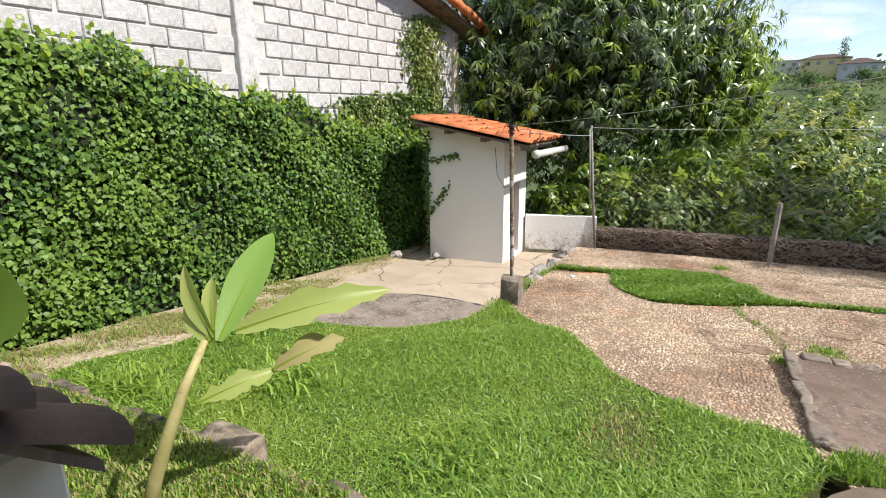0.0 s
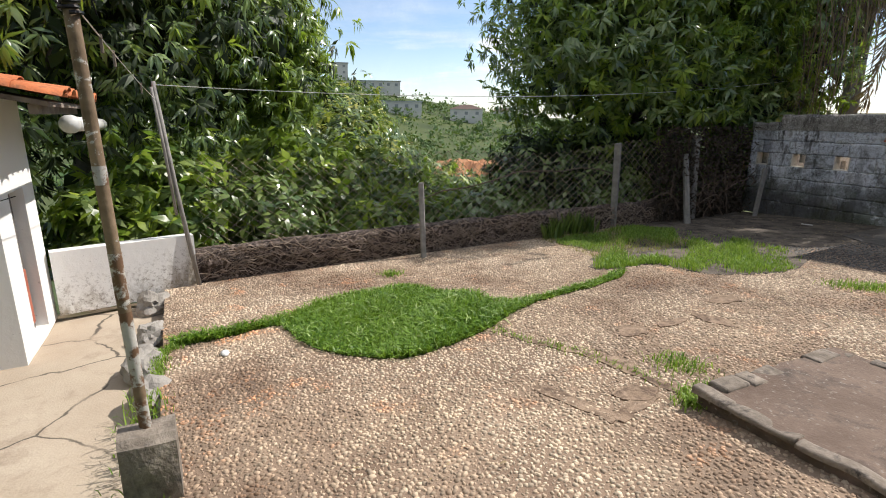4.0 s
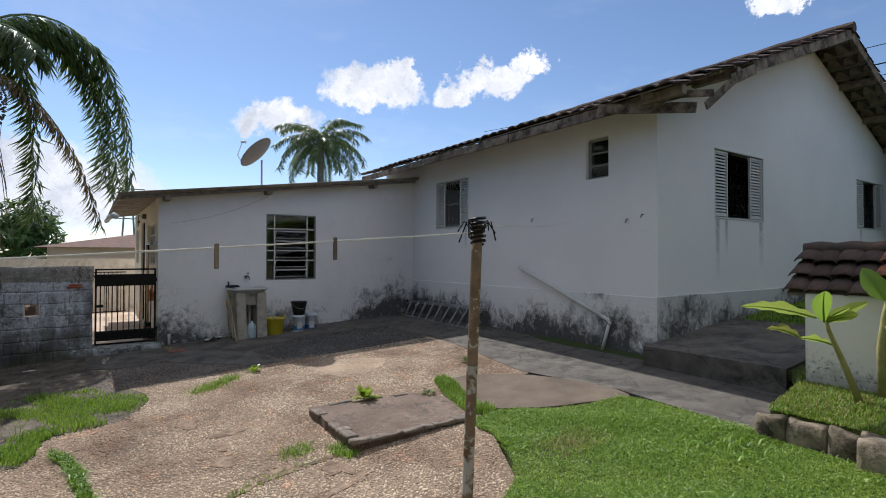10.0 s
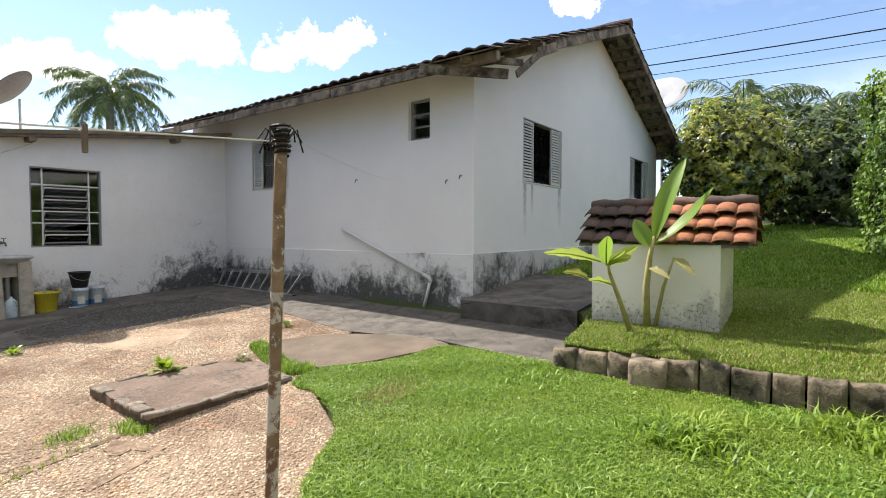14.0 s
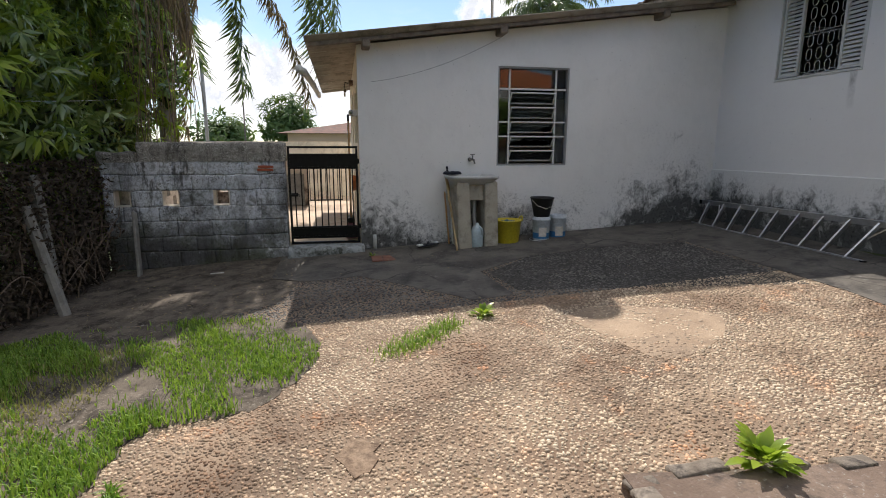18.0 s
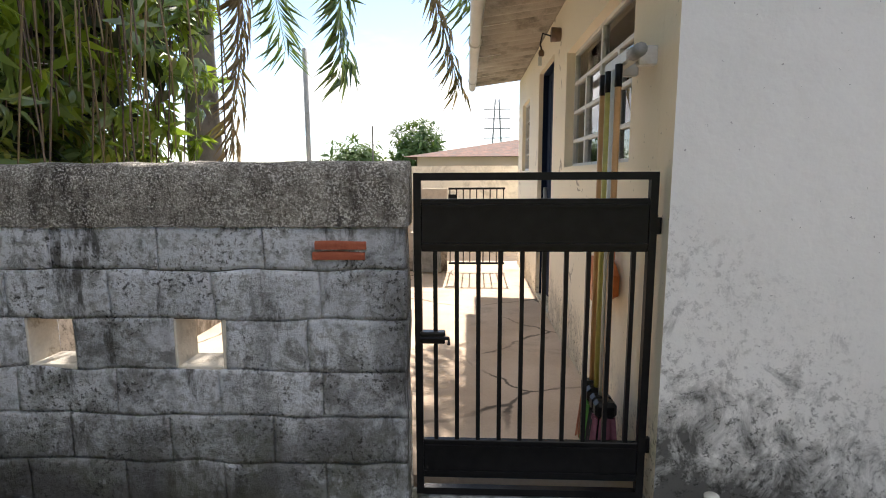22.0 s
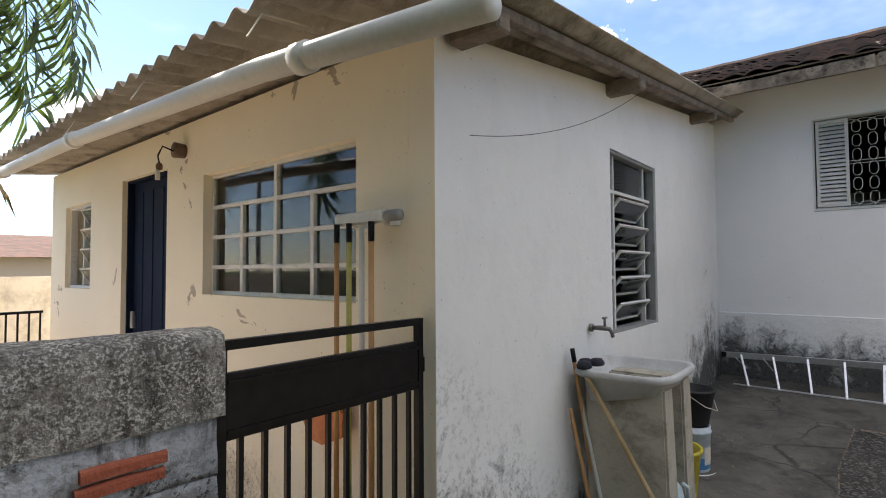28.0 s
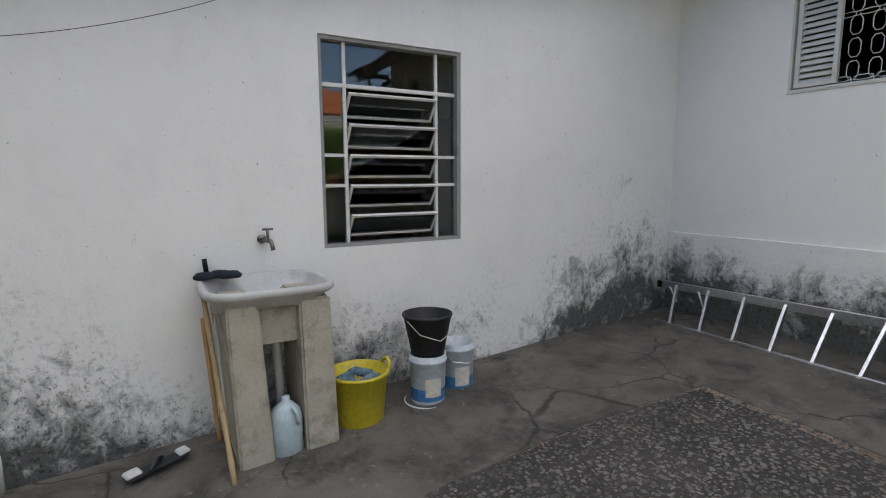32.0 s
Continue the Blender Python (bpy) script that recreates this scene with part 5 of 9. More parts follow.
def shutter_window(name, m, u0, u1, z0, z1, label, panes=True):
    """A sliding louvred steel window: two shutter leaves pushed aside, an ornate grille between them."""
    w = tagged(thing(name, m @ Vector(((u0 + u1) / 2, 0, z0)), label, "window", kind="structure"))
    bm = bmesh.new()
    ring_frame(bm, u0 + 0.001, u1 - 0.001, z0 + 0.001, z1 - 0.001, 0.016, -0.12, 0.004)
    set_in("outer_frame", bm, SHUTTER, w, m)
    q = (u1 - u0) * 0.27
    for a, b in ((u0 + 0.03, u0 + q), (u1 - q, u1 - 0.03)):
        bm = bmesh.new()
        ring_frame(bm, a, b, z0 + 0.03, z1 - 0.03, 0.03, -0.05, -0.015)
        sh = set_in("shutter", bm, SHUTTER, w, m, "louvred off-white shutter leaf")
        n = 20
        for k in range(n):
            zz = z0 + 0.07 + k * (z1 - z0 - 0.14) / (n - 1)
            bm = bmesh.new()
            box(bm, a + 0.03, b - 0.03, -0.012, 0.012, -0.017, 0.017)
            bmesh.ops.transform(bm, matrix=Matrix.Translation((0, -0.033, zz)) @ Matrix.Rotation(radians(35), 4, "X") @ Matrix.Diagonal((1, 0.25, 1.25, 1)), verts=bm.verts)
            set_in("slat", bm, SHUTTER, sh, m)
    a, b = u0 + q, u1 - q
    bm = bmesh.new()
    cols = 4
    for c in range(cols):
        u = a + (b - a) * (c + 0.5) / cols
        for k in range(6):
            zz = z0 + 0.11 + k * (z1 - z0 - 0.22) / 5
            octagon(bm, u, zz, (b - a) / cols * 0.27, 0.062, -0.085, 0.0036)
        tube(bm, [(u, -0.085, z0 + 0.03), (u, -0.085, z0 + 0.05)], 0.006, 5)
    for zz in (z0 + 0.055, (z0 + z1) / 2, z1 - 0.055):
        for c in range(cols):
            octagon(bm, a + (b - a) * (c + 0.98) / cols - 0.0, zz, (b - a) / cols * 0.42, 0.016, -0.085, 0.0036)
    set_in("grille", bm, SHUTTER if panes else BLACK, w, m, "ornamental grille of linked rings")
    bm = bmesh.new()
    box(bm, u0 - 0.005, u1 + 0.005, -0.02, 0.010, z0 - 0.012, z0 - 0.001, 0.003)
    set_in("window_sill", bm, SHUTTER, w, m)
    return w


shutter_window("window_4", frame_of("y", HX, -1), 7.01, 8.15, 2.10, 3.08, "sliding louvred window with an ornate grille")
shutter_window("window_5", frame_of("x", HY, -1), 5.06, 6.59, 2.09, 3.13, "sliding louvred window with a dark grille and stained sill", False)
shutter_window("window_6", frame_of("x", HY, -1), 10.77, 12.40, 2.12, 3.16, "sliding louvred window beside the bushes", False)
M = frame_of("y", HX, -1)
win = thing("window_7", (HX, 3.9, 2.66), "small bathroom window with three tilted panes", "window", kind="structure")
bm = bmesh.new()
ring_frame(bm, 3.701, 4.109, 2.661, 3.259, 0.022, -0.14, -0.06)
set_in("outer_frame", bm, GREY_STEEL, win, M)
for k in range(3):
    z0 = 2.685 + k * 0.185
    bm = bmesh.new()
    tilted(bm, 3.724, 4.086, z0, z0 + 0.18, -0.10, -12, 0.014, 0.016)
    s = set_in("sash", bm, GREY_STEEL, win, M)
    sash_pane(3.738, 4.072, z0 + 0.014, z0 + 0.166, -0.10, -12, M, s)
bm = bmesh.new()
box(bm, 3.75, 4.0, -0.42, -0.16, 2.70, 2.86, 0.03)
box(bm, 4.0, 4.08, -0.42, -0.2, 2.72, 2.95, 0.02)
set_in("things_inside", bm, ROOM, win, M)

# ---- the gate ----
gate = thing("gate", (-1.99, 9.21, 0.03), "black steel pedestrian gate with vertical bars, shut", "gate")
bm = bmesh.new()
M = frame_of("x", 9.21, -1)
GX0, GX1 = -2.435, -1.552
ring_frame(bm, GX0, GX1, 0.03, 1.295, 0.028, -0.015, 0.015)
set_in("gate_frame", bm, BLACK, gate, M)
for z0, z1, nm in ((1.005, 1.20, "upper_panel"), (0.10, 0.26, "lower_panel")):
    bm = bmesh.new()
    box(bm, GX0 + 0.028, GX1 - 0.028, -0.012, 0.012, z0, z1, 0.003)
    box(bm, GX0 + 0.03, GX1 - 0.03, 0.012, 0.02, z0 + 0.02, z0 + 0.032)
    box(bm, GX0 + 0.03, GX1 - 0.03, 0.012, 0.02, z1 - 0.032, z1 - 0.02)
    set_in(nm, bm, BLACK, gate, M)
for k in range(10):
    x = GX0 + 0.028 + (k + 0.62) * (GX1 - GX0 - 0.056) / 10.2
    bm = bmesh.new()
    box(bm, x - 0.008, x + 0.008, -0.008, 0.008, 0.26, 1.005)
    set_in("bar", bm, BLACK, gate, M)
bm = bmesh.new()
box(bm, GX0 + 0.02, GX0 + 0.115, -0.012, 0.03, 0.655, 0.70, 0.004)
tube(bm, [(GX0 + 0.02, 0.03, 0.678), (GX0 + 0.13, 0.03, 0.678), (GX0 + 0.13, 0.05, 0.66)], 0.007, 6)
set_in("latch", bm, BLACK, gate, M)
for z in (0.25, 1.1):
    bm = bmesh.new()
    tube(bm, [(GX1 + 0.008, 0.0, z - 0.03), (GX1 + 0.008, 0.0, z + 0.03)], 0.012, 8)
    set_in("hinge", bm, BLACK, gate, M)
bm = bmesh.new()
rough_bar(bm, -2.47, -1.50, 8.93, 9.30, -0.14, 0.02, 0.06, 0.012, 3)
single("step", bm, surface("painted_step", (0.34, 0.36, 0.36), (0.46, 0.48, 0.48), 6, 60, 0.9, 0.6, stain=(0.07, 0.075, 0.06), stain_at=(0.45, 0.62), stain_scale=6), "worn concrete doorstep with flaking pale paint", "step", kind="structure", smooth=True)

# ---- corridor beyond the gate ----
flat("floor_corridor", [(-4.45, 9.31), (AX0, 9.31), (AX0, 14.6), (-1.4, 16), (-5.4, 16), (-4.45, 13.9)], 0.0, CORRIDOR, "sunlit sandy concrete floor of the corridor", 0.2, lambda x, y: 0.04, "floor")


def pierced(name, axis, at, thick, us, z0, top, mat, label, rows, width=0.17, high=0.175, pitch=0.54):
    """A low rendered wall with staggered square holes."""
    holes = []
    for j, z in enumerate(rows):
        u = us[0] + 0.04 + (0.27 if j % 2 else 0.0)
        while u + width < us[1] - 0.08:
            holes.append((round(u, 3), round(u + width, 3), z, z + high))
            u += pitch
    bm = bmesh.new()
    wall(bm, axis, at, thick, us, z0, top, holes)
    return single(name, bm, mat, label, "wall", kind="structure")


pierced("wall_end", "x", 13.9, 0.12, (-4.36, -2.5), -0.1, 1.11, OCHRE, "low ochre wall with staggered square holes", (0.36, 0.55, 0.74))
pierced("wall_side", "y", -4.36, -0.12, (9.32, 13.9), -0.1, 1.12, PALE_RENDER, "low mouldy wall with staggered square holes", (0.36, 0.55, 0.74))
bm = bmesh.new()
wall(bm, "x", 16.0, 0.2, (-7.0, 4.0), -0.5, 1.43, [])
single("wall_high", bm, BOUNDARY, "tall stained boundary wall", "wall", kind="structure")
g2 = thing("railing_gate", (-2.1, 13.9, 0.1), "small black barred gate at the corridor's end", "gate")
for k in range(9):
    bm = bmesh.new()
    x = -2.46 + k * 0.085
    box(bm, x - 0.007, x + 0.007, 13.88, 13.90, 0.16, 1.10)
    part("bar", bm, BLACK, g2)
for z in (0.14, 1.10):
    bm = bmesh.new()
    box(bm, -2.48, -1.76, 13.875, 13.905, z, z + 0.025)
    part("rail", bm, BLACK, g2)
bm = bmesh.new()
box(bm, -2.48, -2.38, 13.86, 13.875, 0.98, 1.04, 0.004)
part("latch_plate", bm, BLACK, g2)
bm = bmesh.new()
beam(bm, (-2.75, 13.72, 0.06), (-2.75, 13.86, 0.72), 0.36, 0.02, 0.004, up=(0, 1, 0))
single("board", bm, GREYWOOD, "grey board leaning on the pierced wall", "board")
# lamp, broom rack and its brooms, dustpan
lamp = thing("wall_lamp", (-1.6, 11.5, 2.3), "bare bulb holder with a hanging plug on the cream wall", "lamp")
bm = bmesh.new()
tube(bm, [(-1.53, 11.46, 2.34), (-1.60, 11.46, 2.34)], [0.05, 0.055], 14)
part("shade", bm, plain("rusty_cup", (0.16, 0.10, 0.07), 0.6), lamp, smooth=True)
bm = bmesh.new()
tube(bm, [(-1.60, 11.46, 2.33), (-1.66, 11.5, 2.36), (-1.67, 11.55, 2.30), (-1.66, 11.55, 2.25)], 0.006, 6)
part("cable", bm, BLACK, lamp)
bm = bmesh.new()
lathe(bm, [(0.0, 0), (0.02, 0.004), (0.024, 0.03), (0.015, 0.05), (0.0, 0.052)], (-1.66, 11.55, 2.20), 10)
part("socket", bm, plain("brown_bakelite", (0.12, 0.06, 0.03), 0.4), lamp, smooth=True)
bm = bmesh.new()
box(bm, -1.685, -1.655, 11.54, 11.56, 2.13, 2.20, 0.004)
part("plug", bm, plain("white_plastic", (0.7, 0.68, 0.62), 0.5), lamp)
rack = thing("broom_rack", (-1.6, 9.45, 1.7), "white plastic pipe rack on the wall for brooms", "rack")
bm = bmesh.new()
box(bm, -1.645, -1.60, 9.34, 9.66, 1.70, 1.755, 0.008)
part("rail", bm, PVC, rack)
for y in (9.36, 9.58):
    bm = bmesh.new()
    box(bm, -1.60, AX0, y - 0.02, y + 0.02, 1.69, 1.76, 0.004)
    part("bracket", bm, PVC, rack)
bm = bmesh.new()
tube(bm, [(-1.62, 9.34, 1.728), (-1.62, 9.26, 1.728)], 0.025, 10)
part("end_pipe", bm, GREY_STEEL, rack, smooth=True)
ORANGE_W = surface("varnished_pole", (0.50, 0.26, 0.10), (0.60, 0.34, 0.15), 8, 60, 0.5, 0.1)
for y, mt, tip, nm, lb, hd in ((9.63, ORANGE_W, True, "broom", "broom with an orange wooden handle", (0.5, 0.2, 0.12)), (9.545, plain("yellow_pole", (0.52, 0.46, 0.12), 0.4), True, "broom", "broom with a yellow-green handle and green bristles", (0.10, 0.30, 0.06)),
                          (9.46, PVC, False, "squeegee", "floor squeegee with a white handle", (0.05, 0.05, 0.05)), (9.40, ORANGE_W, True, "broom", "broom with an orange handle beside the squeegee", (0.30, 0.12, 0.16))):
    br = thing(nm, (-1.66, y, 0.1), lb, nm, "brooms on the rack")
    bm = bmesh.new()
    tube(bm, [(-1.655, y, 0.34), (-1.655, y, 1.69)], 0.0125, 8)
    part("handle", bm, mt, br, smooth=True)
    if tip:
        bm = bmesh.new()
        tube(bm, [(-1.655, y, 1.62), (-1.655, y, 1.705)], 0.0145, 8)
        part("grip", bm, BLACK, br, smooth=True)
    bm = bmesh.new()
    box(bm, -1.70, -1.61, y - 0.035, y + 0.035, 0.27, 0.34, 0.015)
    part("head", bm, BLACK, br)
    bm = bmesh.new()
    for k in range(60):
        rx, ry = random.uniform(-0.045, 0.045), random.uniform(-0.035, 0.035)
        tube(bm, [(-1.655 + rx, y + ry, 0.27), (-1.655 + rx * 1.5, y + ry * 1.7, 0.06)], 0.004, 3)
    part("bristles", bm, plain("bristles", hd, 0.7), br)
pan = thing("dustpan", (-1.56, 9.78, 0.7), "orange plastic dustpan hung on the wall", "dustpan")
bm = bmesh.new()
pts = [(0.16, 0.0), (0.06, 0.11), (-0.05, 0.12), (-0.16, 0.05), (-0.15, -0.06), (-0.03, -0.11), (0.08, -0.10)]
front = [bm.verts.new((-1.60 - 0.03 * math.cos(y * 8), 9.80 + y, 0.78 + z)) for y, z in pts]
back = [bm.verts.new((-1.54, 9.80 + y * 0.9, 0.78 + z * 0.85)) for y, z in pts]
bm.faces.new(front)
bm.faces.new(list(reversed(back)))
for i in range(len(pts)):
    bm.faces.new((front[i - 1], back[i - 1], back[i], front[i]))
part("pan", bm, plain("orange_plastic", (0.55, 0.16, 0.04), 0.5), pan)
bm = bmesh.new()
tube(bm, [(-1.56, 9.72, 0.89), (-1.56, 9.70, 1.02)], 0.012, 6)
part("handle", bm, plain("orange_plastic_grip", (0.55, 0.16, 0.04), 0.5), pan)


# ---- laundry corner ----
SINKM = surface("sink_stone", (0.50, 0.50, 0.49), (0.60, 0.60, 0.59), 8, 60, 0.5, 0.1, stain=(0.36, 0.35, 0.32), stain_at=(0.55, 0.8), stain_scale=7)
LEGM = surface("sink_leg", (0.42, 0.38, 0.30), (0.52, 0.48, 0.40), 5, 60, 0.9, 0.5, stain=(0.20, 0.18, 0.14), stain_at=(0.5, 0.72), stain_scale=6)
sink = thing("laundry_sink", (-0.12, 8.8, 0.0), "pale laundry sink on two concrete legs below a tap", "sink")


def basin(bm, x0, x1, y0, y1, z):
    """A tray with a rounded rim and a hollow that slopes to the wall."""
    n = 32

    def loop(ix, iy, zz, p=5.0):
        out = []
        cx, cy, hx, hy = (x0 + x1) / 2, (y0 + y1) / 2, (x1 - x0) / 2 - ix, (y1 - y0) / 2 - iy
        for k in range(n):
            a = k * math.tau / n
            c, s = math.cos(a), math.sin(a)
            r = (abs(c) ** p + abs(s) ** p) ** (-1 / p)
            out.append(bm.verts.new((cx + hx * r * c, cy + hy * r * s, zz + (0.0 if zz > z - 0.1 else -0.05 * s))))
        return out

    loops = [loop(0.07, 0.07, z - 0.15), loop(0.045, 0.045, z - 0.06), loop(0.012, 0.012, z - 0.04), loop(0, 0, z - 0.03), loop(0.002, 0.002, z - 0.006), loop(0.008, 0.008, z), loop(0.026, 0.026, z), loop(0.034, 0.034, z - 0.01), loop(0.08, 0.08, z - 0.12)]
    for a, b in zip(loops, loops[1:]):
        for k in range(n):
            bm.faces.new((a[k], a[(k + 1) % n], b[(k + 1) % n], b[k]))
    bm.faces.new(list(reversed(loops[0])))
    bm.faces.new(loops[-1])


bm = bmesh.new()
basin(bm, -0.45, 0.21, 8.53, 9.09, 0.93)
part("basin", bm, SINKM, sink, "off-white stone basin", True)
for x0, x1, t0, t1 in ((-0.33, -0.155, -0.355, -0.20), (0.01, 0.19, 0.0, 0.165)):
    bm = bmesh.new()
    vs = []
    for z, a, b, y0 in ((0.0, x0, x1, 8.57), (0.86, t0, t1, 8.585)):
        vs.append([bm.verts.new(p) for p in ((a, y0, z), (b, y0, z), (b, 9.02, z), (a, 9.02, z))])
    for k in range(4):
        bm.faces.new((vs[0][k], vs[0][(k + 1) % 4], vs[1][(k + 1) % 4], vs[1][k]))
    bm.faces.new(list(reversed(vs[0])))
    bm.faces.new(vs[1])
    bmesh.ops.bevel(bm, geom=list(bm.edges), offset=0.012, segments=2, affect="EDGES")
    part("leg", bm, LEGM, sink, "stained concrete slab leg")
bm = bmesh.new()
box(bm, -0.205, 0.01, 8.66, 8.70, 0.62, 0.86, 0.004)
part("apron", bm, LEGM, sink)
bm = bmesh.new()
tube(bm, [(-0.09, 8.82, 0.80), (-0.06, 8.86, 0.30), (-0.06, 8.90, 0.02)], 0.025, 10)
part("waste_pipe", bm, PVC, sink, smooth=True)
bm = bmesh.new()
for p in ((-0.40, 9.0), (-0.32, 9.03), (-0.27, 8.98)):
    lathe(bm, [(0.0, 0), (0.055, 0.004), (0.06, 0.02), (0.04, 0.04), (0.0, 0.045)], (p[0], p[1], 0.93), 10, 1.0, 0.7)
single("cloth", bm, plain("navy_cloth", (0.012, 0.014, 0.025), 0.9), "crumpled dark navy cloth on the sink's rim", "cloth", smooth=True)
tap = thing("tap", (-0.07, 9.08, 1.1), "old metal wall tap above the sink", "tap")
TAPM = plain("tap_metal", (0.20, 0.19, 0.18), 0.4, 0.9)
bm = bmesh.new()
tube(bm, [(-0.075, 9.10, 1.125), (-0.075, 9.085, 1.125)], 0.026, 14)
part("flange", bm, TAPM, tap, smooth=True)
bm = bmesh.new()
tube(bm, [(-0.075, 9.09, 1.125), (-0.06, 9.03, 1.125), (-0.045, 8.99, 1.12), (-0.04, 8.975, 1.095), (-0.038, 8.972, 1.07)], [0.013, 0.016, 0.014, 0.012, 0.013], 10)
part("spout", bm, TAPM, tap, smooth=True)
bm = bmesh.new()
tube(bm, [(-0.055, 9.015, 1.13), (-0.055, 9.015, 1.185)], 0.008, 8)
tube(bm, [(-0.085, 9.015, 1.188), (-0.025, 9.015, 1.188)], 0.007, 8)
part("valve_handle", bm, TAPM, tap, smooth=True)

yb = thing("yellow_bucket", (0.37, 8.76, 0.02), "yellow plastic tub holding wet blue cloths", "bucket")
YELLOW = plain("yellow_plastic", (0.62, 0.50, 0.03), 0.4)
bm = bmesh.new()
lathe(bm, [(0.0, 0.0), (0.135, 0.0), (0.145, 0.02), (0.175, 0.31), (0.187, 0.315), (0.187, 0.33), (0.168, 0.33), (0.14, 0.03), (0.0, 0.025)], (0.37, 8.76, 0.02), 30)
part("tub", bm, YELLOW, yb, smooth=True)
for sx in (1, -1):
    bm = bmesh.new()
    tube(bm, [(0.37 + sx * 0.17, 8.70, 0.33), (0.37 + sx * 0.185, 8.715, 0.375), (0.37 + sx * 0.19, 8.76, 0.39), (0.37 + sx * 0.185, 8.805, 0.375), (0.37 + sx * 0.17, 8.82, 0.33)], 0.012, 8)
    part("handle", bm, YELLOW, yb, smooth=True)
CLOTH = surface("blue_cloth", (0.03, 0.10, 0.16), (0.25, 0.34, 0.38), 25, 80, 0.7, 0.3)
for k in range(9):
    a = k * 0.7
    bm = bmesh.new()
    lathe(bm, [(0.0, 0), (0.05, 0.01), (0.055, 0.03), (0.0, 0.055)], (0.37 + 0.085 * math.cos(a), 8.76 + 0.085 * math.sin(a), 0.27 + 0.01 * (k % 3)), 8, 1.0, 0.6)
    single("wet_cloth", bm, CLOTH, "crumpled wet blue cloth in the yellow tub", "cloth", "cloths in the tub", smooth=True)


def pail(base, r, h, label, handle=True):
    p = thing("paint_pail", base, label, "bucket", "paint pails")
    bm = bmesh.new()
    lathe(bm, [(0.0, 0.0), (r * 0.9, 0.0), (r * 0.92, 0.01), (r, h - 0.05), (r * 1.05, h - 0.045), (r * 1.05, h - 0.03), (r, h - 0.03), (r * 1.02, h), (r * 0.94, h), (r * 0.86, 0.02), (0.0, 0.015)], base, 28)
    part("body", bm, plain("clear_plastic", (0.55, 0.60, 0.64), 0.35), p, smooth=True)
    for a0, a1, z0, z1, mt, nm in ((0, math.tau, 0.16 * h, 0.70 * h, plain("blue_label", (0.05, 0.20, 0.42), 0.5), "label_band"), (-2.2, -1.25, 0.25 * h, 0.6 * h, plain("white_label", (0.72, 0.66, 0.58), 0.5), "label_mark")):
        bm = bmesh.new()
        n = 28
        rr = 1.004 if nm == "label_band" else 1.012
        ra, rb = r * (0.92 + 0.08 * z0 / h) * rr, r * (0.92 + 0.08 * z1 / h) * rr
        vs = [[bm.verts.new((base[0] + q * math.cos(a0 + (a1 - a0) * k / n), base[1] + q * math.sin(a0 + (a1 - a0) * k / n), base[2] + z)) for k in range(n + 1)] for q, z in ((ra, z0), (rb, z1))]
        for k in range(n):
            bm.faces.new((vs[0][k], vs[0][k + 1], vs[1][k + 1], vs[1][k]))
        part(nm, bm, mt, p, smooth=True)
    if handle:
        bm = bmesh.new()
        tube(bm, [(base[0] + r * 1.04, base[1], base[2] + h - 0.06), (base[0] + r * 0.8, base[1] - r * 0.9, base[2] + h - 0.10), (base[0], base[1] - r * 1.15, base[2] + h - 0.12), (base[0] - r * 0.8, base[1] - r * 0.9, base[2] + h - 0.10), (base[0] - r * 1.04, base[1], base[2] + h - 0.06)], 0.003, 6)
        part("handle", bm, ALU, p)
    return p


lid = bmesh.new()
lathe(lid, [(0.0, 0.0), (0.135, 0.0), (0.15, 0.012), (0.155, 0.06), (0.148, 0.065), (0.14, 0.03), (0.0, 0.025)], (0.83, 8.74, 0.015), 28)
single("white_basin", lid, plain("white_basin", (0.72, 0.73, 0.72), 0.4), "shallow white plastic basin under the pails", "basin", smooth=True)
pail((0.83, 8.74, 0.042), 0.115, 0.34, "clear paint pail with a blue label in a white basin", False)
pail((1.10, 8.83, 0.02), 0.115, 0.37, "clear plastic paint pail with a blue label beside the stack")
bk = thing("black_bucket", (0.83, 8.74, 0.38), "black rubber builder's bucket stacked on a paint pail", "bucket")
bm = bmesh.new()
lathe(bm, [(0.0, 0.0), (0.10, 0.0), (0.105, 0.012), (0.15, 0.235), (0.158, 0.24), (0.158, 0.255), (0.145, 0.255), (0.10, 0.02), (0.0, 0.015)], (0.83, 8.74, 0.384), 30)
part("body", bm, plain("black_rubber", (0.012, 0.012, 0.013), 0.6), bk, smooth=True)
bm = bmesh.new()
tube(bm, [(0.98, 8.72, 0.61), (0.95, 8.62, 0.54), (0.83, 8.575, 0.50), (0.72, 8.63, 0.54), (0.68, 8.72, 0.61)], 0.003, 6)
part("handle", bm, WIRE, bk)
jug = thing("jug", (-0.08, 8.62, 0.0), "pale blue-white plastic jug with a grip, without a cap", "jug")
JUGM = plain("jug_plastic", (0.50, 0.60, 0.64), 0.4)
bm = bmesh.new()
lathe(bm, [(0.0, 0.0), (0.075, 0.0), (0.085, 0.012), (0.085, 0.20), (0.075, 0.25), (0.04, 0.285), (0.022, 0.30), (0.022, 0.325), (0.0, 0.326)], (-0.08, 8.64, 0.008), 20, 1.0, 0.8)
part("body", bm, JUGM, jug, smooth=True)
bm = bmesh.new()
tube(bm, [(-0.06, 8.585, 0.29), (-0.045, 8.56, 0.27), (-0.035, 8.56, 0.22), (-0.03, 8.585, 0.19)], 0.011, 8)
part("grip", bm, JUGM, jug, smooth=True)
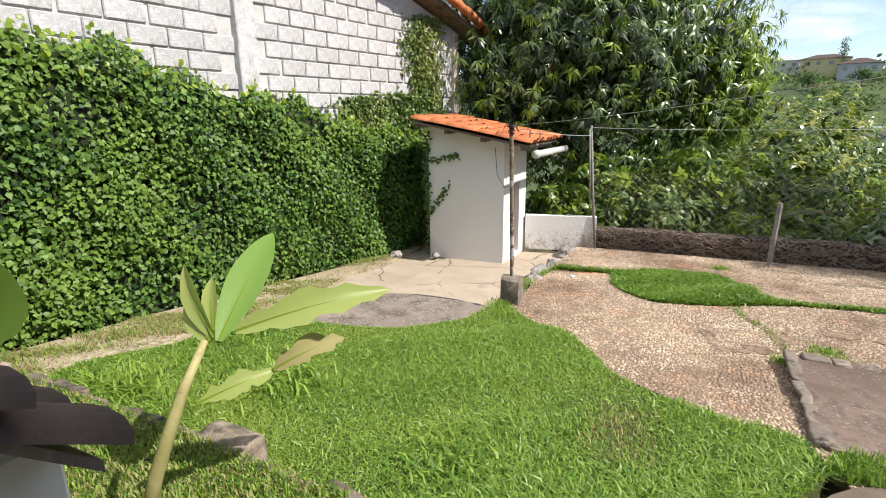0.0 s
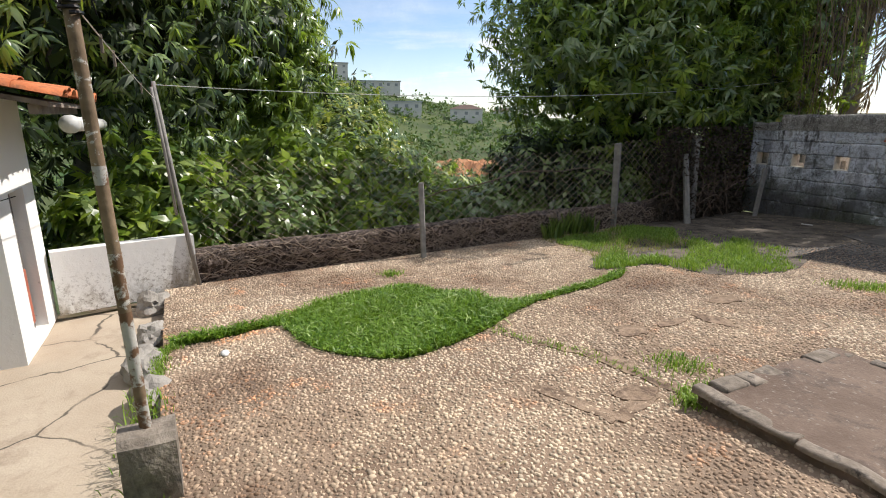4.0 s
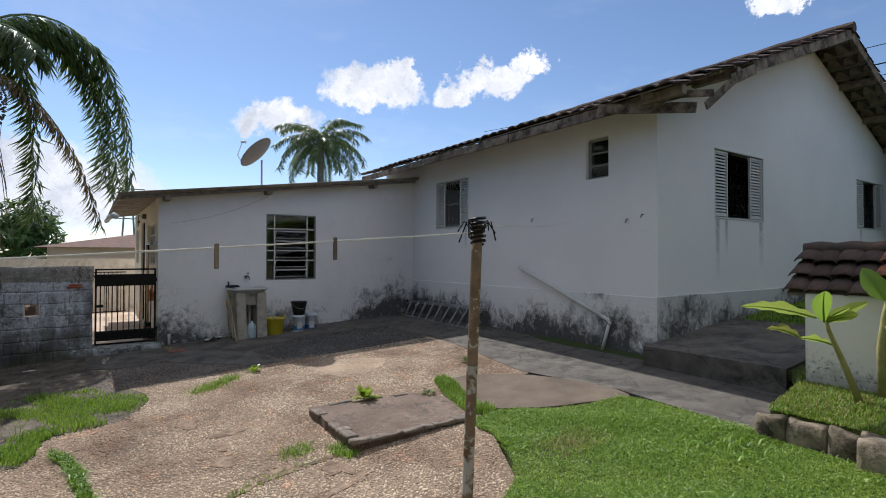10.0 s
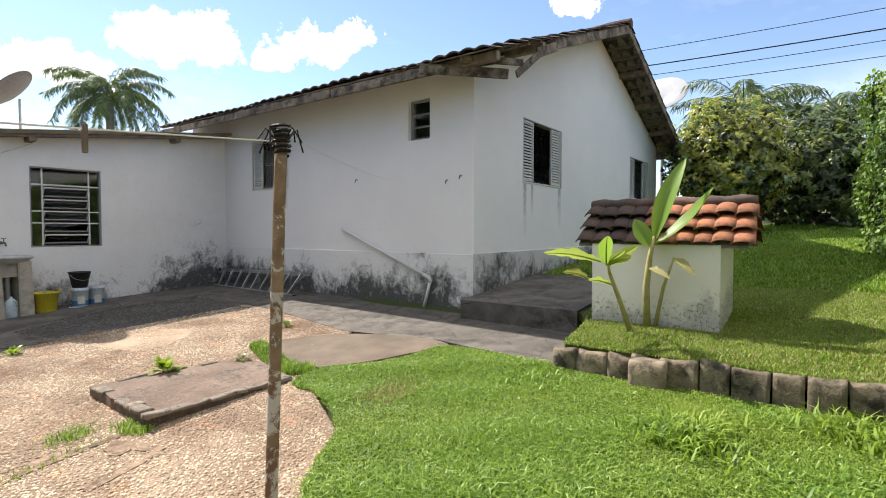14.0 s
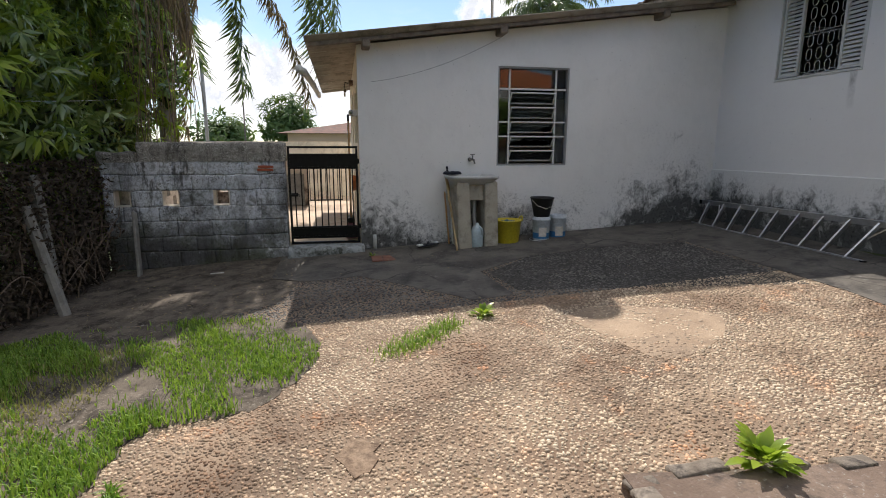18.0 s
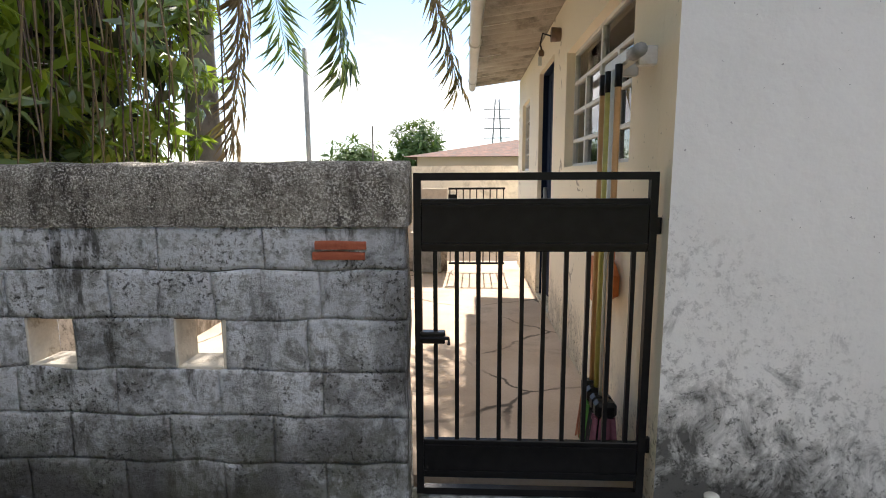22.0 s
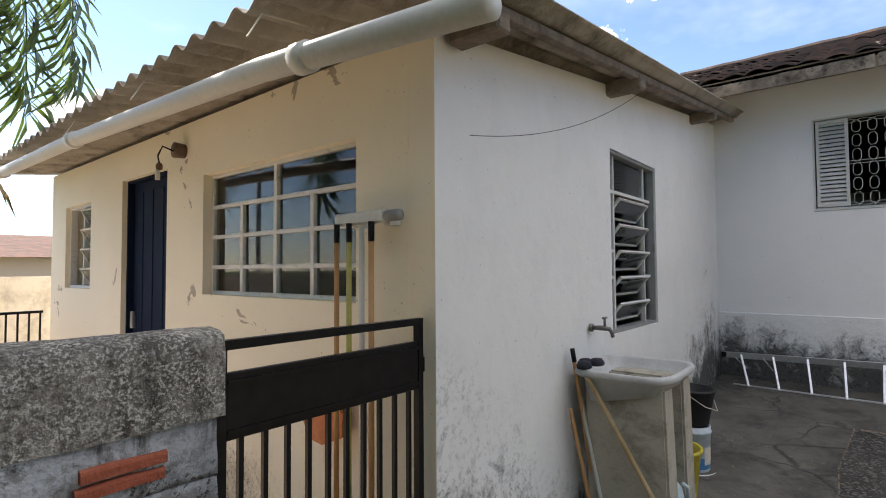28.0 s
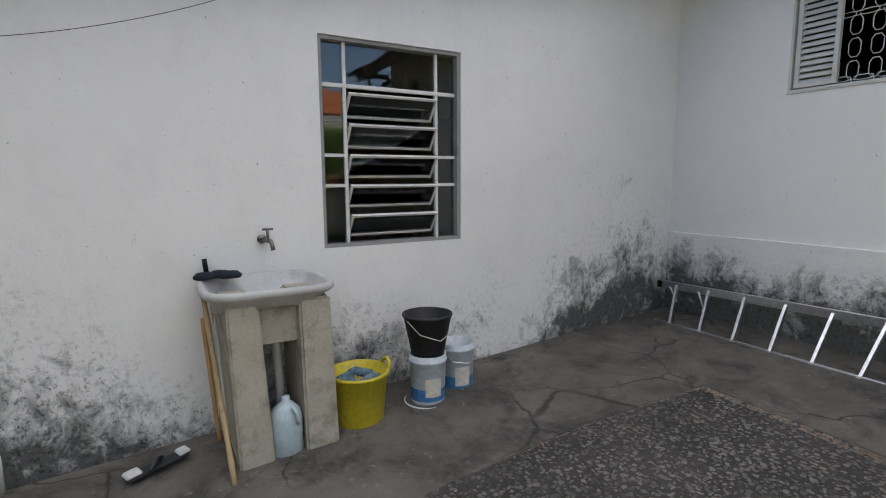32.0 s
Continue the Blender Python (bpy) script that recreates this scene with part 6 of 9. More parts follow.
BAMBOO = surface("bamboo", (0.42, 0.29, 0.14), (0.55, 0.42, 0.24), 9, 60, 0.6, 0.2, stain=(0.22, 0.14, 0.08), stain_at=(0.55, 0.75), stain_scale=9)
for a, b, r, mt, lb in (((-0.30, 8.96, 0.0), (-0.39, 9.075, 1.03), 0.012, ORANGE_W, "brown broomstick with a black tip leaning on the wall"), ((-0.38, 8.95, 0.0), (-0.42, 9.08, 0.70), 0.012, ORANGE_W, "varnished stick leaning on the wall"),
                    ((-0.34, 8.90, 0.0), (-0.36, 9.05, 0.78), 0.011, PVC, "pale stick leaning on the wall"), ((-0.37, 8.47, -0.01), (-0.42, 8.98, 0.90), 0.013, BAMBOO, "knotty bamboo cane leaning on the sink")):
    d = Vector(b) - Vector(a)
    bm = bmesh.new()
    n = 9
    tube(bm, [Vector(a) + d * i / n for i in range(n + 1)], [r * (1.0 + (0.18 if (i % 2 and mt is BAMBOO) else 0.0)) for i in range(n + 1)], 8)
    st = thing("stick", a, lb, "stick", "sticks by the sink")
    part("shaft", bm, mt, st, smooth=True)
    if "tip" in lb:
        bm = bmesh.new()
        tube(bm, [Vector(b) - d * 0.07, Vector(b) + d * 0.005], r * 1.15, 8)
        part("tip", bm, BLACK, st, smooth=True)
sd = thing("sandal", (-0.7, 8.82, 0.0), "worn black sandal with white toe and heel", "sandal")
bm = bmesh.new()
beam(bm, (-0.83, 8.765, 0.02), (-0.55, 8.87, 0.045), 0.075, 0.02, 0.008)
part("sole", bm, plain("black_foam", (0.02, 0.02, 0.025), 0.8), sd)
bm = bmesh.new()
beam(bm, (-0.835, 8.763, 0.036), (-0.765, 8.79, 0.043), 0.07, 0.022, 0.008)
part("toe", bm, plain("white_foam", (0.6, 0.6, 0.6), 0.8), sd)
bm = bmesh.new()
beam(bm, (-0.60, 8.85, 0.055), (-0.545, 8.872, 0.06), 0.07, 0.022, 0.008)
part("heel", bm, plain("white_foam_heel", (0.6, 0.6, 0.6), 0.8), sd)
bm = bmesh.new()
tube(bm, [(-0.72, 8.76, 0.04), (-0.69, 8.80, 0.075), (-0.67, 8.86, 0.05)], 0.012, 6)
part("strap", bm, plain("black_strap", (0.015, 0.015, 0.02), 0.6), sd)
bm = bmesh.new()
tube(bm, [(-1.36, 9.05, -0.05), (-1.36, 9.045, 0.09), (-1.365, 9.045, 0.15)], [0.022, 0.022, 0.026], 12)
single("pipe_stub", bm, PVC, "short white plastic pipe stub at the wall's foot", "pipe", smooth=True)
bm = bmesh.new()
for x0, x1 in ((-1.44, -1.31), (-1.305, -1.16)):
    for y0, y1 in ((8.30, 8.45), (8.455, 8.60)):
        box(bm, x0, x1, y0, y1, -0.062, -0.038, 0.004)
tagged(link_mesh("floor_hatch", bm, surface("red_tile", (0.20, 0.09, 0.06), (0.28, 0.13, 0.09), 8, 60, 0.85, 0.4, stain=(0.10, 0.07, 0.06))), "four dull red tiles over a drain in the concrete", "drain")

# ladder lying on its side against the plinth
lad = thing("ladder", (3.4, 7.6, 0.15), "aluminium ladder lying on its side along the wall", "ladder")
A0, A1, B0, B1 = Vector((3.43, 9.02, 0.505)), Vector((3.43, 6.2, 0.55)), Vector((3.21, 8.90, 0.20)), Vector((3.21, 6.35, 0.17))
for a, b in ((A0, A1), (B0, B1)):
    bm = bmesh.new()
    beam(bm, a, b, 0.03, 0.065, 0.003)
    part("rail", bm, ALU, lad)
for k in range(9):
    s = 0.06 + k * 0.108
    bm = bmesh.new()
    beam(bm, A0.lerp(A1, s), B0.lerp(B1, s), 0.05, 0.022, 0.002, up=(0, 1, 0.2))
    part("rung", bm, ALU, lad)
for s, e in ((0.07, 0.0), (0.16, 0.10), (0.93, 1.0)):
    bm = bmesh.new()
    beam(bm, A0.lerp(A1, s).lerp(B0.lerp(B1, s), 0.4), A0.lerp(A1, e + (0.03 if e < 0.5 else -0.03)), 0.012, 0.012)
    part("brace", bm, ALU, lad)
for p in (A0, B1):
    bm = bmesh.new()
    lathe(bm, [(0.0, -0.03), (0.03, -0.03), (0.032, 0.03), (0.0, 0.03)], p, 8)
    part("foot", bm, BLACK, lad)
# drain pipe on the house wall
dp = thing("drain_pipe", (3.57, 4.5, 0.1), "white plastic drain pipe slanting down the house wall", "pipe")
bm = bmesh.new()
tube(bm, [(3.60, 5.55, 1.345), (3.55, 5.45, 1.31), (3.545, 3.72, 0.64)], 0.024, 10)
part("slope", bm, PVC, dp, smooth=True)
bm = bmesh.new()
tube(bm, [(3.545, 3.76, 0.655), (3.545, 3.66, 0.62), (3.54, 3.63, 0.55)], 0.029, 10)
part("elbow", bm, PVC, dp, smooth=True)
bm = bmesh.new()
tube(bm, [(3.54, 3.63, 0.59), (3.53, 3.76, 0.12)], 0.024, 10)
part("outlet", bm, PVC, dp, smooth=True)
for p in ((HX - 0.004, 3.38, 2.03), (HX - 0.004, 3.14, 2.08), (HX - 0.004, 5.21, 2.14)):
    bm = bmesh.new()
    tube(bm, [(p[0] + 0.01, p[1], p[2]), (p[0] - 0.03, p[1], p[2]), (p[0] - 0.04, p[1] + 0.01, p[2] - 0.05)], 0.008, 6)
    tagged(link_mesh("wall_hook", bm, BLACK), "rusty hook in the house wall", "hook", "hooks in the house wall")

# satellite dish
dish = thing("satellite_dish", (0.25, 9.45, 2.85), "grey perforated satellite dish on a mast on the annex roof", "satellite dish")
DM = surface("dish_mesh", (0.24, 0.23, 0.22), (0.32, 0.31, 0.30), 30, 120, 0.6, 0.2, stain=(0.14, 0.12, 0.10), stain_at=(0.6, 0.75))
bm = bmesh.new()
tube(bm, [(0.30, 9.45, annex_roof(0.3) + 0.03), (0.30, 9.45, 3.42)], 0.018, 8)
part("mast", bm, WIRE, dish, smooth=True)
fc = Vector((-0.58, 0.42, 0.70)).normalized()
sx = fc.cross(Vector((0, 0, 1))).normalized()
sy = sx.cross(fc)
C = Vector((0.24, 9.44, 3.52))
bm = bmesh.new()
rings = []
for side in (0, 1):
    for j in range(6):
        r = 0.38 * (j + 0.02) / 5.02
        rings.append([bm.verts.new(C + sx * r * math.cos(k * math.tau / 28) * 0.94 + sy * r * math.sin(k * math.tau / 28) + fc * (r * r * 0.55 + side * 0.006)) for k in range(28)])
for j in list(range(5)) + list(range(6, 11)):
    for k in range(28):
        q = (rings[j][k], rings[j][(k + 1) % 28], rings[j + 1][(k + 1) % 28], rings[j + 1][k])
        bm.faces.new(q if j > 5 else tuple(reversed(q)))
for k in range(28):
    bm.faces.new((rings[5][k], rings[5][(k + 1) % 28], rings[11][(k + 1) % 28], rings[11][k]))
part("reflector", bm, DM, dish, smooth=True)
bm = bmesh.new()
tube(bm, [C - sy * 0.36 + fc * 0.07, C - sy * 0.30 + fc * 0.30, C + fc * 0.42 - sy * 0.05], 0.008, 6)
part("arm", bm, WIRE, dish)
bm = bmesh.new()
tube(bm, [C + fc * 0.44 - sy * 0.06, C + fc * 0.36], 0.025, 8)
part("receiver", bm, PVC, dish, smooth=True)


# ---- shed ----
shed = thing("shed", (-4.0, -0.9, -0.42), "small whitewashed shed with an orange tile roof and a doorway", "shed")


def shed_top(y):
    return 1.36 - 0.19 * (y + 0.30)


bm = bmesh.new()
wall(bm, "y", -3.52, -0.12, (-1.52, -0.32), -0.46, lambda u: shed_top(u), [])
part("wall_east", bm, SHED, shed)
bm = bmesh.new()
wall(bm, "x", -0.32, -0.12, (-4.62, -3.64), -0.46, shed_top(-0.32), [(-4.28, -3.86, -0.40, 0.72)])
part("wall_north", bm, SHED, shed)
bm = bmesh.new()
wall(bm, "y", -4.62, 0.12, (-1.52, -0.44), -0.46, lambda u: shed_top(u), [])
wall(bm, "x", -1.52, 0.12, (-4.5, -3.64), -0.46, shed_top(-1.52), [])
part("wall_back", bm, SHED, shed)
bm = bmesh.new()
box(bm, -4.26, -3.88, -0.42, -0.40, -0.40, 0.70, 0.004)
dr = part("door", bm, surface("dark_door", (0.10, 0.09, 0.08), (0.18, 0.16, 0.15), 4, 50, 0.8, 0.2), shed, "dark plank door")
bm = bmesh.new()
box(bm, -4.22, -4.0, -0.398, -0.385, -0.34, 0.10, 0.004)
part("lower_panel", bm, surface("red_panel", (0.35, 0.10, 0.06), (0.45, 0.15, 0.09), 8, 50, 0.8, 0.2), dr, "rust-red lower panel")


def tiles_part(parent, mat, rows, cols, place, size, bow=0.62):
    """Single barrel tiles sharing one mesh; place(i, j) gives each pose."""
    bm = bmesh.new()
    w, l = size
    n = 6
    rings = []
    for y, s, lift in ((-l / 2, 1.08, 0.016), (l / 2, 0.92, 0.0)):
        for rad in (w / 2, w / 2 - 0.014):
            rings.append([bm.verts.new((s * rad * math.cos(math.pi * k / n), y, bow * s * rad * math.sin(math.pi * k / n) + lift)) for k in range(n + 1)])
    for k in range(n):
        bm.faces.new((rings[0][k + 1], rings[0][k], rings[2][k], rings[2][k + 1]))
        bm.faces.new((rings[1][k], rings[1][k + 1], rings[3][k + 1], rings[3][k]))
        bm.faces.new((rings[0][k], rings[0][k + 1], rings[1][k + 1], rings[1][k]))
        bm.faces.new((rings[2][k + 1], rings[2][k], rings[3][k], rings[3][k + 1]))
    me = bpy.data.meshes.new("roof_tile")
    bm.to_mesh(me)
    bm.free()
    me.materials.append(mat)
    me.polygons.foreach_set("use_smooth", [True] * len(me.polygons))
    off = Matrix.Translation(-world_of(parent))
    for i in range(rows):
        for j in range(cols):
            ob = new("roof_tile", me)
            ob.parent = parent
            ob.matrix_basis = off @ place(i, j)
    return me


rnd = random.Random(11)
srf = thing("shed_roof", (-4.0, -0.8, 1.5), "sloping roof of orange clay tiles on a rough timber frame", "roof")
SL = math.atan(0.19)


def shed_tile(i, j):
    x = -3.24 - j * 0.155
    y = 0.02 - i * 0.25
    return Matrix.Translation((x, y + rnd.uniform(-0.02, 0.02), shed_top(y) + 0.085 + 0.012 * (j % 2) + rnd.uniform(-0.006, 0.006))) @ Matrix.Rotation(math.pi, 4, "Z") @ Matrix.Rotation(SL + rnd.uniform(0.0, 0.05), 4, "X") @ Matrix.Rotation(rnd.uniform(-0.05, 0.05), 4, "Z")


tiles_part(srf, ORANGE_TILE, 7, 11, shed_tile, (0.19, 0.33), bow=0.48)
bm = bmesh.new()
vs = [bm.verts.new(p) for p in ((-3.20, 0.10, shed_top(0.10) + 0.05), (-4.85, 0.10, shed_top(0.10) + 0.05), (-4.85, -1.62, shed_top(-1.62) + 0.05), (-3.20, -1.62, shed_top(-1.62) + 0.05))]
lo = [bm.verts.new(v.co - Vector((0, 0, 0.03))) for v in vs]
bm.faces.new(vs)
bm.faces.new(list(reversed(lo)))
for k in range(4):
    bm.faces.new((vs[k - 1], lo[k - 1], lo[k], vs[k]))
bmesh.ops.recalc_face_normals(bm, faces=bm.faces)
part("decking", bm, TIMBER, srf)
for y in (0.02, -0.55, -1.10, -1.56):
    bm = bmesh.new()
    beam(bm, (-3.23, y, shed_top(y) - 0.01), (-4.8, y, shed_top(y) - 0.01), 0.05, 0.06, 0.004)
    part("rafter", bm, TIMBER, srf)
sg = thing("shed_gutter", (-4.3, 0.14, 1.2), "white plastic pipe used as the shed's gutter", "gutter")
bm = bmesh.new()
tube(bm, [(-3.42, 0.16, 1.20), (-5.25, 0.16, 1.17)], 0.05, 12)
part("pipe", bm, PVC, sg, smooth=True)
bm = bmesh.new()
tube(bm, [(-3.40, 0.16, 1.20), (-3.50, 0.16, 1.20)], 0.058, 12)
part("cap", bm, PVC, sg, smooth=True)
bm = bmesh.new()
tube(bm, [(-3.5, -0.45, 1.28), (-3.5, -0.42, 0.9), (-3.48, -0.30, 0.72), (-3.5, -0.2, 0.75)], 0.004, 5)
part("wire", bm, BLACK, sg)

# ---- low rubble wall with a chain-link fence ----
RUBBLE = surface("rubble", (0.06, 0.045, 0.036), (0.15, 0.11, 0.085), 9, 60, 0.97, 1.0, stain=(0.04, 0.03, 0.026), stain_at=(0.45, 0.6), stain_scale=11, depth=0.03, speck=(0.40, 0.32, 0.27), speck_scale=26, speck_at=(0.5, 0.58))


def fence_x(y):
    return -4.72 + 0.02 * (y - 3)


lw = thing("low_wall", (-4.8, 4.5, -0.4), "low dark rubble wall overgrown with dry creepers", "wall", kind="structure")
bm = bmesh.new()
grid = []
prof = [(0.0, 0.0), (-0.02, 0.12), (0.0, 0.25), (-0.02, 0.36), (-0.06, 0.385), (-0.16, 0.385), (-0.18, 0.3), (-0.18, 0.0)]
N = 180
for i in range(N + 1):
    y = 0.75 + 8.4 * i / N
    x = fence_x(y) + 0.0
    z = ground_z(x, y) - 0.06
    grid.append([bm.verts.new((x + a + 0.03 * noise.noise((y * 7, h * 14, 0.5)) * (h > 0.01), y, z + h + 0.03 * noise.noise((y * 5, a * 20, 3.3)) * (h > 0.2))) for a, h in prof])
for a, b in zip(grid, grid[1:]):
    for k in range(len(prof) - 1):
        bm.faces.new((a[k], b[k], b[k + 1], a[k + 1]))
bmesh.ops.recalc_face_normals(bm, faces=bm.faces)
part("rubble", bm, RUBBLE, lw, smooth=False)
rnd = random.Random(5)
bm = bmesh.new()
for k in range(520):
    y = rnd.uniform(0.9, 7.0)
    z = ground_z(-4.7, y) + rnd.uniform(-0.02, 0.33)
    pts = []
    a = rnd.uniform(-0.5, 0.5)
    for s in range(5):
        pts.append((fence_x(y) + rnd.uniform(0.0, 0.035) + 0.005, y, z))
        y += rnd.uniform(0.03, 0.09) * (1 if a > 0 else -1)
        z = max(ground_z(-4.7, y) - 0.01, z + rnd.uniform(-0.07, 0.06))
    tube(bm, pts, [0.006, 0.006, 0.005, 0.004, 0.003], 4)
part("creeper", bm, surface("pale_creeper", (0.17, 0.125, 0.09), (0.40, 0.32, 0.25), 14, 60, 0.95, 0.3), lw, "tangle of dry brown creeper stems")
bm = bmesh.new()
wall(bm, "x", 0.0, 0.12, (0.0, 1.12), 0.0, 0.56, [])
bmesh.ops.transform(bm, matrix=Matrix.Translation((-4.52, -0.28, -0.42)) @ Matrix.Rotation(radians(101), 4, "Z"), verts=bm.verts)
single("wall_white_low", bm, SHED, "low whitewashed wall between shed and fence", "wall", kind="structure")

DRYLEAF = surface("withered_leaf", (0.03, 0.024, 0.018), (0.09, 0.065, 0.045), 9, 60, 0.9, 0.0)
fence = thing("chain_link_fence", (-4.8, 4.0, 0.0), "sagging rusty chain-link fence on wooden posts", "fence")


def fence_top(y):
    return 0.84 + 0.14 * smooth(y, 4.5, 8.0) + 0.03 * math.sin(y * 2.1)


bm = bmesh.new()
UNIT = 0.062
for i in range(int(8.1 / UNIT)):
    pts = []
    for j in range(19):
        y = 0.9 + (i + (j + i) % 2) * UNIT
        z0 = ground_z(-4.8, y) + 0.28
        z = z0 + (fence_top(y) - z0) * j / 18
        pts.append((fence_x(y) - 0.08 + 0.03 * noise.noise((y * 0.9, z * 1.5, 0)) + (0.003 if i % 2 else -0.003), y + 0.02 * noise.noise((y, z * 2, 4.0)), z))
    tube(bm, pts, 0.003, 3, False)
part("wire_mesh", bm, RUSTY, fence, "rusty diamond wire mesh")
bm = bmesh.new()
tube(bm, [(fence_x(3.2 + k * 0.35) - 0.05, 3.2 + k * 0.35, 0.30 + 0.30 * math.sin(k / 9 * 2.4) + 0.03 * math.sin(k * 1.9)) for k in range(10)], 0.008, 5)
part("vine", bm, BRANCH, fence, "dry vine wound through the mesh")
for (x, y, z0), (tx, ty, tz), r in (((-4.50, 3.17, -0.32), (-4.68, 3.22, 0.53), 0.035), ((-4.68, 6.3, -0.36), (-4.62, 6.2, 0.93), 0.05), ((-4.56, 7.85, -0.30), (-4.58, 7.75, 1.02), 0.055)):
    bm = bmesh.new()
    beam(bm, (x, y, z0), (tx, ty, tz), r * 1.7, r * 1.7, 0.012)
    part("post", bm, GREYWOOD, fence, "weathered grey wooden post")
dry = thing("dry_thicket", (-4.5, 8.0, -0.3), "tangle of dry brown twigs grown over the fence's end", "thicket")
rnd = random.Random(91)
for k in range(70):
    bm = bmesh.new()
    y, x = rnd.uniform(7.2, 9.0), -4.50 + rnd.uniform(-0.16, 0.12)
    z = ground_z(x, y) + rnd.uniform(0.0, 0.5)
    d = Vector((rnd.uniform(-0.15, 0.15), rnd.uniform(-0.6, 0.6), rnd.uniform(0.2, 0.9)))
    pts = [Vector((x, y, z))]
    for s in range(6):
        pts.append(pts[-1] + d * 0.16)
        d = d + Vector((rnd.uniform(-0.15, 0.15), rnd.uniform(-0.3, 0.3), rnd.uniform(-0.35, 0.15)))
    tube(bm, [(min(p.x, -4.36), min(p.y, 9.08), max(p.z, ground_z(p.x, p.y) + 0.01)) for p in pts], [0.010, 0.009, 0.008, 0.007, 0.006, 0.004, 0.003], 4)
    part("twig", bm, BRANCH, dry)
g = np.random.default_rng(5)
n = 5200
p = np.stack([g.normal(-4.58, 0.08, n), g.uniform(7.0, 9.05, n), -0.2 + 1.35 * g.random(n) ** 1.2], 1)
ob = leaves("dead_leaves", p, g.normal(0, 1, (n, 3)), g.normal(0, 1, (n, 3)), 0.07, 0.026, DRYLEAF, 0.1, 0.2, True)
ob.parent, ob.location = dry, -dry.location
tagged(ob, "dark withered leaves", kind="stuff")
lp = thing("leaning_pole", (-4.7, 0.8, -0.4), "thin pale pole leaning by the fence's end", "pole")
bm = bmesh.new()
tube(bm, [(-4.68, 0.83, -0.42), (-4.75, 0.72, 0.6), (-4.80, 0.64, 1.55)], [0.022, 0.02, 0.018], 8)
part("pole", bm, GREYWOOD, lp, smooth=True)
bm = bmesh.new()
tube(bm, [(-4.70, 0.70, 0.35), (-4.72, 0.66, 1.0), (-4.78, 0.62, 1.50)], 0.014, 6)
part("stake", bm, GREYWOOD, lp, smooth=True)
bm = bmesh.new()
beam(bm, (-4.14, 8.78, -0.24), (-4.20, 8.98, 0.52), 0.10, 0.03, 0.006, up=(1, 0, 0))
single("plank", bm, GREYWOOD, "dark weathered plank leaning by the block wall", "plank")
bm = bmesh.new()
tube(bm, [(-4.30, 7.42, -0.26), (-4.55, 7.52, 0.75)], [0.05, 0.045], 8)
single("leaning_post", bm, GREYWOOD, "old grey post leaning beside the grass", "post")

# ---- the clothesline pole ----
pole = thing("clothesline_pole", (-1.36, 0.50, -0.2), "peeling painted steel pole set in a concrete block", "pole")
POLEM = surface("peeling_pole", (0.40, 0.385, 0.35), (0.56, 0.54, 0.49), 5, 50, 0.7, 0.4, stain=(0.16, 0.09, 0.05), stain_at=(0.47, 0.53), stain_scale=11)
POLE_B = surface("rusty_pole", (0.13, 0.085, 0.05), (0.30, 0.215, 0.135), 9, 50, 0.75, 0.4, stain=(0.52, 0.50, 0.45), stain_at=(0.56, 0.60), stain_scale=13)
PB, PT = Vector((-1.378, 0.512, 0.08)), Vector((-1.324, 0.488, 1.63))
bm = bmesh.new()
tube(bm, [PB.lerp(PT, k / 12) for k in range(13)], 0.0205, 14)
part("shaft", bm, POLE_B, pole, smooth=True)
for s0, s1 in ((0.0, 0.10), (0.14, 0.33), (0.36, 0.47), (0.62, 0.66)):
    bm = bmesh.new()
    tube(bm, [PB.lerp(PT, s0 + (s1 - s0) * k / 4) for k in range(5)], 0.0212, 14, False)
    part("paint_sleeve", bm, POLEM, pole, "flaking pale paint", True)
bm = bmesh.new()
tube(bm, [PT + Vector(((0.025 + 0.006 * math.sin(i * 0.9)) * math.cos(i * math.tau / 12), (0.025 + 0.006 * math.sin(i * 0.7)) * math.sin(i * math.tau / 12), -0.075 + 0.0014 * i)) for i in range(73)], 0.006, 5)
for k in range(7):
    a = k * 2.4
    wires = bmesh.new()
    tube(wires, [PT + Vector((0.024 * math.cos(a), 0.024 * math.sin(a), -0.02)), PT + Vector((0.05 * math.cos(a), 0.05 * math.sin(a), 0.012)), PT + Vector((0.075 * math.cos(a + 0.3), 0.075 * math.sin(a + 0.3), -0.02 - 0.008 * k))], 0.003, 5)
    part("wire_end", wires, BLACK, pole)
part("wire_wrap", bm, BLACK, pole, "dark wire wound round the top")
bm = bmesh.new()
rough_bar(bm, -1.47, -1.28, 0.42, 0.61, -0.34, 0.115, 0.03, 0.018, 8)
part("footing", bm, surface("footing", (0.11, 0.09, 0.07), (0.34, 0.29, 0.235), 12, 60, 0.95, 0.8, stain=(0.10, 0.09, 0.08), stain_at=(0.5, 0.66), stain_scale=6), pole, "broken concrete block")


def cable(name, a, b, sag, r, label, mat=None, n=24):
    bm = bmesh.new()
    a, b = Vector(a), Vector(b)
    tube(bm, [a.lerp(b, k / n) - Vector((0, 0, sag * 4 * (k / n) * (1 - k / n))) for k in range(n + 1)], r, 5)
    return single(name, bm, mat or PVC, label, "line")


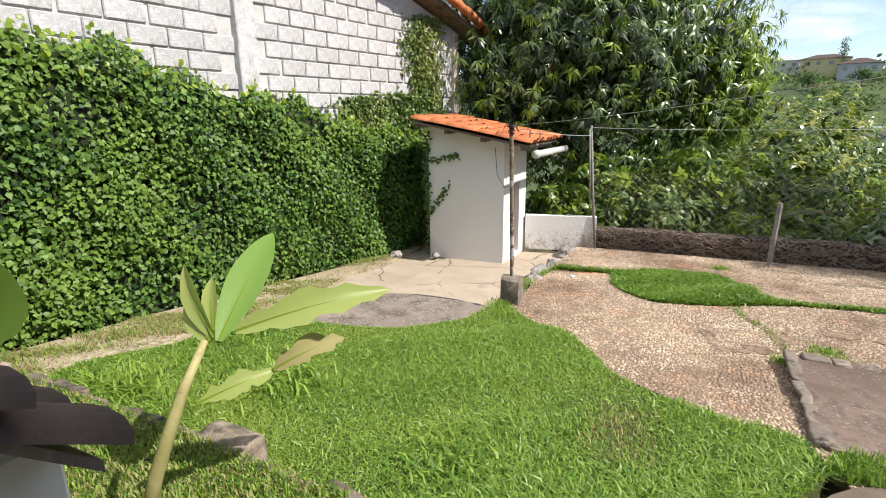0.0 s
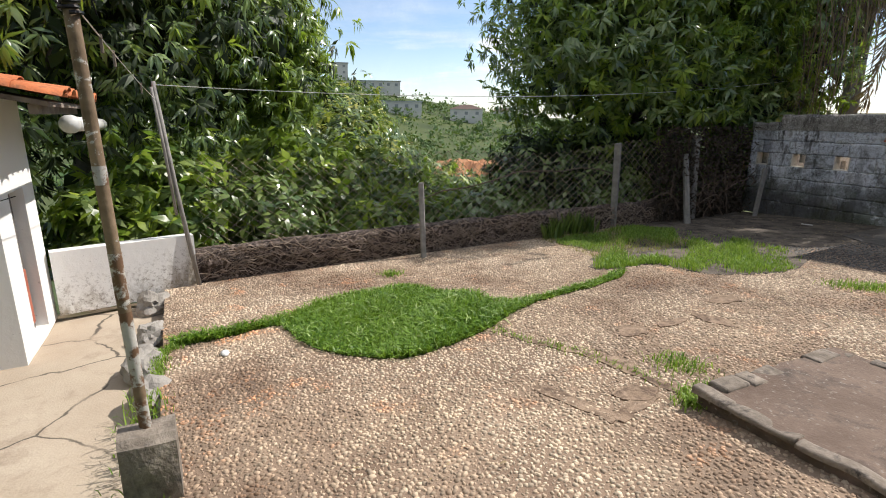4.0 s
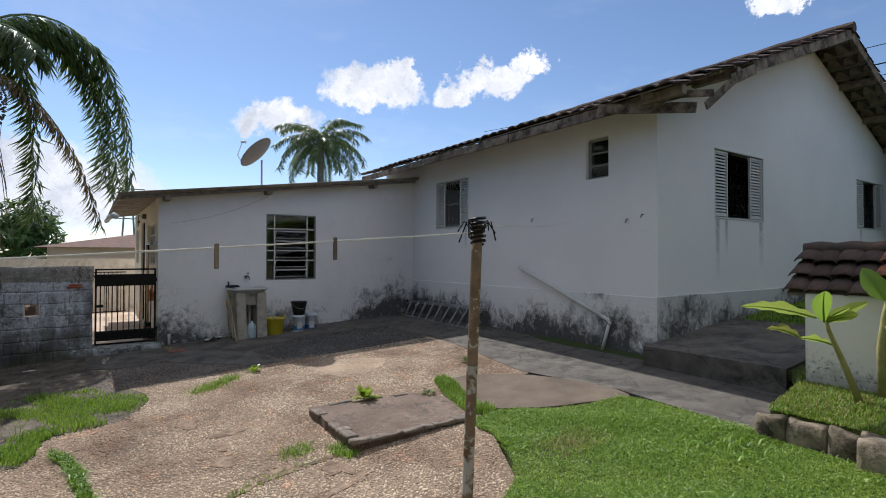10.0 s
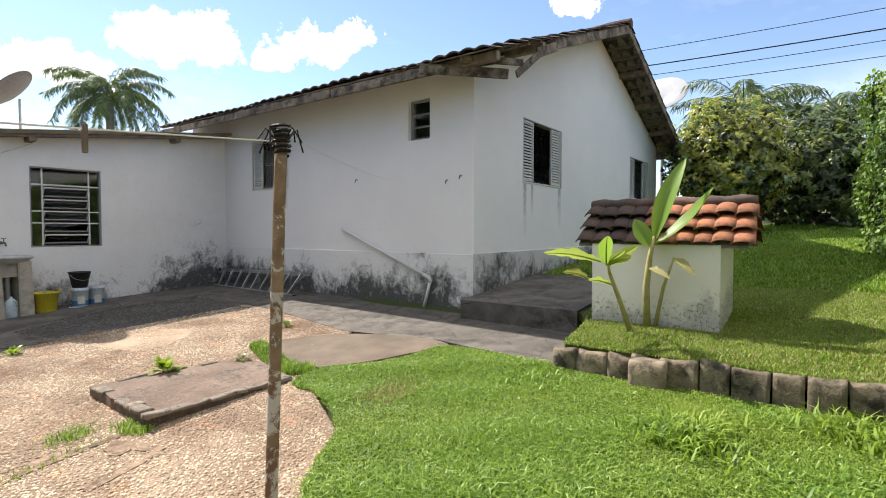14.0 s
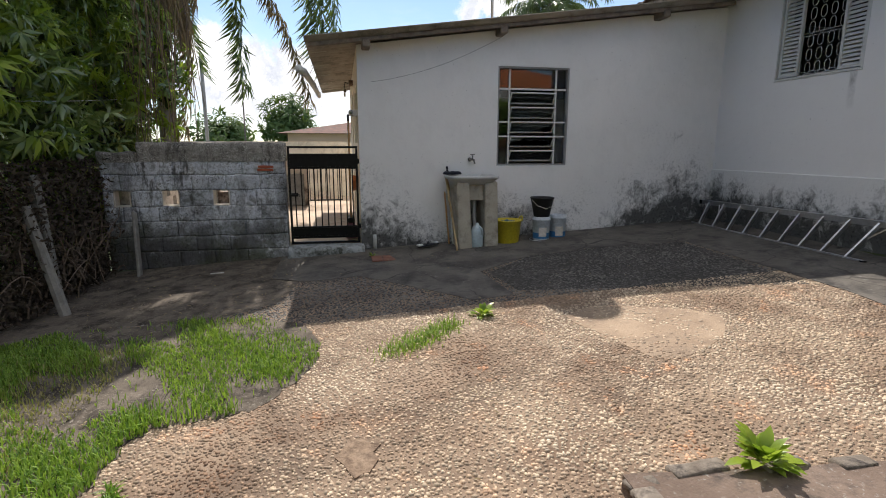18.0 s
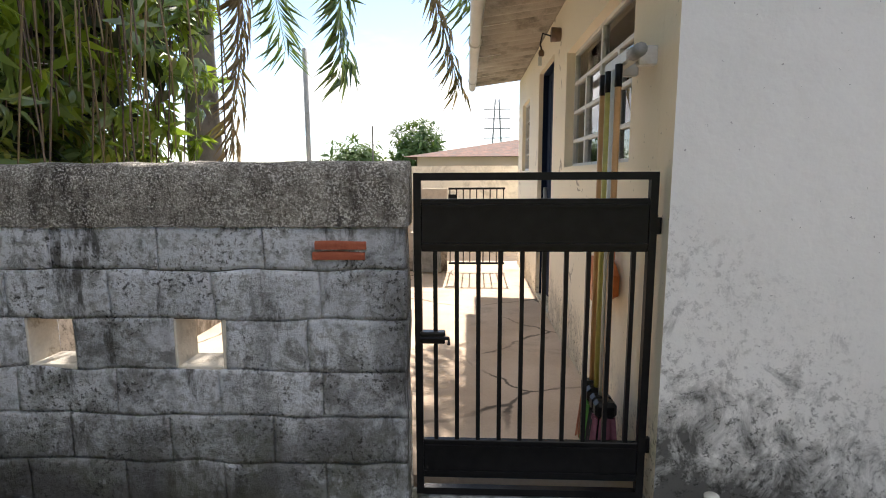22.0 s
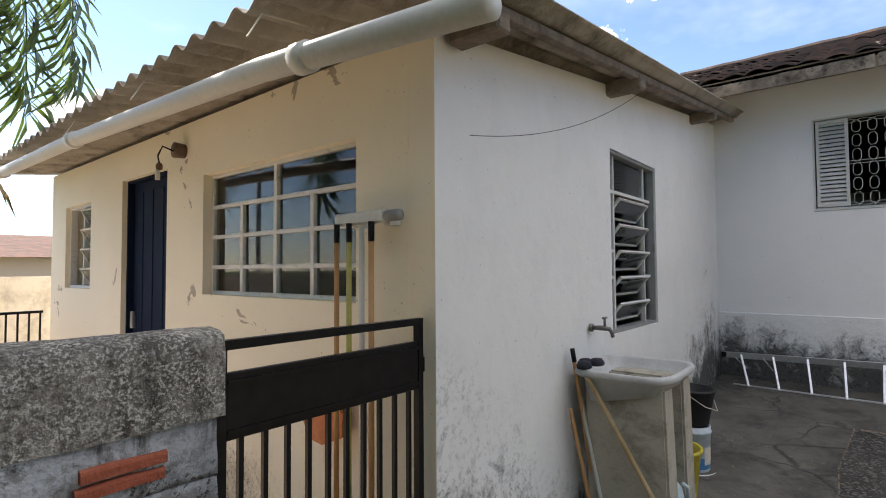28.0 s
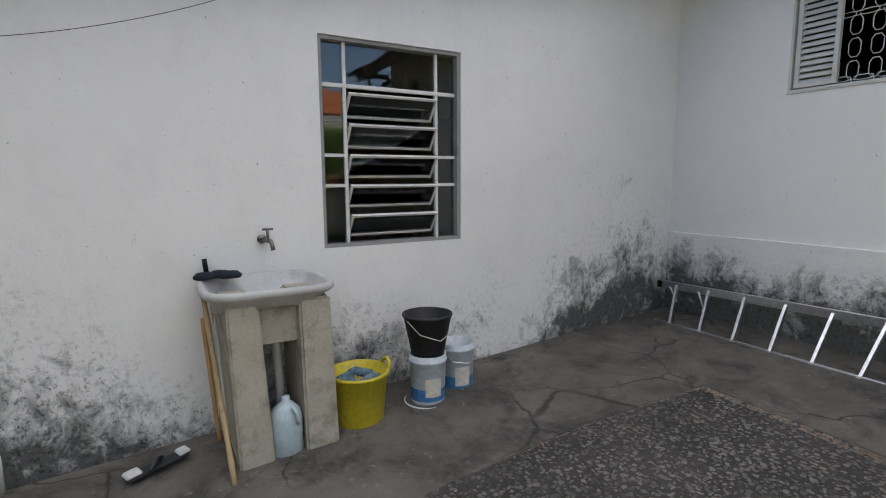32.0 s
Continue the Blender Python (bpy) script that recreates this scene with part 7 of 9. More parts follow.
LA = Vector((-4.80, 0.64, 1.53))
cable("clothesline", PT - Vector((0, 0, 0.03)), LA - Vector((0, 0, 0.13)), 0.02, 0.0026, "white clothesline from the pole to a leaning post")
cable("clothesline", (-4.79, 0.66, 1.52), (-4.58, 11.8, 2.12), 0.24, 0.0035, "white clothesline along the fence to the palm")
cable("clothesline", PT, (HX - 0.002, 4.301, 2.111), 0.06, 0.0016, "slack wire from the pole to the house wall", WIRE)
cable("clothesline", (-1.36, 9.085, 2.085), (0.30, 8.90, 2.66), 0.09, 0.0018, "thin wire from the wall to a rafter end", BLACK)
for s in (0.16, 0.26, 0.62):
    p = (PT - Vector((0, 0, 0.03))).lerp(LA - Vector((0, 0, 0.13)), s) - Vector((0, 0, 0.02 * 4 * s * (1 - s)))
    bm = bmesh.new()
    box(bm, p.x - 0.006, p.x + 0.006, p.y - 0.006, p.y + 0.006, p.z - 0.06, p.z + 0.012, 0.002)
    tagged(link_mesh("clothes_peg", bm, TIMBER), "dark wooden clothes peg hanging on the line", "peg", "pegs on the line")

# ---- concrete slab cover ----
slab = thing("slab_cover", (-0.1, 3.4, -0.1), "raised square concrete cover with a broken brick rim", "slab")
bm = bmesh.new()
rough_edge, rnd = [], random.Random(5)
for p, q in zip(SLAB, SLAB[1:] + SLAB[:1]):
    rough_edge += [(p[0] + (q[0] - p[0]) * j / 14 + (rnd.uniform(-0.012, 0.012) if j else 0), p[1] + (q[1] - p[1]) * j / 14 + (rnd.uniform(-0.012, 0.012) if j else 0)) for j in range(14)]
sheet(bm, rough_edge, 0.002, 0.27, lambda x, y: 0.0)
part("cover", bm, SLABM, slab)
RIMM = surface("rim_brick", (0.13, 0.105, 0.082), (0.34, 0.29, 0.235), 8, 60, 0.95, 0.8, stain=(0.06, 0.05, 0.045), stain_at=(0.5, 0.65), stain_scale=8, vary=0.15)
rnd = random.Random(9)
rim = []
u = -0.76
while u < 0.40:
    ln = rnd.uniform(0.04, 0.34)
    rim.append((u, min(u + ln, 0.47), 2.835 - 0.02 * (u + 0.74) / 1.2, 0.085, rnd.uniform(0.022, 0.046)))
    u += ln + rnd.uniform(-0.01, 0.025)
for x0, x1, y, wide, h in rim:
    bm = bmesh.new()
    z = -0.018
    rough_bar(bm, x0, x1, y - 0.012, y + wide * rnd.uniform(0.6, 1.15), z, z + h, 0.018, 0.022, int(x0 * 90))
    part("rim_piece", bm, RIMM, slab, "", True)
y = 2.93
while y < 3.9:
    ln = rnd.uniform(0.10, 0.22)
    if rnd.random() < 0.8:
        bm = bmesh.new()
        x = -0.75 + 0.035 * (y - 2.86)
        z = -0.016
        rough_bar(bm, x, x + rnd.uniform(0.08, 0.13), y, min(y + ln, 3.95), z, z + rnd.uniform(0.016, 0.036), 0.02, 0.010, int(y * 50))
        part("rim_piece", bm, RIMM, slab, "", True)
    y += ln + 0.01
for x0, x1, y in ((-0.50, -0.26, 3.94), (-0.12, 0.08, 3.90), (0.20, 0.36, 3.86)):
    bm = bmesh.new()
    z = -0.012
    rough_bar(bm, x0, x1, y - 0.03, y + 0.05, z, z + 0.025, 0.02, 0.012, int(x0 * 70))
    part("rim_piece", bm, RIMM, slab, "", True)

# ---- retaining wall ----
ret = thing("retaining_wall", (2.05, -0.7, 0.0), "low retaining wall of rough concrete blocks", "wall", kind="structure")
RET = surface("ret_block", (0.13, 0.105, 0.078), (0.33, 0.27, 0.195), 7, 60, 0.95, 0.9, stain=(0.05, 0.045, 0.032), stain_at=(0.47, 0.62), stain_scale=6, vary=0.2)
rnd = random.Random(3)
y = 1.02
k = 0
while y > -3.0:
    L = rnd.uniform(0.20, 0.32)
    bm = bmesh.new()
    x = 2.06 + rnd.uniform(-0.02, 0.02)
    top = 0.235 + rnd.uniform(-0.015, 0.012) if y > 0.35 else 0.265 + rnd.uniform(-0.03, 0.015)
    rough_bar(bm, x - 0.05, x + 0.07, y - L + 0.015, y, -0.08, top, 0.03, 0.034, k * 3)
    part("block", bm, RET, ret, "", True)
    y -= L
    k += 1
bm = bmesh.new()
rough_bar(bm, 1.88, 2.05, 0.02, 0.30, -0.06, 0.25, 0.03, 0.012, 50)
part("corner_block", bm, RET, ret, smooth=True)

# ---- well house ----
well = thing("well_house", (3.4, 0.4, 0.3), "small white well house under a mossy tile roof", "well")
WELLM = old_paint("well_wall", (0.76, 0.74, 0.66), height=0.03, ground=0.3, reach=0.2, amount=0.4)
bm = bmesh.new()
box(bm, 3.05, 3.92, -0.20, 1.04, 0.20, 1.17, 0.008)
part("body", bm, WELLM, well)
wr = thing("well_roof", (3.45, 0.4, 1.2), "gabled roof of mossy red clay tiles", "roof")
rnd = random.Random(21)
for side, x0 in ((-1, 3.085), (1, 3.875)):
    def wt(i, j, side=side, x0=x0):
        s = (i + 0.38) / 3
        x = x0 + (3.48 - x0) * s
        z = 1.145 + 0.42 * s
        m = Matrix.Translation((x, -0.37 + j * 0.165 + rnd.uniform(-0.008, 0.008), z + 0.03 + 0.01 * (j % 2) + rnd.uniform(-0.006, 0.006)))
        return m @ Matrix.Rotation(side * math.pi / 2 + rnd.uniform(-0.03, 0.03), 4, "Z") @ Matrix.Rotation(0.60 + rnd.uniform(-0.03, 0.03), 4, "X")
    tiles_part(wr, TILE, 3, 6, wt, (0.195, 0.25), bow=0.42)
    tiles_part(wr, OLD_TILE, 3, 4, lambda i, j: wt(i, j + 6), (0.195, 0.25), bow=0.42)
bm = bmesh.new()
tube(bm, [(3.48, -0.45 + k * 0.137, 1.594 + 0.008 * (k % 2)) for k in range(13)], [0.055 + 0.010 * (k % 2) for k in range(13)], 10)
part("ridge", bm, OLD_TILE, wr, smooth=True)
bm = bmesh.new()
for side, x0 in ((-1, 3.06), (1, 3.90)):
    vs = [bm.verts.new(p) for p in ((x0, -0.42, 1.165), (3.48, -0.42, 1.565), (3.48, 1.19, 1.565), (x0, 1.19, 1.165))]
    bm.faces.new(vs)
    lo = [bm.verts.new(v.co - Vector((0, 0, 0.025))) for v in vs]
    bm.faces.new(list(reversed(lo)))
    for k in range(4):
        bm.faces.new((vs[k - 1], lo[k - 1], lo[k], vs[k]))
bmesh.ops.recalc_face_normals(bm, faces=bm.faces)
part("decking", bm, TIMBER, wr)
for yy in (-0.19, 0.91):
    bm = bmesh.new()
    vs = [[bm.verts.new((x, yy + d, z)) for x, z in ((3.09, 1.17), (3.88, 1.17), (3.48, 1.53))] for d in (0, 0.12)]
    bm.faces.new(vs[0])
    bm.faces.new(list(reversed(vs[1])))
    for k in range(3):
        bm.faces.new((vs[0][k - 1], vs[1][k - 1], vs[1][k], vs[0][k]))
    bmesh.ops.recalc_face_normals(bm, faces=bm.faces)
    part("gable", bm, WELLM, well)


# ---- hedge of ivy on the neighbour's block wall ----
HEDGE = [(-4.3, -2.02), (-3.0, -2.28), (-1.0, -2.62), (1.5, -2.90), (4.0, -2.85), (6.5, -2.35), (10.0, -1.60), (10.6, -1.9)]
rng = np.random.default_rng(7)


def along(line, s):
    """The point and left-hand normal at each length along a line."""
    p = np.array(line)
    d = np.diff(p, axis=0)
    ln = np.hypot(*d.T)
    cum = np.r_[0, np.cumsum(ln)]
    k = np.clip(np.searchsorted(cum, s, "right") - 1, 0, len(ln) - 1)
    t = (s - cum[k]) / ln[k]
    q = p[k] + d[k] * t[:, None]
    n = np.stack([-d[k, 1], d[k, 0]], 1) / ln[k][:, None]
    return q, n


def hedge_base(x):
    return np.where(x > 2.1, 0.25 + 0.085 * (x - 2.0), -0.13 + 0.0581 * x - 0.07)


def hedge_top(x):
    return np.interp(x, [-4.4, -3.0, -1.0, 0.0, 1.3, 4.0, 7.0, 10.0], [1.28, 1.66, 2.06, 2.33, 2.50, 2.9, 3.6, 4.1])


total = float(np.hypot(*np.diff(np.array(HEDGE), axis=0).T).sum())
hedge = thing("hedge", (0, -2.7, -0.2), "dense dark green ivy hedge covering the boundary wall", "hedge")


def ivy(name, count, s0, s1, zlo, zhi, size, mat, out=0.10):
    s = rng.uniform(s0, s1, count)
    q, n = along(HEDGE, s)
    lo, hi = hedge_base(q[:, 0]), hedge_top(q[:, 0])
    edge = hi + 0.08 * np.sin(s * 3.1) + 0.06 * np.sin(s * 8.3 + 1)
    v = rng.uniform(0, 1, count)
    z = lo + (edge - lo) * (zlo + (zhi - zlo) * v)
    bulge = 0.06 * np.sin(s * 2.3 + z * 3) + 0.05 * np.sin(s * 5.1 - z * 4.4) + rng.uniform(-0.11, out, count)
    roundtop = -0.18 * np.clip((z - (edge - 0.25)) / 0.25, 0, 1) ** 2
    at = np.stack([q[:, 0] + n[:, 0] * (bulge + roundtop), q[:, 1] + n[:, 1] * (bulge + roundtop), z], 1)
    ad = np.stack([n[:, 0] * 0.35 + rng.normal(0, 0.7, count), n[:, 1] * 0.35 + rng.normal(0, 0.35, count), rng.normal(-0.35, 0.5, count)], 1)
    fc = np.stack([n[:, 0] + rng.normal(0, 0.35, count), n[:, 1] + rng.normal(0, 0.35, count), 0.35 + rng.normal(0, 0.3, count)], 1)
    ob = leaves(name, at, ad, fc, size * rng.uniform(0.6, 1.25, count), size * 0.85 * rng.uniform(0.7, 1.1, count), mat, 0.1, 0.15, count > 5000)
    ob.parent = hedge
    ob.location = -hedge.location
    return ob


tagged(ivy("foliage", 44000, 0.0, 8.6, 0.0, 1.0, 0.062, IVY), "glossy dark ivy leaves")
ivy("foliage", 12000, 8.6, total, 0.0, 1.0, 0.09, IVY)
tagged(ivy("sunlit_growth", 1500, 0.0, total, 0.9, 1.04, 0.075, LIME, 0.12), "young bright leaves on top")
# solid backing, coloured near black to paint the shade between leaves
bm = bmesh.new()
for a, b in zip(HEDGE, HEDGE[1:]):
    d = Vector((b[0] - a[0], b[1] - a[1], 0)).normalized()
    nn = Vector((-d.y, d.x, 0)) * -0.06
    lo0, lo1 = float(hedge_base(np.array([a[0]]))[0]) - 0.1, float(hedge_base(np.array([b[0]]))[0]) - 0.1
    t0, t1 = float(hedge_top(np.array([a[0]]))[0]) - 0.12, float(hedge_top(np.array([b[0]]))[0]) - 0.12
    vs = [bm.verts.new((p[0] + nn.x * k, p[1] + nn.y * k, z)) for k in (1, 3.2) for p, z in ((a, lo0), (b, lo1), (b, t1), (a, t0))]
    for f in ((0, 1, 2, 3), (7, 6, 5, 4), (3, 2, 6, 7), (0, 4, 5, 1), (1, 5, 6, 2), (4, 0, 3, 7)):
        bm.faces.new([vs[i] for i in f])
part("shade_backing", bm, surface("hedge_shade_core", (0.012, 0.02, 0.008), (0.03, 0.04, 0.015), 14, 60, 0.95, 0.8), hedge, "near-black backing painted as shade between the leaves")

nb = thing("neighbour_wall", (-2, -3.0, 0), "tall unrendered pale block wall of the neighbour's house", "wall", kind="structure")


def nb_line(x):
    return float(np.interp(x, [-5.8, -4.3, -3.0, -1.0, 1.5, 4.0, 6.5, 10.0, 10.8], [-2.05, -2.30, -2.53, -2.87, -3.15, -3.10, -2.60, -1.86, -1.8]))


def nb_top(x):
    return min(3.2 + 0.27 * (x + 5.8), 5.0)


bm = bmesh.new()
xs = [-5.8, -4.3, -3.0, -1.0, 1.5, 4.0, 6.5, 10.0, 10.8]
for a, b in zip(xs, xs[1:]):
    vs = [bm.verts.new((x, nb_line(x) - d, z)) for d in (0.02, 0.18) for x, z in ((a, -0.6), (b, -0.6), (b, nb_top(b) if b < 2 else 3.4), (a, nb_top(a) if b < 2 else 3.4))]
    for f in ((0, 1, 2, 3), (7, 6, 5, 4), (3, 2, 6, 7), (0, 4, 5, 1), (1, 5, 6, 2), (4, 0, 3, 7)):
        bm.faces.new([vs[i] for i in f])
part("mortar_bed", bm, surface("pale_mortar", (0.50, 0.49, 0.46), (0.66, 0.64, 0.61), 12, 80, 0.95, 0.5), nb)
mesh_cache = {}
rnd = random.Random(17)


def block_mesh(w, h):
    key = (round(w, 2), round(h, 2))
    if key not in mesh_cache:
        b = bmesh.new()
        box(b, -w / 2, w / 2, -0.02, 0.02, -h / 2, h / 2, 0.01)
        me = bpy.data.meshes.new("block")
        b.to_mesh(me)
        b.free()
        me.materials.append(PALE_BLOCK)
        mesh_cache[key] = me
    return mesh_cache[key]


row = 0
z = 1.25
while z < 4.9:
    x = -5.62 + (0.2 if row % 2 else 0.0)
    while x < 1.7:
        w = rnd.choice((0.36, 0.385, 0.39, 0.395))
        zt = nb_top(x) - 0.03
        if z + 0.185 < zt and z > float(hedge_top(np.array([x]))[0]) - 0.55 and not -1.52 < x + w / 2 < -1.12:
            ob = new("block", block_mesh(w, 0.185))
            ob.parent = nb
            ang = math.atan2(nb_line(x + 0.4) - nb_line(x), 0.4)
            ob.matrix_basis = Matrix.Translation(Vector((x + w / 2, nb_line(x + w / 2) + rnd.uniform(-0.018, -0.008), z + 0.0925)) - nb.location) @ Matrix.Rotation(ang, 4, "Z")
        x += 0.4
    z += 0.2
    row += 1
for x0, x1, mt in ((-1.50, -1.20, PALE_BLOCK), (-5.82, -5.62, OCHRE)):
    bm = bmesh.new()
    box(bm, x0, x1, nb_line(x0) - 0.1, nb_line(x0) + 0.02, 0.5, nb_top(x0) - 0.02, 0.01)
    part("column", bm, mt, nb, "concrete column in the block wall")
nroof = thing("neighbour_roof", (-3, -3.6, 4), "red tile roof of the neighbour's house with rough boards", "roof", kind="structure")
bm = bmesh.new()
a0, b0 = (-6.5, nb_line(-5.8)), (1.0, nb_line(1.0))
for lift, dz in ((0.0, 0.05), (0.055, 0.05)):
    vs = [bm.verts.new((x, y, z)) for x, y, z in ((a0[0], a0[1] + 0.35, 3.06 + lift), (b0[0], b0[1] + 0.35, 5.02 + lift), (b0[0], b0[1] - 4, 5.02 + lift), (a0[0], a0[1] - 4, 3.06 + lift))]
    lo = [bm.verts.new(v.co + Vector((0, 0, 0.05))) for v in vs]
    bm.faces.new(list(reversed(vs)))
    bm.faces.new(lo)
    for k in range(4):
        bm.faces.new((vs[k - 1], vs[k], lo[k], lo[k - 1]))
bmesh.ops.recalc_face_normals(bm, faces=bm.faces)
part("boards", bm, TIMBER, nroof)
for k in range(26):
    s = k / 26
    x, z = -6.6 + 7.6 * s, 3.14 + 1.98 * s
    bm = bmesh.new()
    tube(bm, [(x, nb_line(max(x, -5.8)) + 0.38, z + 0.03), (x + 0.31, nb_line(max(x, -5.8)) + 0.37, z + 0.12)], [0.08, 0.07], 8)
    part("verge_tile", bm, ORANGE_TILE, nroof, smooth=True)
# climbing ivy on the neighbour's wall
cl = thing("climbing_ivy", (-4.6, -2.25, 1.6), "light green ivy climbing the pale block wall", "ivy")
n = 6400
x = np.concatenate([-4.72 + rng.normal(0.0, 0.24, n // 2), rng.normal(-4.2, 0.5, n // 4), rng.normal(-3.3, 0.25, n // 4)])
z = np.concatenate([1.2 + 2.15 * rng.random(n // 2) ** 1.25, rng.uniform(1.3, 2.1, n // 4), rng.uniform(1.4, 2.0, n // 4)])
x[: n // 2] += 0.08 * np.sin(z[: n // 2] * 5) - 0.10 * (z[: n // 2] - 2.2)
y = np.array([nb_line(v) for v in x]) + rng.uniform(0.0, 0.07, len(x))
ob = leaves("foliage", np.stack([x, y, z], 1), np.stack([rng.normal(0, 0.6, len(x)), rng.uniform(0.1, 0.5, len(x)), rng.normal(-0.4, 0.5, len(x))], 1), np.stack([rng.normal(0, 0.3, len(x)), np.ones(len(x)), rng.normal(0.3, 0.3, len(x))], 1), 0.07 * rng.uniform(0.6, 1.2, len(x)), 0.06, SHRUB)
ob.parent, ob.location = cl, -cl.location
sp = thing("shed_creeper", (-3.5, -1.5, 0.5), "dark creeper sprigs on the shed's corner", "ivy")
n = 320
t = rng.uniform(0, 1, n)
br = rng.integers(0, 5, n)
bx = np.array([[-1.55, -1.55], [-1.55, -1.0], [-1.5, -1.15], [-1.55, -1.5], [-1.56, -1.5]])
bz = np.array([[-0.4, 1.4], [1.05, 1.15], [0.25, 0.75], [0.3, 0.9], [0.9, 1.5]])
y = bx[br, 0] + (bx[br, 1] - bx[br, 0]) * t + rng.normal(0, 0.02, n)
z = bz[br, 0] + (bz[br, 1] - bz[br, 0]) * t + rng.normal(0, 0.02, n)
ob = leaves("foliage", np.stack([np.full(n, -3.50) + rng.uniform(0, 0.04, n), y, z], 1), rng.normal(0, 1, (n, 3)), np.tile((1.0, 0.2, 0.3), (n, 1)), 0.045, 0.035, IVY)
ob.parent, ob.location = sp, -sp.location


# ---- trees ----
def limb(bm, a, b, r0, r1, rnd, bend=0.2, n=7):
    a, b = Vector(a), Vector(b)
    off = Vector((rnd.uniform(-1, 1), rnd.uniform(-1, 1), rnd.uniform(-0.3, 0.5))) * bend * (b - a).length * 0.5
    tube(bm, [a.lerp(b, k / n) + off * math.sin(math.pi * k / n) for k in range(n + 1)], [r0 + (r1 - r0) * k / n for k in range(n + 1)], 8)


def broad_tree(name, base, centre, radii, twigs, per, size, mats, label, seed, lobes=9, trunk_r=0.16, hollow=0.55, droop=0.5, slim=0.27, clear=(), inner=0):
    """A trunk with limbs and a lobed crown of leafy twigs."""
    rg = np.random.default_rng(seed)
    rnd = random.Random(seed)
    tr = thing(name, base, label, "tree")
    c, rad = np.array(centre, float), np.array(radii, float)
    heads = []
    for k in range(lobes):
        a, e = k * 2.399, math.asin(-0.35 + 1.3 * (k + 0.5) / lobes if lobes > 1 else 0)
        heads.append(c + rad * np.array([math.cos(a) * math.cos(e), math.sin(a) * math.cos(e), math.sin(e)]) * 0.58)
    heads.append(c)
    bm = bmesh.new()
    top = Vector((c[0], c[1], c[2] - rad[2] * 0.35))
    limb(bm, base, top, trunk_r, trunk_r * 0.7, rnd, 0.15)
    part("trunk", bm, BARK, tr, smooth=True)
    for h in heads[:-1]:
        bm = bmesh.new()
        limb(bm, top, h, trunk_r * 0.5, trunk_r * 0.12, rnd, 0.3)
        part("limb", bm, BARK, tr, smooth=True)
    hd = np.array(heads)
    k = rg.integers(0, len(hd), twigs)
    d = unit(rg.normal(0, 1, (twigs, 3)))
    lob = rad * np.where(k == len(hd) - 1, 0.75, 0.52)[:, None]
    r = np.where(rg.random(twigs) < 0.75, rg.uniform(0.8, 1.05, twigs), rg.uniform(hollow * 0.6, 0.85, twigs))[:, None]
    tip = hd[k] + d * lob * r + rg.normal(0, 0.05, (twigs, 3)) * rad
    for (x0, x1), (y0, y1), (z0, z1) in clear:
        free = ~((tip[:, 0] > x0) & (tip[:, 0] < x1) & (tip[:, 1] > y0) & (tip[:, 1] < y1) & (tip[:, 2] > z0) & (tip[:, 2] < z1))
        tip, k = tip[free], k[free]
        twigs = len(tip)
    outw = unit(unit((tip - hd[k]) / rad) * 0.8 + unit(tip - c) * 0.5 + rg.normal(0, 0.3, (twigs, 3)) + np.array([0, 0, 0.25]))
    ow = np.repeat(outw, per, 0)
    ring = unit(np.cross(ow, unit(rg.normal(0, 1, (twigs * per, 3)))))
    at = np.repeat(tip, per, 0) - ow * size * rg.uniform(0.0, 0.55, (twigs * per, 1)) + ring * size * 0.06
    ad = ow * rg.uniform(0.05, 0.75, (twigs * per, 1)) + ring * 0.85 + np.array([0, 0, -droop * 2.2]) * rg.uniform(0.4, 1.4, (twigs * per, 1))
    fc = ow * 0.9 + np.array([0, 0, 0.6]) + rg.normal(0, 0.25, (twigs * per, 3))
    sz = size * rg.uniform(0.6, 1.25, twigs * per)
    pick = np.repeat(rg.random(twigs), per)
    share = 0.0
    for m, q, lb in mats:
        s = (pick >= share) & (pick < share + q)
        share += q
        ob = leaves("crown", at[s], ad[s], fc[s], sz[s], sz[s] * slim, m, 0.08, 0.25, True)
        ob.parent, ob.location = tr, -tr.location
        tagged(ob, lb)
    # extra dark leaves in the core paint the crown's inner shade
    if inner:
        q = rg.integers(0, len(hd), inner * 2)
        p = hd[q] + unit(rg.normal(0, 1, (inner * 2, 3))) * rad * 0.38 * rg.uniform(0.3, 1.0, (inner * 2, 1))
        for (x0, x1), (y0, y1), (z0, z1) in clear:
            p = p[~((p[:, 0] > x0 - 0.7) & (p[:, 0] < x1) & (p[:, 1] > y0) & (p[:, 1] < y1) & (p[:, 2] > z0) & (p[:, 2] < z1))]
        ob = leaves("inner_shade_leaves", p, rg.normal(0, 1, (len(p), 3)), rg.normal(0, 1, (len(p), 3)), size * 1.5, size * 0.8, SHADE_LEAF, 0.08, 0.2, True)
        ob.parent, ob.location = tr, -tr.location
        tagged(ob, "near-black leaves added as shade inside the crown")
    return tr


broad_tree("mango_tree", (-8.6, -0.3, -1.6), (-8.6, -0.3, 2.7), (3.5, 3.4, 3.9), 7600, 11, 0.185, ((MANGO, 0.56, "dark drooping mango leaves"), (LIME, 0.16, "pale young leaves"), (SHADE_LEAF, 0.28, "leaves coloured near black as crown shade")), "tall mango tree with a dense drooping crown behind the shed", 31, 18, 0.22, droop=0.42, slim=0.21, inner=1900)
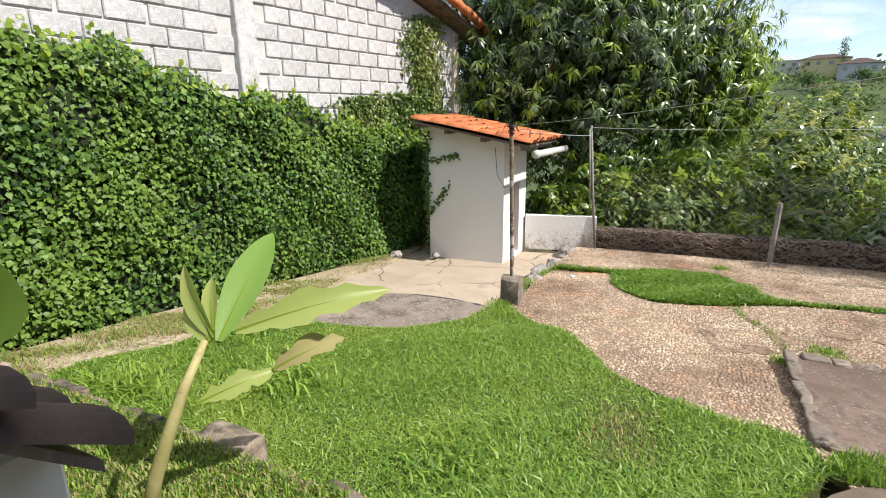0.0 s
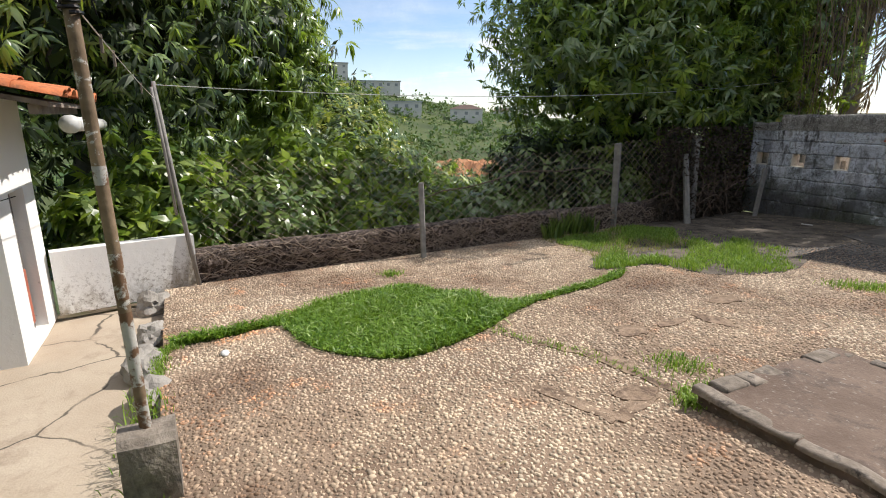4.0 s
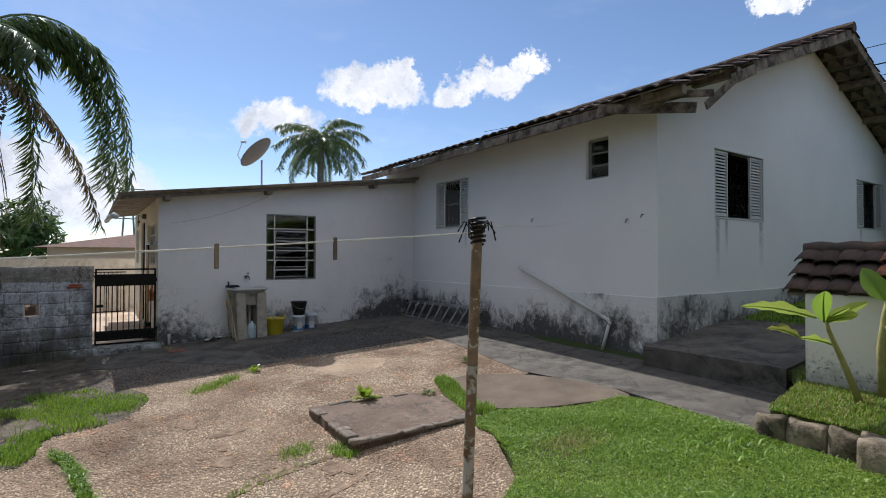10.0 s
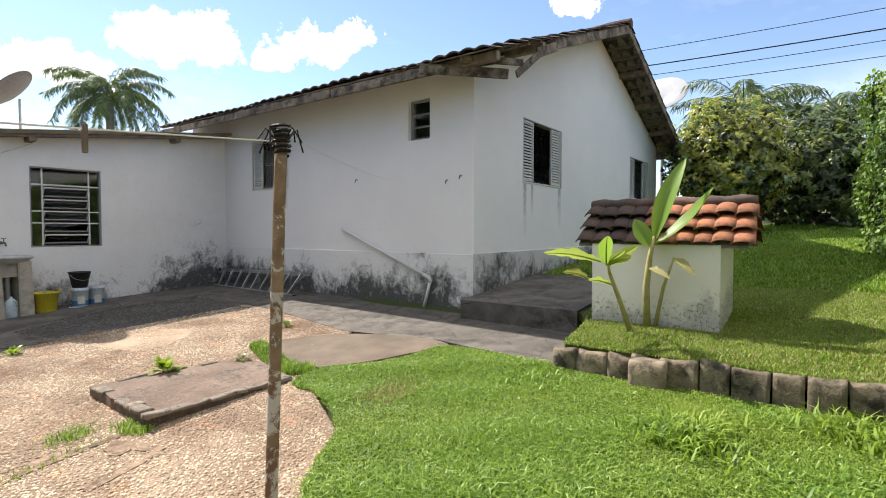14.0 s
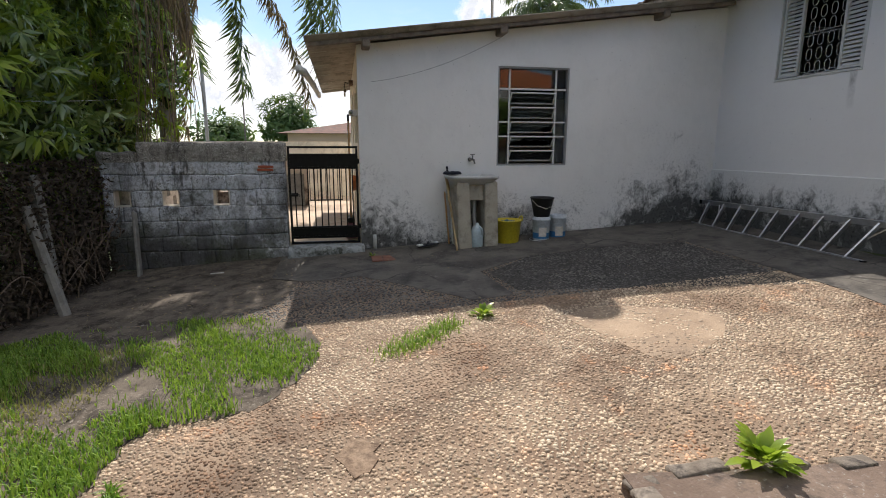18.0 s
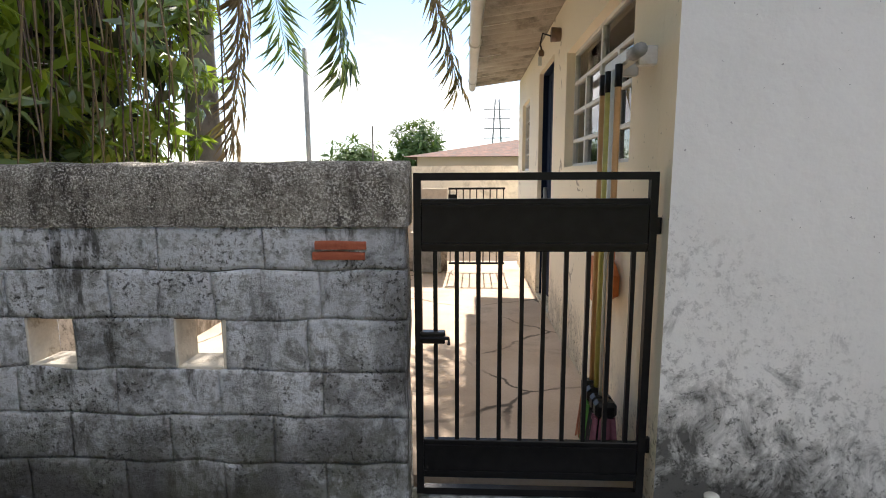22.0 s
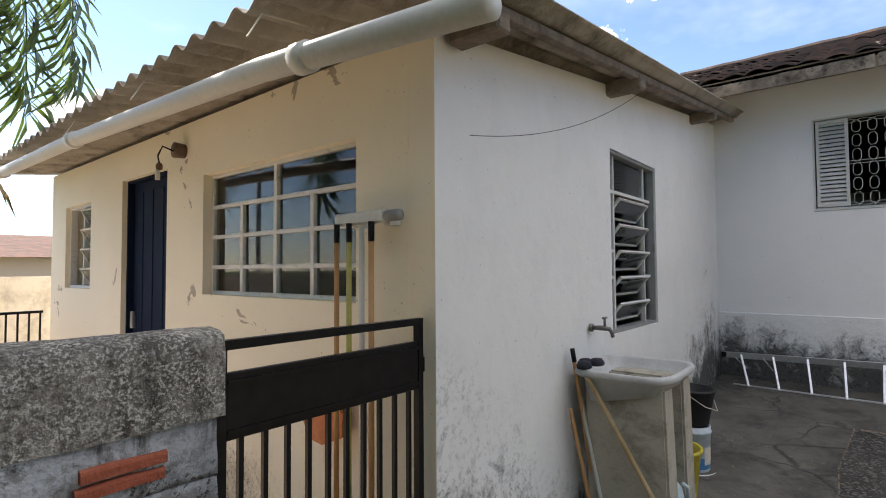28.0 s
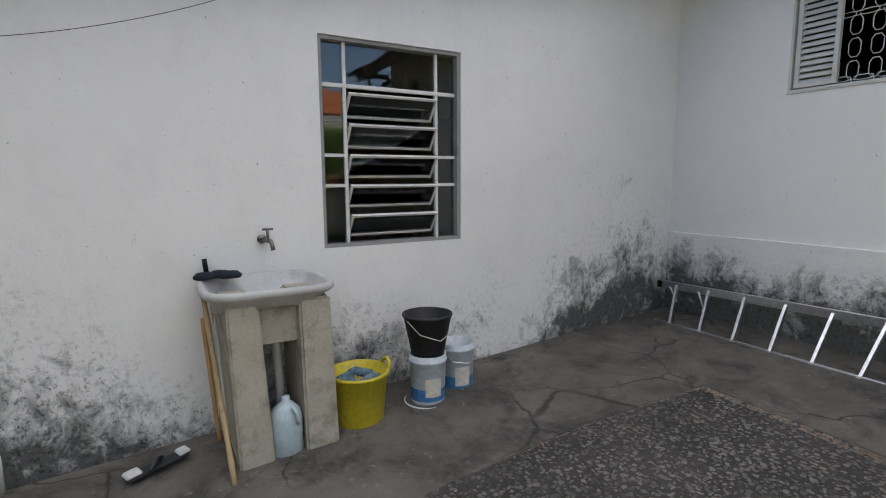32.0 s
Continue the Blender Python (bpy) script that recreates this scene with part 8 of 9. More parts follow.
# extra pale crown: sunlight on the big mango's right side, given as leaf colour
broad_tree("mango_tree", (-8.9, 2.3, -1.6), (-8.8, 2.4, 2.0), (1.1, 0.95, 1.6), 1500, 11, 0.165, ((LIME, 0.8, "yellow-green leaves coloured as sunlit"), (MANGO, 0.2, "darker leaves")), "yellow-green crown added as the taller mango tree's sunlit side", 37, 9, 0.08, droop=0.38, slim=0.24, inner=240)
broad_tree("mango_tree", (-6.4, 8.3, -1.0), (-6.3, 8.35, 2.4), (2.65, 2.8, 2.9), 7000, 12, 0.170, ((MANGO, 0.66, "dark glossy mango leaves"), (LIME, 0.34, "pale young leaves")), "broad mango tree overhanging the fence", 32, 20, 0.16, droop=0.22, slim=0.25, clear=(((-4.30, 0.0), (0.0, 9.05), (-2.0, 3.0)), ((-4.95, 0.0), (0.0, 9.05), (-2.0, 1.25)), ((-4.6, 0.0), (9.0, 9.6), (-2.0, 2.0)), ((-4.15, 0.0), (7.6, 14.0), (-2.0, 9.0))), inner=900)
broad_tree("overhanging_tree", (-5.7, 11.2, -0.5), (-5.3, 10.7, 2.6), (1.3, 1.6, 1.9), 1450, 11, 0.15, ((MANGO, 0.4, "dark leaves"), (LIME, 0.6, "bright leaves")), "leafy tree crowding over the block wall", 33, 7, 0.10, droop=0.25, slim=0.3, inner=260, clear=(((-4.45, 0.0), (0.0, 9.5), (-2.0, 2.6)),))
broad_tree("bush", (13.6, 1.2, 1.0), (13.7, 1.2, 3.0), (1.8, 1.5, 2.0), 3000, 9, 0.14, ((BUSHY, 0.68, "yellow-green leaves"), (MANGO, 0.14, "dark leaves"), (SHADE_LEAF, 0.18, "leaves coloured near black as crown shade")), "tall yellow-green bush beside the house", 34, 12, 0.10, slim=0.55, droop=0.1, inner=420)
broad_tree("bush", (16.6, -0.9, 1.3), (16.8, -0.7, 2.8), (2.5, 2.0, 2.1), 2600, 9, 0.18, ((SHRUB, 0.5, "green leaves"), (SHADE_LEAF, 0.5, "leaves coloured near black as crown shade")), "dark bush at the lawn's far edge", 35, 12, 0.10, slim=0.5, droop=0.1, inner=420)
broad_tree("bush", (15.5, -1.9, 1.3), (15.5, -1.9, 1.9), (0.9, 0.8, 0.7), 420, 9, 0.13, ((SHRUB, 1.0, "green leaves"),), "low round bush on the upper lawn", 36, 5, 0.05, slim=0.5, droop=0.1)

# shrubs beyond the fence
for k, (x, y, zb, zt, r, m) in enumerate(((-6.0, 0.7, -1.0, 0.9, 1.0, SHRUB), (-6.6, 2.2, -1.2, 1.05, 1.1, SHRUB), (-5.9, 1.7, -0.9, 0.45, 0.8, MANGO), (-7.6, 3.4, -1.4, 0.9, 1.2, SHRUB), (-6.4, 3.9, -1.1, 0.1, 0.8, SHRUB),
                                        (-9.5, 3.2, -1.8, 0.75, 1.3, SHRUB), (-6.1, 5.3, -1.0, 0.15, 0.8, MANGO), (-11.5, 6.4, -2.2, 0.2, 1.6, SHRUB), (-8.2, 5.6, -1.5, -0.1, 1.1, LIME), (-12.5, 2.5, -2.3, 1.2, 2.0, MANGO), (-5.6, 0.0, -0.9, 0.4, 0.6, SHRUB),
                                        (-5.5, 2.9, -0.9, 0.15, 0.6, SHRUB), (-5.6, 8.9, -0.8, 0.5, 0.7, MANGO), (-5.4, 7.2, -0.8, 0.3, 0.7, MANGO), (-5.3, 9.8, -0.6, 1.1, 0.6, SHRUB))):
    broad_tree("shrub", (x, y, zb), (x, y, (zb + zt) / 2 + 0.15), (r, r, (zt - zb) / 2), 520, 8, 0.15, ((m, 0.62, "leaves"), (SHRUB if m is not SHRUB else LIME, 0.38, "paler leaves")), "wild green shrub beyond the fence", 50 + k, 6, 0.035, 0.4, 0.2, slim=0.48, clear=(((-4.95, 0.0), (-3.0, 20.0), (-3.0, 9.0)),))


for k, (x, y, zt, r) in enumerate(((-5.15, 10.0, 2.3, 0.75), (-5.35, 10.9, 2.5, 0.9), (-5.2, 11.7, 1.7, 0.6))):
    broad_tree("shrub", (x, y, -0.8), (x, y, (zt - 0.5) / 2), (r, r, (zt + 0.5) / 2), 700, 9, 0.17, ((MANGO, 0.5, "dark leaves"), (BUSHY, 0.3, "bright leaves"), (SHADE_LEAF, 0.2, "leaves coloured near black as crown shade")), "leafy shrub crowding behind the pierced side wall", 140 + k, 7, 0.035, 0.4, 0.25, slim=0.28, clear=(((-4.45, 0.0), (-3.0, 20.0), (-3.0, 1.6)),), inner=160)
# undergrowth whose dark leaf colour stands in for the mango tree's deep shade
for k, (x, y, zt, r) in enumerate(((-6.2, 6.2, 1.1, 0.9), (-5.75, 6.9, 1.3, 0.8), (-6.3, 7.8, 1.5, 1.0), (-5.65, 8.5, 1.4, 0.7), (-7.4, 6.9, 1.2, 1.0))):
    broad_tree("shrub", (x, y, -1.2), (x, y, (zt - 1.0) / 2), (r, r, (zt + 1.0) / 2), 480, 8, 0.15, ((SHADE_LEAF, 0.55, "leaves coloured near black as crown shade"), (MANGO, 0.45, "dark leaves")), "shrub with leaf colour darkened for the mango tree's shade", 130 + k, 6, 0.035, 0.4, 0.2, slim=0.4, clear=(((-4.95, 0.0), (-3.0, 20.0), (-3.0, 9.0)),), inner=120)

for k, (x, y, zt, r) in enumerate(((-9.6, 3.9, 1.0, 1.2), (-11.2, 4.4, 1.5, 1.5), (-13.2, 4.9, 1.9, 1.8), (-15.6, 5.2, 2.2, 2.2), (-13.8, 3.4, 1.9, 1.8), (-17.5, 7.0, 1.2, 2.2), (-18.0, 3.6, 2.4, 2.4))):
    zb = terrain_z(x, y)
    broad_tree("small_tree", (x, y, zb), (x, y, (zb + zt) / 2 + 0.3), (r, r, (zt - zb) / 2), 620, 8, 0.20, ((SHRUB, 0.55, "leaves"), (BUSHY, 0.25, "paler leaves"), (MANGO, 0.2, "dark leaves")), "small leafy tree on the slope below the fence", 150 + k, 7, 0.06, 0.4, 0.2, slim=0.42, inner=120)

# thicket on the slope behind them
rnd = random.Random(66)
for k in range(20):
    x, y = rnd.uniform(-15.5, -6.8), rnd.uniform(-0.5, 8.5)
    view = math.degrees(math.atan2(x + 0.6, y))
    top = rnd.uniform(-1.0, -0.5) if -65 < view < -44 else rnd.uniform(0.5, 1.35)
    zb, r = terrain_z(x, y), rnd.uniform(1.0, 1.6)
    broad_tree("shrub", (x, y, zb), (x, y, (zb + top) / 2 + 0.1), (r, r, (top - zb) / 2), 430, 8, rnd.choice((0.14, 0.19, 0.24)), ((rnd.choice((SHRUB, SHRUB, MANGO)), 0.7, "leaves"), (LIME, 0.3, "paler leaves")), "dense green shrub on the slope below the fence", 90 + k, 6, 0.04, 0.4, 0.15, slim=rnd.choice((0.4, 0.5, 0.6)))


# ---- palms ----
def frond(rib, per, leaf, rg, hang=0.45):
    """Leaflets along both sides of a rib as arrays: stalk places, directions, facings and lengths."""
    n = per
    s = np.linspace(0.0, 1.0, len(rib))
    u = np.linspace(0.14, 1.0, n)
    p = np.stack([np.interp(u, s, rib[:, k]) for k in range(3)], 1)
    tan = unit(np.stack([np.interp(u, s, np.gradient(rib[:, k])) for k in range(3)], 1))
    flat = rib[-1] - rib[0]
    side = unit(np.array([[-flat[1], flat[0], 0.0]]))[0]
    over = np.cross(tan, side)
    A, D, F, L = [], [], [], []
    for sg in (-1, 1):
        tilt = rg.uniform(-0.75, 0.75, (n, 1))
        away = side * sg * np.cos(tilt) + over * np.sin(tilt)
        level = 1.0 - np.abs(tan[:, 2:3])
        A.append(p)
        D.append(tan * rg.uniform(0.45, 0.75, (n, 1)) + away * 0.8 + np.array([0, 0, -hang]) * (0.5 + 1.2 * level) + rg.normal(0, 0.06, (n, 3)))
        F.append(over + rg.normal(0, 0.45, (n, 3)))
        L.append(leaf * (0.40 + 0.75 * np.sin(np.pi * np.clip(u, 0.05, 0.72))) * rg.uniform(0.85, 1.12, n))
    return np.concatenate(A), np.concatenate(D), np.concatenate(F), np.concatenate(L)


def bow(*p):
    """A smooth rib through four guide points."""
    p = [np.array(q, float) for q in p]
    t = np.linspace(0, 1, 16)[:, None]
    return p[0] * (1 - t) ** 3 + p[1] * 3 * t * (1 - t) ** 2 + p[2] * 3 * t * t * (1 - t) + p[3] * t ** 3


def arching(at, az, length, start, end):
    """A rib that leaves its crown at one slope and bends over to another, both in degrees."""
    th = np.radians(start + (end - start) * np.linspace(0, 1, 16) ** 0.85)
    st = length / 15
    h = np.r_[0, np.cumsum(np.cos(th))[:-1]] * st
    v = np.r_[0, np.cumsum(np.sin(th))[:-1]] * st
    return np.stack([at[0] + math.cos(az) * h, at[1] + math.sin(az) * h, at[2] + v], 1)


def palm(name, base, top, ribs, label, seed, leaf=0.45, per=90, trunk_r=0.13, wide=0.024, hang=0.45):
    """A ringed trunk and a crown of fronds; each rib comes with True when it has dried."""
    rg = np.random.default_rng(seed)
    pl = thing(name, base, label, "palm tree")
    bm = bmesh.new()
    b, tp = Vector(base), Vector(top)
    n = 22
    tube(bm, [b.lerp(tp, k / n) for k in range(n + 1)], [trunk_r * (1.15 - 0.3 * k / n) * (1.0 + 0.05 * (k % 2)) for k in range(n + 1)], 12)
    part("trunk", bm, surface(name + "_trunk", (0.20, 0.19, 0.17), (0.32, 0.30, 0.27), 6, 50, 0.95, 0.6, stain=(0.10, 0.09, 0.08), stain_at=(0.5, 0.7), stain_scale=4), pl, "ringed grey trunk", True)
    bm = bmesh.new()
    tube(bm, [tp - Vector((0, 0, 0.5)), tp, tp + Vector((0, 0, 0.3))], [trunk_r * 0.9, trunk_r * 1.3, trunk_r * 0.5], 10)
    part("crownshaft", bm, BARK, pl, smooth=True)
    for rib, dry in ribs:
        A, D, F, L = frond(rib, int(per * (0.6 if dry else 1)), leaf * (0.75 if dry else 1), rg, hang * (2.2 if dry else 1))
        bm = bmesh.new()
        tube(bm, [tuple(q) for q in rib], [0.03 * (1 - 0.85 * i / 15) for i in range(16)], 5)
        fr = part("frond", bm, DEADF if dry else FROND, pl, "dry brown frond" if dry else "")
        ob = leaves("leaf_blade", A, D, F, L, wide * (0.7 if dry else 1), DEADF if dry else FROND, 0.02, 0.25, True)
        ob.parent, ob.location = fr, -world_of(fr)
    return pl


def crown(at, count, length, seed, low=0, high=80, end=-80):
    rnd = random.Random(seed)
    return [(arching(at, k * 2.399 + rnd.uniform(-0.2, 0.2), length * rnd.uniform(0.88, 1.1), high - (high - low) * (k / count) ** 0.8, end * (0.35 + 0.65 * k / count) + rnd.uniform(-8, 12)), False) for k in range(count)]


HEAD = (-4.58, 11.92, 5.55)
ribs = [(bow(HEAD, (-3.4, 12.3, 7.2), (-1.75, 12.9, 6.7), (-1.80, 13.0, 3.1)), False),
        (bow(HEAD, (-3.45, 12.5, 7.0), (-2.0, 13.2, 6.5), (-2.05, 13.3, 2.9)), False),
        (bow(HEAD, (-3.6, 12.6, 6.9), (-2.2, 13.5, 6.3), (-2.25, 13.6, 3.3)), False),
        (bow(HEAD, (-4.0, 12.3, 6.3), (-3.4, 12.6, 5.6), (-3.5, 12.6, 2.35)), False),
        (bow(HEAD, (-5.6, 11.6, 6.9), (-6.6, 11.3, 6.2), (-6.9, 11.1, 4.3)), False),
        (bow(HEAD, (-5.4, 12.3, 6.6), (-6.0, 12.8, 6.0), (-6.2, 13.0, 4.0)), False),
        (bow(HEAD, (-4.9, 12.8, 6.6), (-5.0, 13.8, 6.2), (-4.6, 14.2, 2.9)), False),
        (bow((-4.5, 11.95, 5.1), (-3.7, 12.3, 5.3), (-2.8, 12.7, 4.3), (-2.35, 12.9, 2.25)), True),
        (bow((-4.5, 11.9, 5.0), (-4.1, 11.9, 5.0), (-4.05, 11.95, 3.6), (-4.35, 11.9, 1.6)), True)]
for a, up in ((1.9, 70), (2.3, 55), (2.8, 66), (-2.7, 60)):
    ribs.append((arching(HEAD, a, 2.9, up, -50), False))
for a in (-0.85, -1.3, -1.75):
    ribs.append((arching(HEAD, a, 2.2, 32, -58), False))
rnd = random.Random(71)
for k in range(26):
    a, q = k * 2.399, rnd.uniform(0.22, 0.5)
    cx, cy = math.cos(a) * q, math.sin(a) * q
    ribs.append((bow((-4.6, 11.93, rnd.uniform(4.6, 5.4)), (-4.6 + cx, 11.93 + cy, 5.5), (-4.6 + cx * 1.3, 11.93 + cy * 1.3, 4.8), (-4.6 + cx * 1.1, 11.93 + cy * 1.1, rnd.uniform(3.0, 4.1))), True))
palm("palm", (-4.60, 11.95, -0.3), (-4.62, 11.92, 5.5), ribs, "queen palm with drooping feathery fronds beside the corridor", 71, 0.50, 250, 0.135, 0.024, 0.7)
palm("palm", (10.7, 33.2, -1.0), (10.7, 33.2, 9.4), crown((10.7, 33.2, 9.5), 26, 3.5, 72, -20, 80, -95), "distant palm behind the annex roof", 72, 0.62, 90, 0.24, 0.045)
palm("palm", (19.0, 1.4, 1.4), (19.0, 1.4, 5.5), crown((19.0, 1.4, 5.55), 16, 2.6, 73, 15, 80, -60), "feathery palm behind the bushes", 73, 0.55, 50, 0.15)
palm("palm", (20.0, -1.4, 1.4), (20.0, -1.4, 5.0), crown((20.0, -1.4, 5.05), 16, 2.6, 74, 15, 80, -60), "feathery palm at the far end of the upper lawn", 74, 0.55, 50, 0.15)
# fruit cluster and hanging roots
bm = bmesh.new()
rnd = random.Random(8)
for k in range(160):
    z = 4.9 - rnd.random() ** 0.8 * 1.1
    r = 0.19 * math.sin((5.0 - z) / 1.25 * math.pi) + 0.03
    a = rnd.uniform(0, math.tau)
    lathe(bm, [(0.0, -0.03), (0.03, 0.0), (0.0, 0.03)], (-4.05 + r * math.cos(a), 11.6 + r * math.sin(a), z), 6)
single("palm_fruit", bm, BARK, "heavy dark cluster of palm fruit hanging under the crown", "fruit", kind="stuff")
for k in range(100):
    x, y, z = rnd.uniform(-4.9, -3.75), rnd.uniform(9.5, 10.8), rnd.uniform(2.6, 3.8)
    if k % 10 == 0:
        bm = bmesh.new()
        base_v = (x, y, z)
    ln = rnd.uniform(0.8, 2.0)
    sw = rnd.uniform(-0.25, 0.25)
    tube(bm, [(x, y, z), (x + sw * 0.5, y + 0.05, z - ln * 0.4), (x + sw, y, z - ln)], [0.006, 0.006, 0.004], 4)
    if k % 10 == 9:
        tagged(link_mesh("hanging_vine", bm, DEADF if k % 20 == 9 else BRANCH), "dry brown vines hanging from the tree over the wall", "vine", "hanging vines")
# ---- banana plant ----
ban = thing("banana_plant", (2.75, 0.42, 0.30), "young banana plant with torn pale leaves beside the well", "banana plant")


def big_leaf(name, a, b, width, up, curl, mat, label="", torn=0.0, seed=0):
    """A long banana blade from a to b with a rib, raised sides and torn edges."""
    rnd = random.Random(seed)
    a, b, up = Vector(a), Vector(b), Vector(up).normalized()
    d = b - a
    side = d.cross(up).normalized()
    nn = side.cross(d).normalized()
    bm = bmesh.new()
    n = 14
    rows = []
    for k in range(n + 1):
        s = k / n
        c = a + d * s + nn * (curl * d.length * math.sin(math.pi * s) * 0.6 - curl * d.length * s * s * 0.5)
        w = width * (math.sin(math.pi * min(0.03 + s * 0.97, 1.0)) ** 0.75) * 0.5
        wl, wr = w * (1 - torn * rnd.random()), w * (1 - torn * rnd.random())
        rows.append([bm.verts.new(c - side * wl + nn * wl * 0.35), bm.verts.new(c - side * wl * 0.5 + nn * wl * 0.12), bm.verts.new(c), bm.verts.new(c + side * wr * 0.5 + nn * wr * 0.12), bm.verts.new(c + side * wr + nn * wr * 0.35)])
    for p, q in zip(rows, rows[1:]):
        for k in range(4):
            bm.faces.new((p[k], p[k + 1], q[k + 1], q[k]))
    lf = part(name, bm, mat, ban, label, True)
    bm = bmesh.new()
    tube(bm, [a + d * k / n + nn * (curl * d.length * math.sin(math.pi * k / n) * 0.6 - curl * d.length * (k / n) ** 2 * 0.5 - 0.004) for k in range(n + 1)], [0.009 * (1 - 0.8 * k / n) for k in range(n + 1)], 5)
    part("midrib", bm, LIME, lf)


PALE_STEM = surface("banana_stem", (0.30, 0.28, 0.10), (0.45, 0.40, 0.18), 9, 50, 0.6, 0.3, stain=(0.16, 0.09, 0.05), stain_at=(0.55, 0.7), stain_scale=8)
for pts, rr in (([(2.90, 0.42, 0.30), (2.89, 0.43, 0.75), (2.89, 0.40, 1.05), (2.90, 0.36, 1.25)], [0.04, 0.034, 0.026, 0.016]), ([(2.66, 0.50, 0.30), (2.62, 0.60, 0.62), (2.54, 0.68, 0.90), (2.42, 0.66, 1.02)], [0.028, 0.024, 0.017, 0.012]),
                ([(2.92, 0.36, 0.30), (2.93, 0.28, 0.75), (2.90, 0.18, 1.05)], [0.022, 0.017, 0.01])):
    bm = bmesh.new()
    tube(bm, pts, rr, 10)
    part("stem", bm, PALE_STEM, ban, smooth=True)
big_leaf("leaf", (2.90, 0.36, 1.22), (2.89, 0.10, 2.0), 0.19, (-1, 0.2, 0.3), 0.10, BANANA, "", 0.0, 1)
big_leaf("leaf", (2.90, 0.34, 1.18), (2.87, -0.18, 1.67), 0.24, (-0.5, 0.3, 0.8), -0.12, BANANA, "", 0.15, 2)
big_leaf("leaf", (2.89, 0.40, 1.15), (2.88, 0.55, 1.42), 0.17, (-0.9, 0, 0.5), 0.05, BANANA, "", 0.1, 3)
big_leaf("leaf", (2.36, 0.65, 0.99), (1.89, 0.49, 1.27), 0.14, (0.75, 0.55, 0.35), 0.04, BANANA, "", 0.04, 8)
big_leaf("leaf", (2.32, 0.69, 1.02), (1.94, 1.10, 1.12), 0.15, (0.55, 0.50, 0.65), 0.10, PALE_LEAF, "pale yellow-green torn leaf", 0.42, 4)
big_leaf("leaf", (2.46, 0.63, 0.80), (2.24, 0.79, 0.86), 0.10, (0.55, 0.45, 0.65), 0.10, PALE_LEAF, "yellowing torn leaf", 0.55, 5)
big_leaf("leaf", (2.25, 0.78, 0.86), (2.05, 0.95, 0.94), 0.12, (0.5, 0.5, 0.7), 0.15, DRY, "withered brown leaf end", 0.6, 12)
big_leaf("leaf", (2.36, 0.63, 1.0), (2.21, 0.31, 1.19), 0.085, (0.7, -0.2, 0.5), 0.08, PALE_LEAF, "", 0.15, 6)
big_leaf("leaf", (2.37, 0.62, 0.99), (2.26, 0.39, 1.09), 0.10, (0.8, 0.1, 0.4), 0.05, PALE_LEAF, "", 0.2, 9)
big_leaf("leaf", (2.35, 0.62, 1.02), (2.17, 0.42, 1.14), 0.07, (0.7, 0.2, 0.5), 0.05, PALE_LEAF, "", 0.1, 11)
big_leaf("leaf", (2.90, 0.18, 1.04), (2.80, -0.03, 0.90), 0.10, (-0.6, 0, 0.7), 0.1, DRY, "withered leaf", 0.5, 7)
big_leaf("leaf", (2.89, 0.42, 0.95), (2.76, 0.18, 0.86), 0.10, (-0.6, 0, 0.7), 0.1, DRY, "withered leaf", 0.5, 10)


# ---- distance: houses, trees and poles ----
def far_tree(name, base, h, r, label, seed, n=260, mat=None):
    broad_tree(name, base, (base[0], base[1], base[2] + h * 0.62), (r, r, h * 0.38), n, 7, r * 0.30, ((mat or FAR, 1.0, "leaves"),), label, seed, 7, r * 0.06, 0.4, 0.1)


def house_far(base, w, d, h, roofh, wallm, roofm, label, turn=0.0, floors=1):
    hs = thing("far_house", base, label, "house")
    m = Matrix.Translation(base) @ Matrix.Rotation(turn, 4, "Z")

    def put(name, bm, mat, parent=hs):
        bmesh.ops.transform(bm, matrix=m, verts=bm.verts)
        bmesh.ops.recalc_face_normals(bm, faces=bm.faces)
        return part(name, bm, mat, parent)

    bm = bmesh.new()
    box(bm, -w / 2, w / 2, -d / 2, d / 2, -2.0, h)
    put("wall", bm, wallm)
    bm = bmesh.new()
    o = 0.4
    e = [bm.verts.new(p) for p in ((-w / 2 - o, -d / 2 - o, h), (w / 2 + o, -d / 2 - o, h), (w / 2 + o, d / 2 + o, h), (-w / 2 - o, d / 2 + o, h))]
    if roofh > 0.3:
        q = min(w, d) / 2
        r0, r1 = bm.verts.new((-w / 2 + q, 0, h + roofh)), bm.verts.new((w / 2 - q, 0, h + roofh))
        for f in ((e[0], e[1], r1, r0), (e[1], e[2], r1), (e[2], e[3], r0, r1), (e[3], e[0], r0), (e[3], e[2], e[1], e[0])):
            bm.faces.new(f)
    else:
        t = [bm.verts.new((v.co.x, v.co.y, h + 0.25)) for v in e]
        bm.faces.new(t)
        bm.faces.new(list(reversed(e)))
        for k in range(4):
            bm.faces.new((e[k - 1], e[k], t[k], t[k - 1]))
    put("roof", bm, roofm)
    for fl in range(floors):
        for k in range(max(2, int(w / 3.2))):
            x = -w / 2 + (k + 0.5) * w / max(2, int(w / 3.2))
            z = h - 2.0 - fl * 2.8
            bm = bmesh.new()
            box(bm, x - 0.6, x + 0.6, -d / 2 - 0.06, -d / 2 + 0.1, z, z + 1.1)
            put("window", bm, GREY_STEEL)
            bm = bmesh.new()
            box(bm, x - 0.6, x + 0.6, d / 2 - 0.1, d / 2 + 0.06, z, z + 1.1)
            put("window", bm, GREY_STEEL)
    return hs


def polar(az, dist, z):
    a = radians(az)
    return (math.sin(a) * dist, 1.5 + math.cos(a) * dist, z)


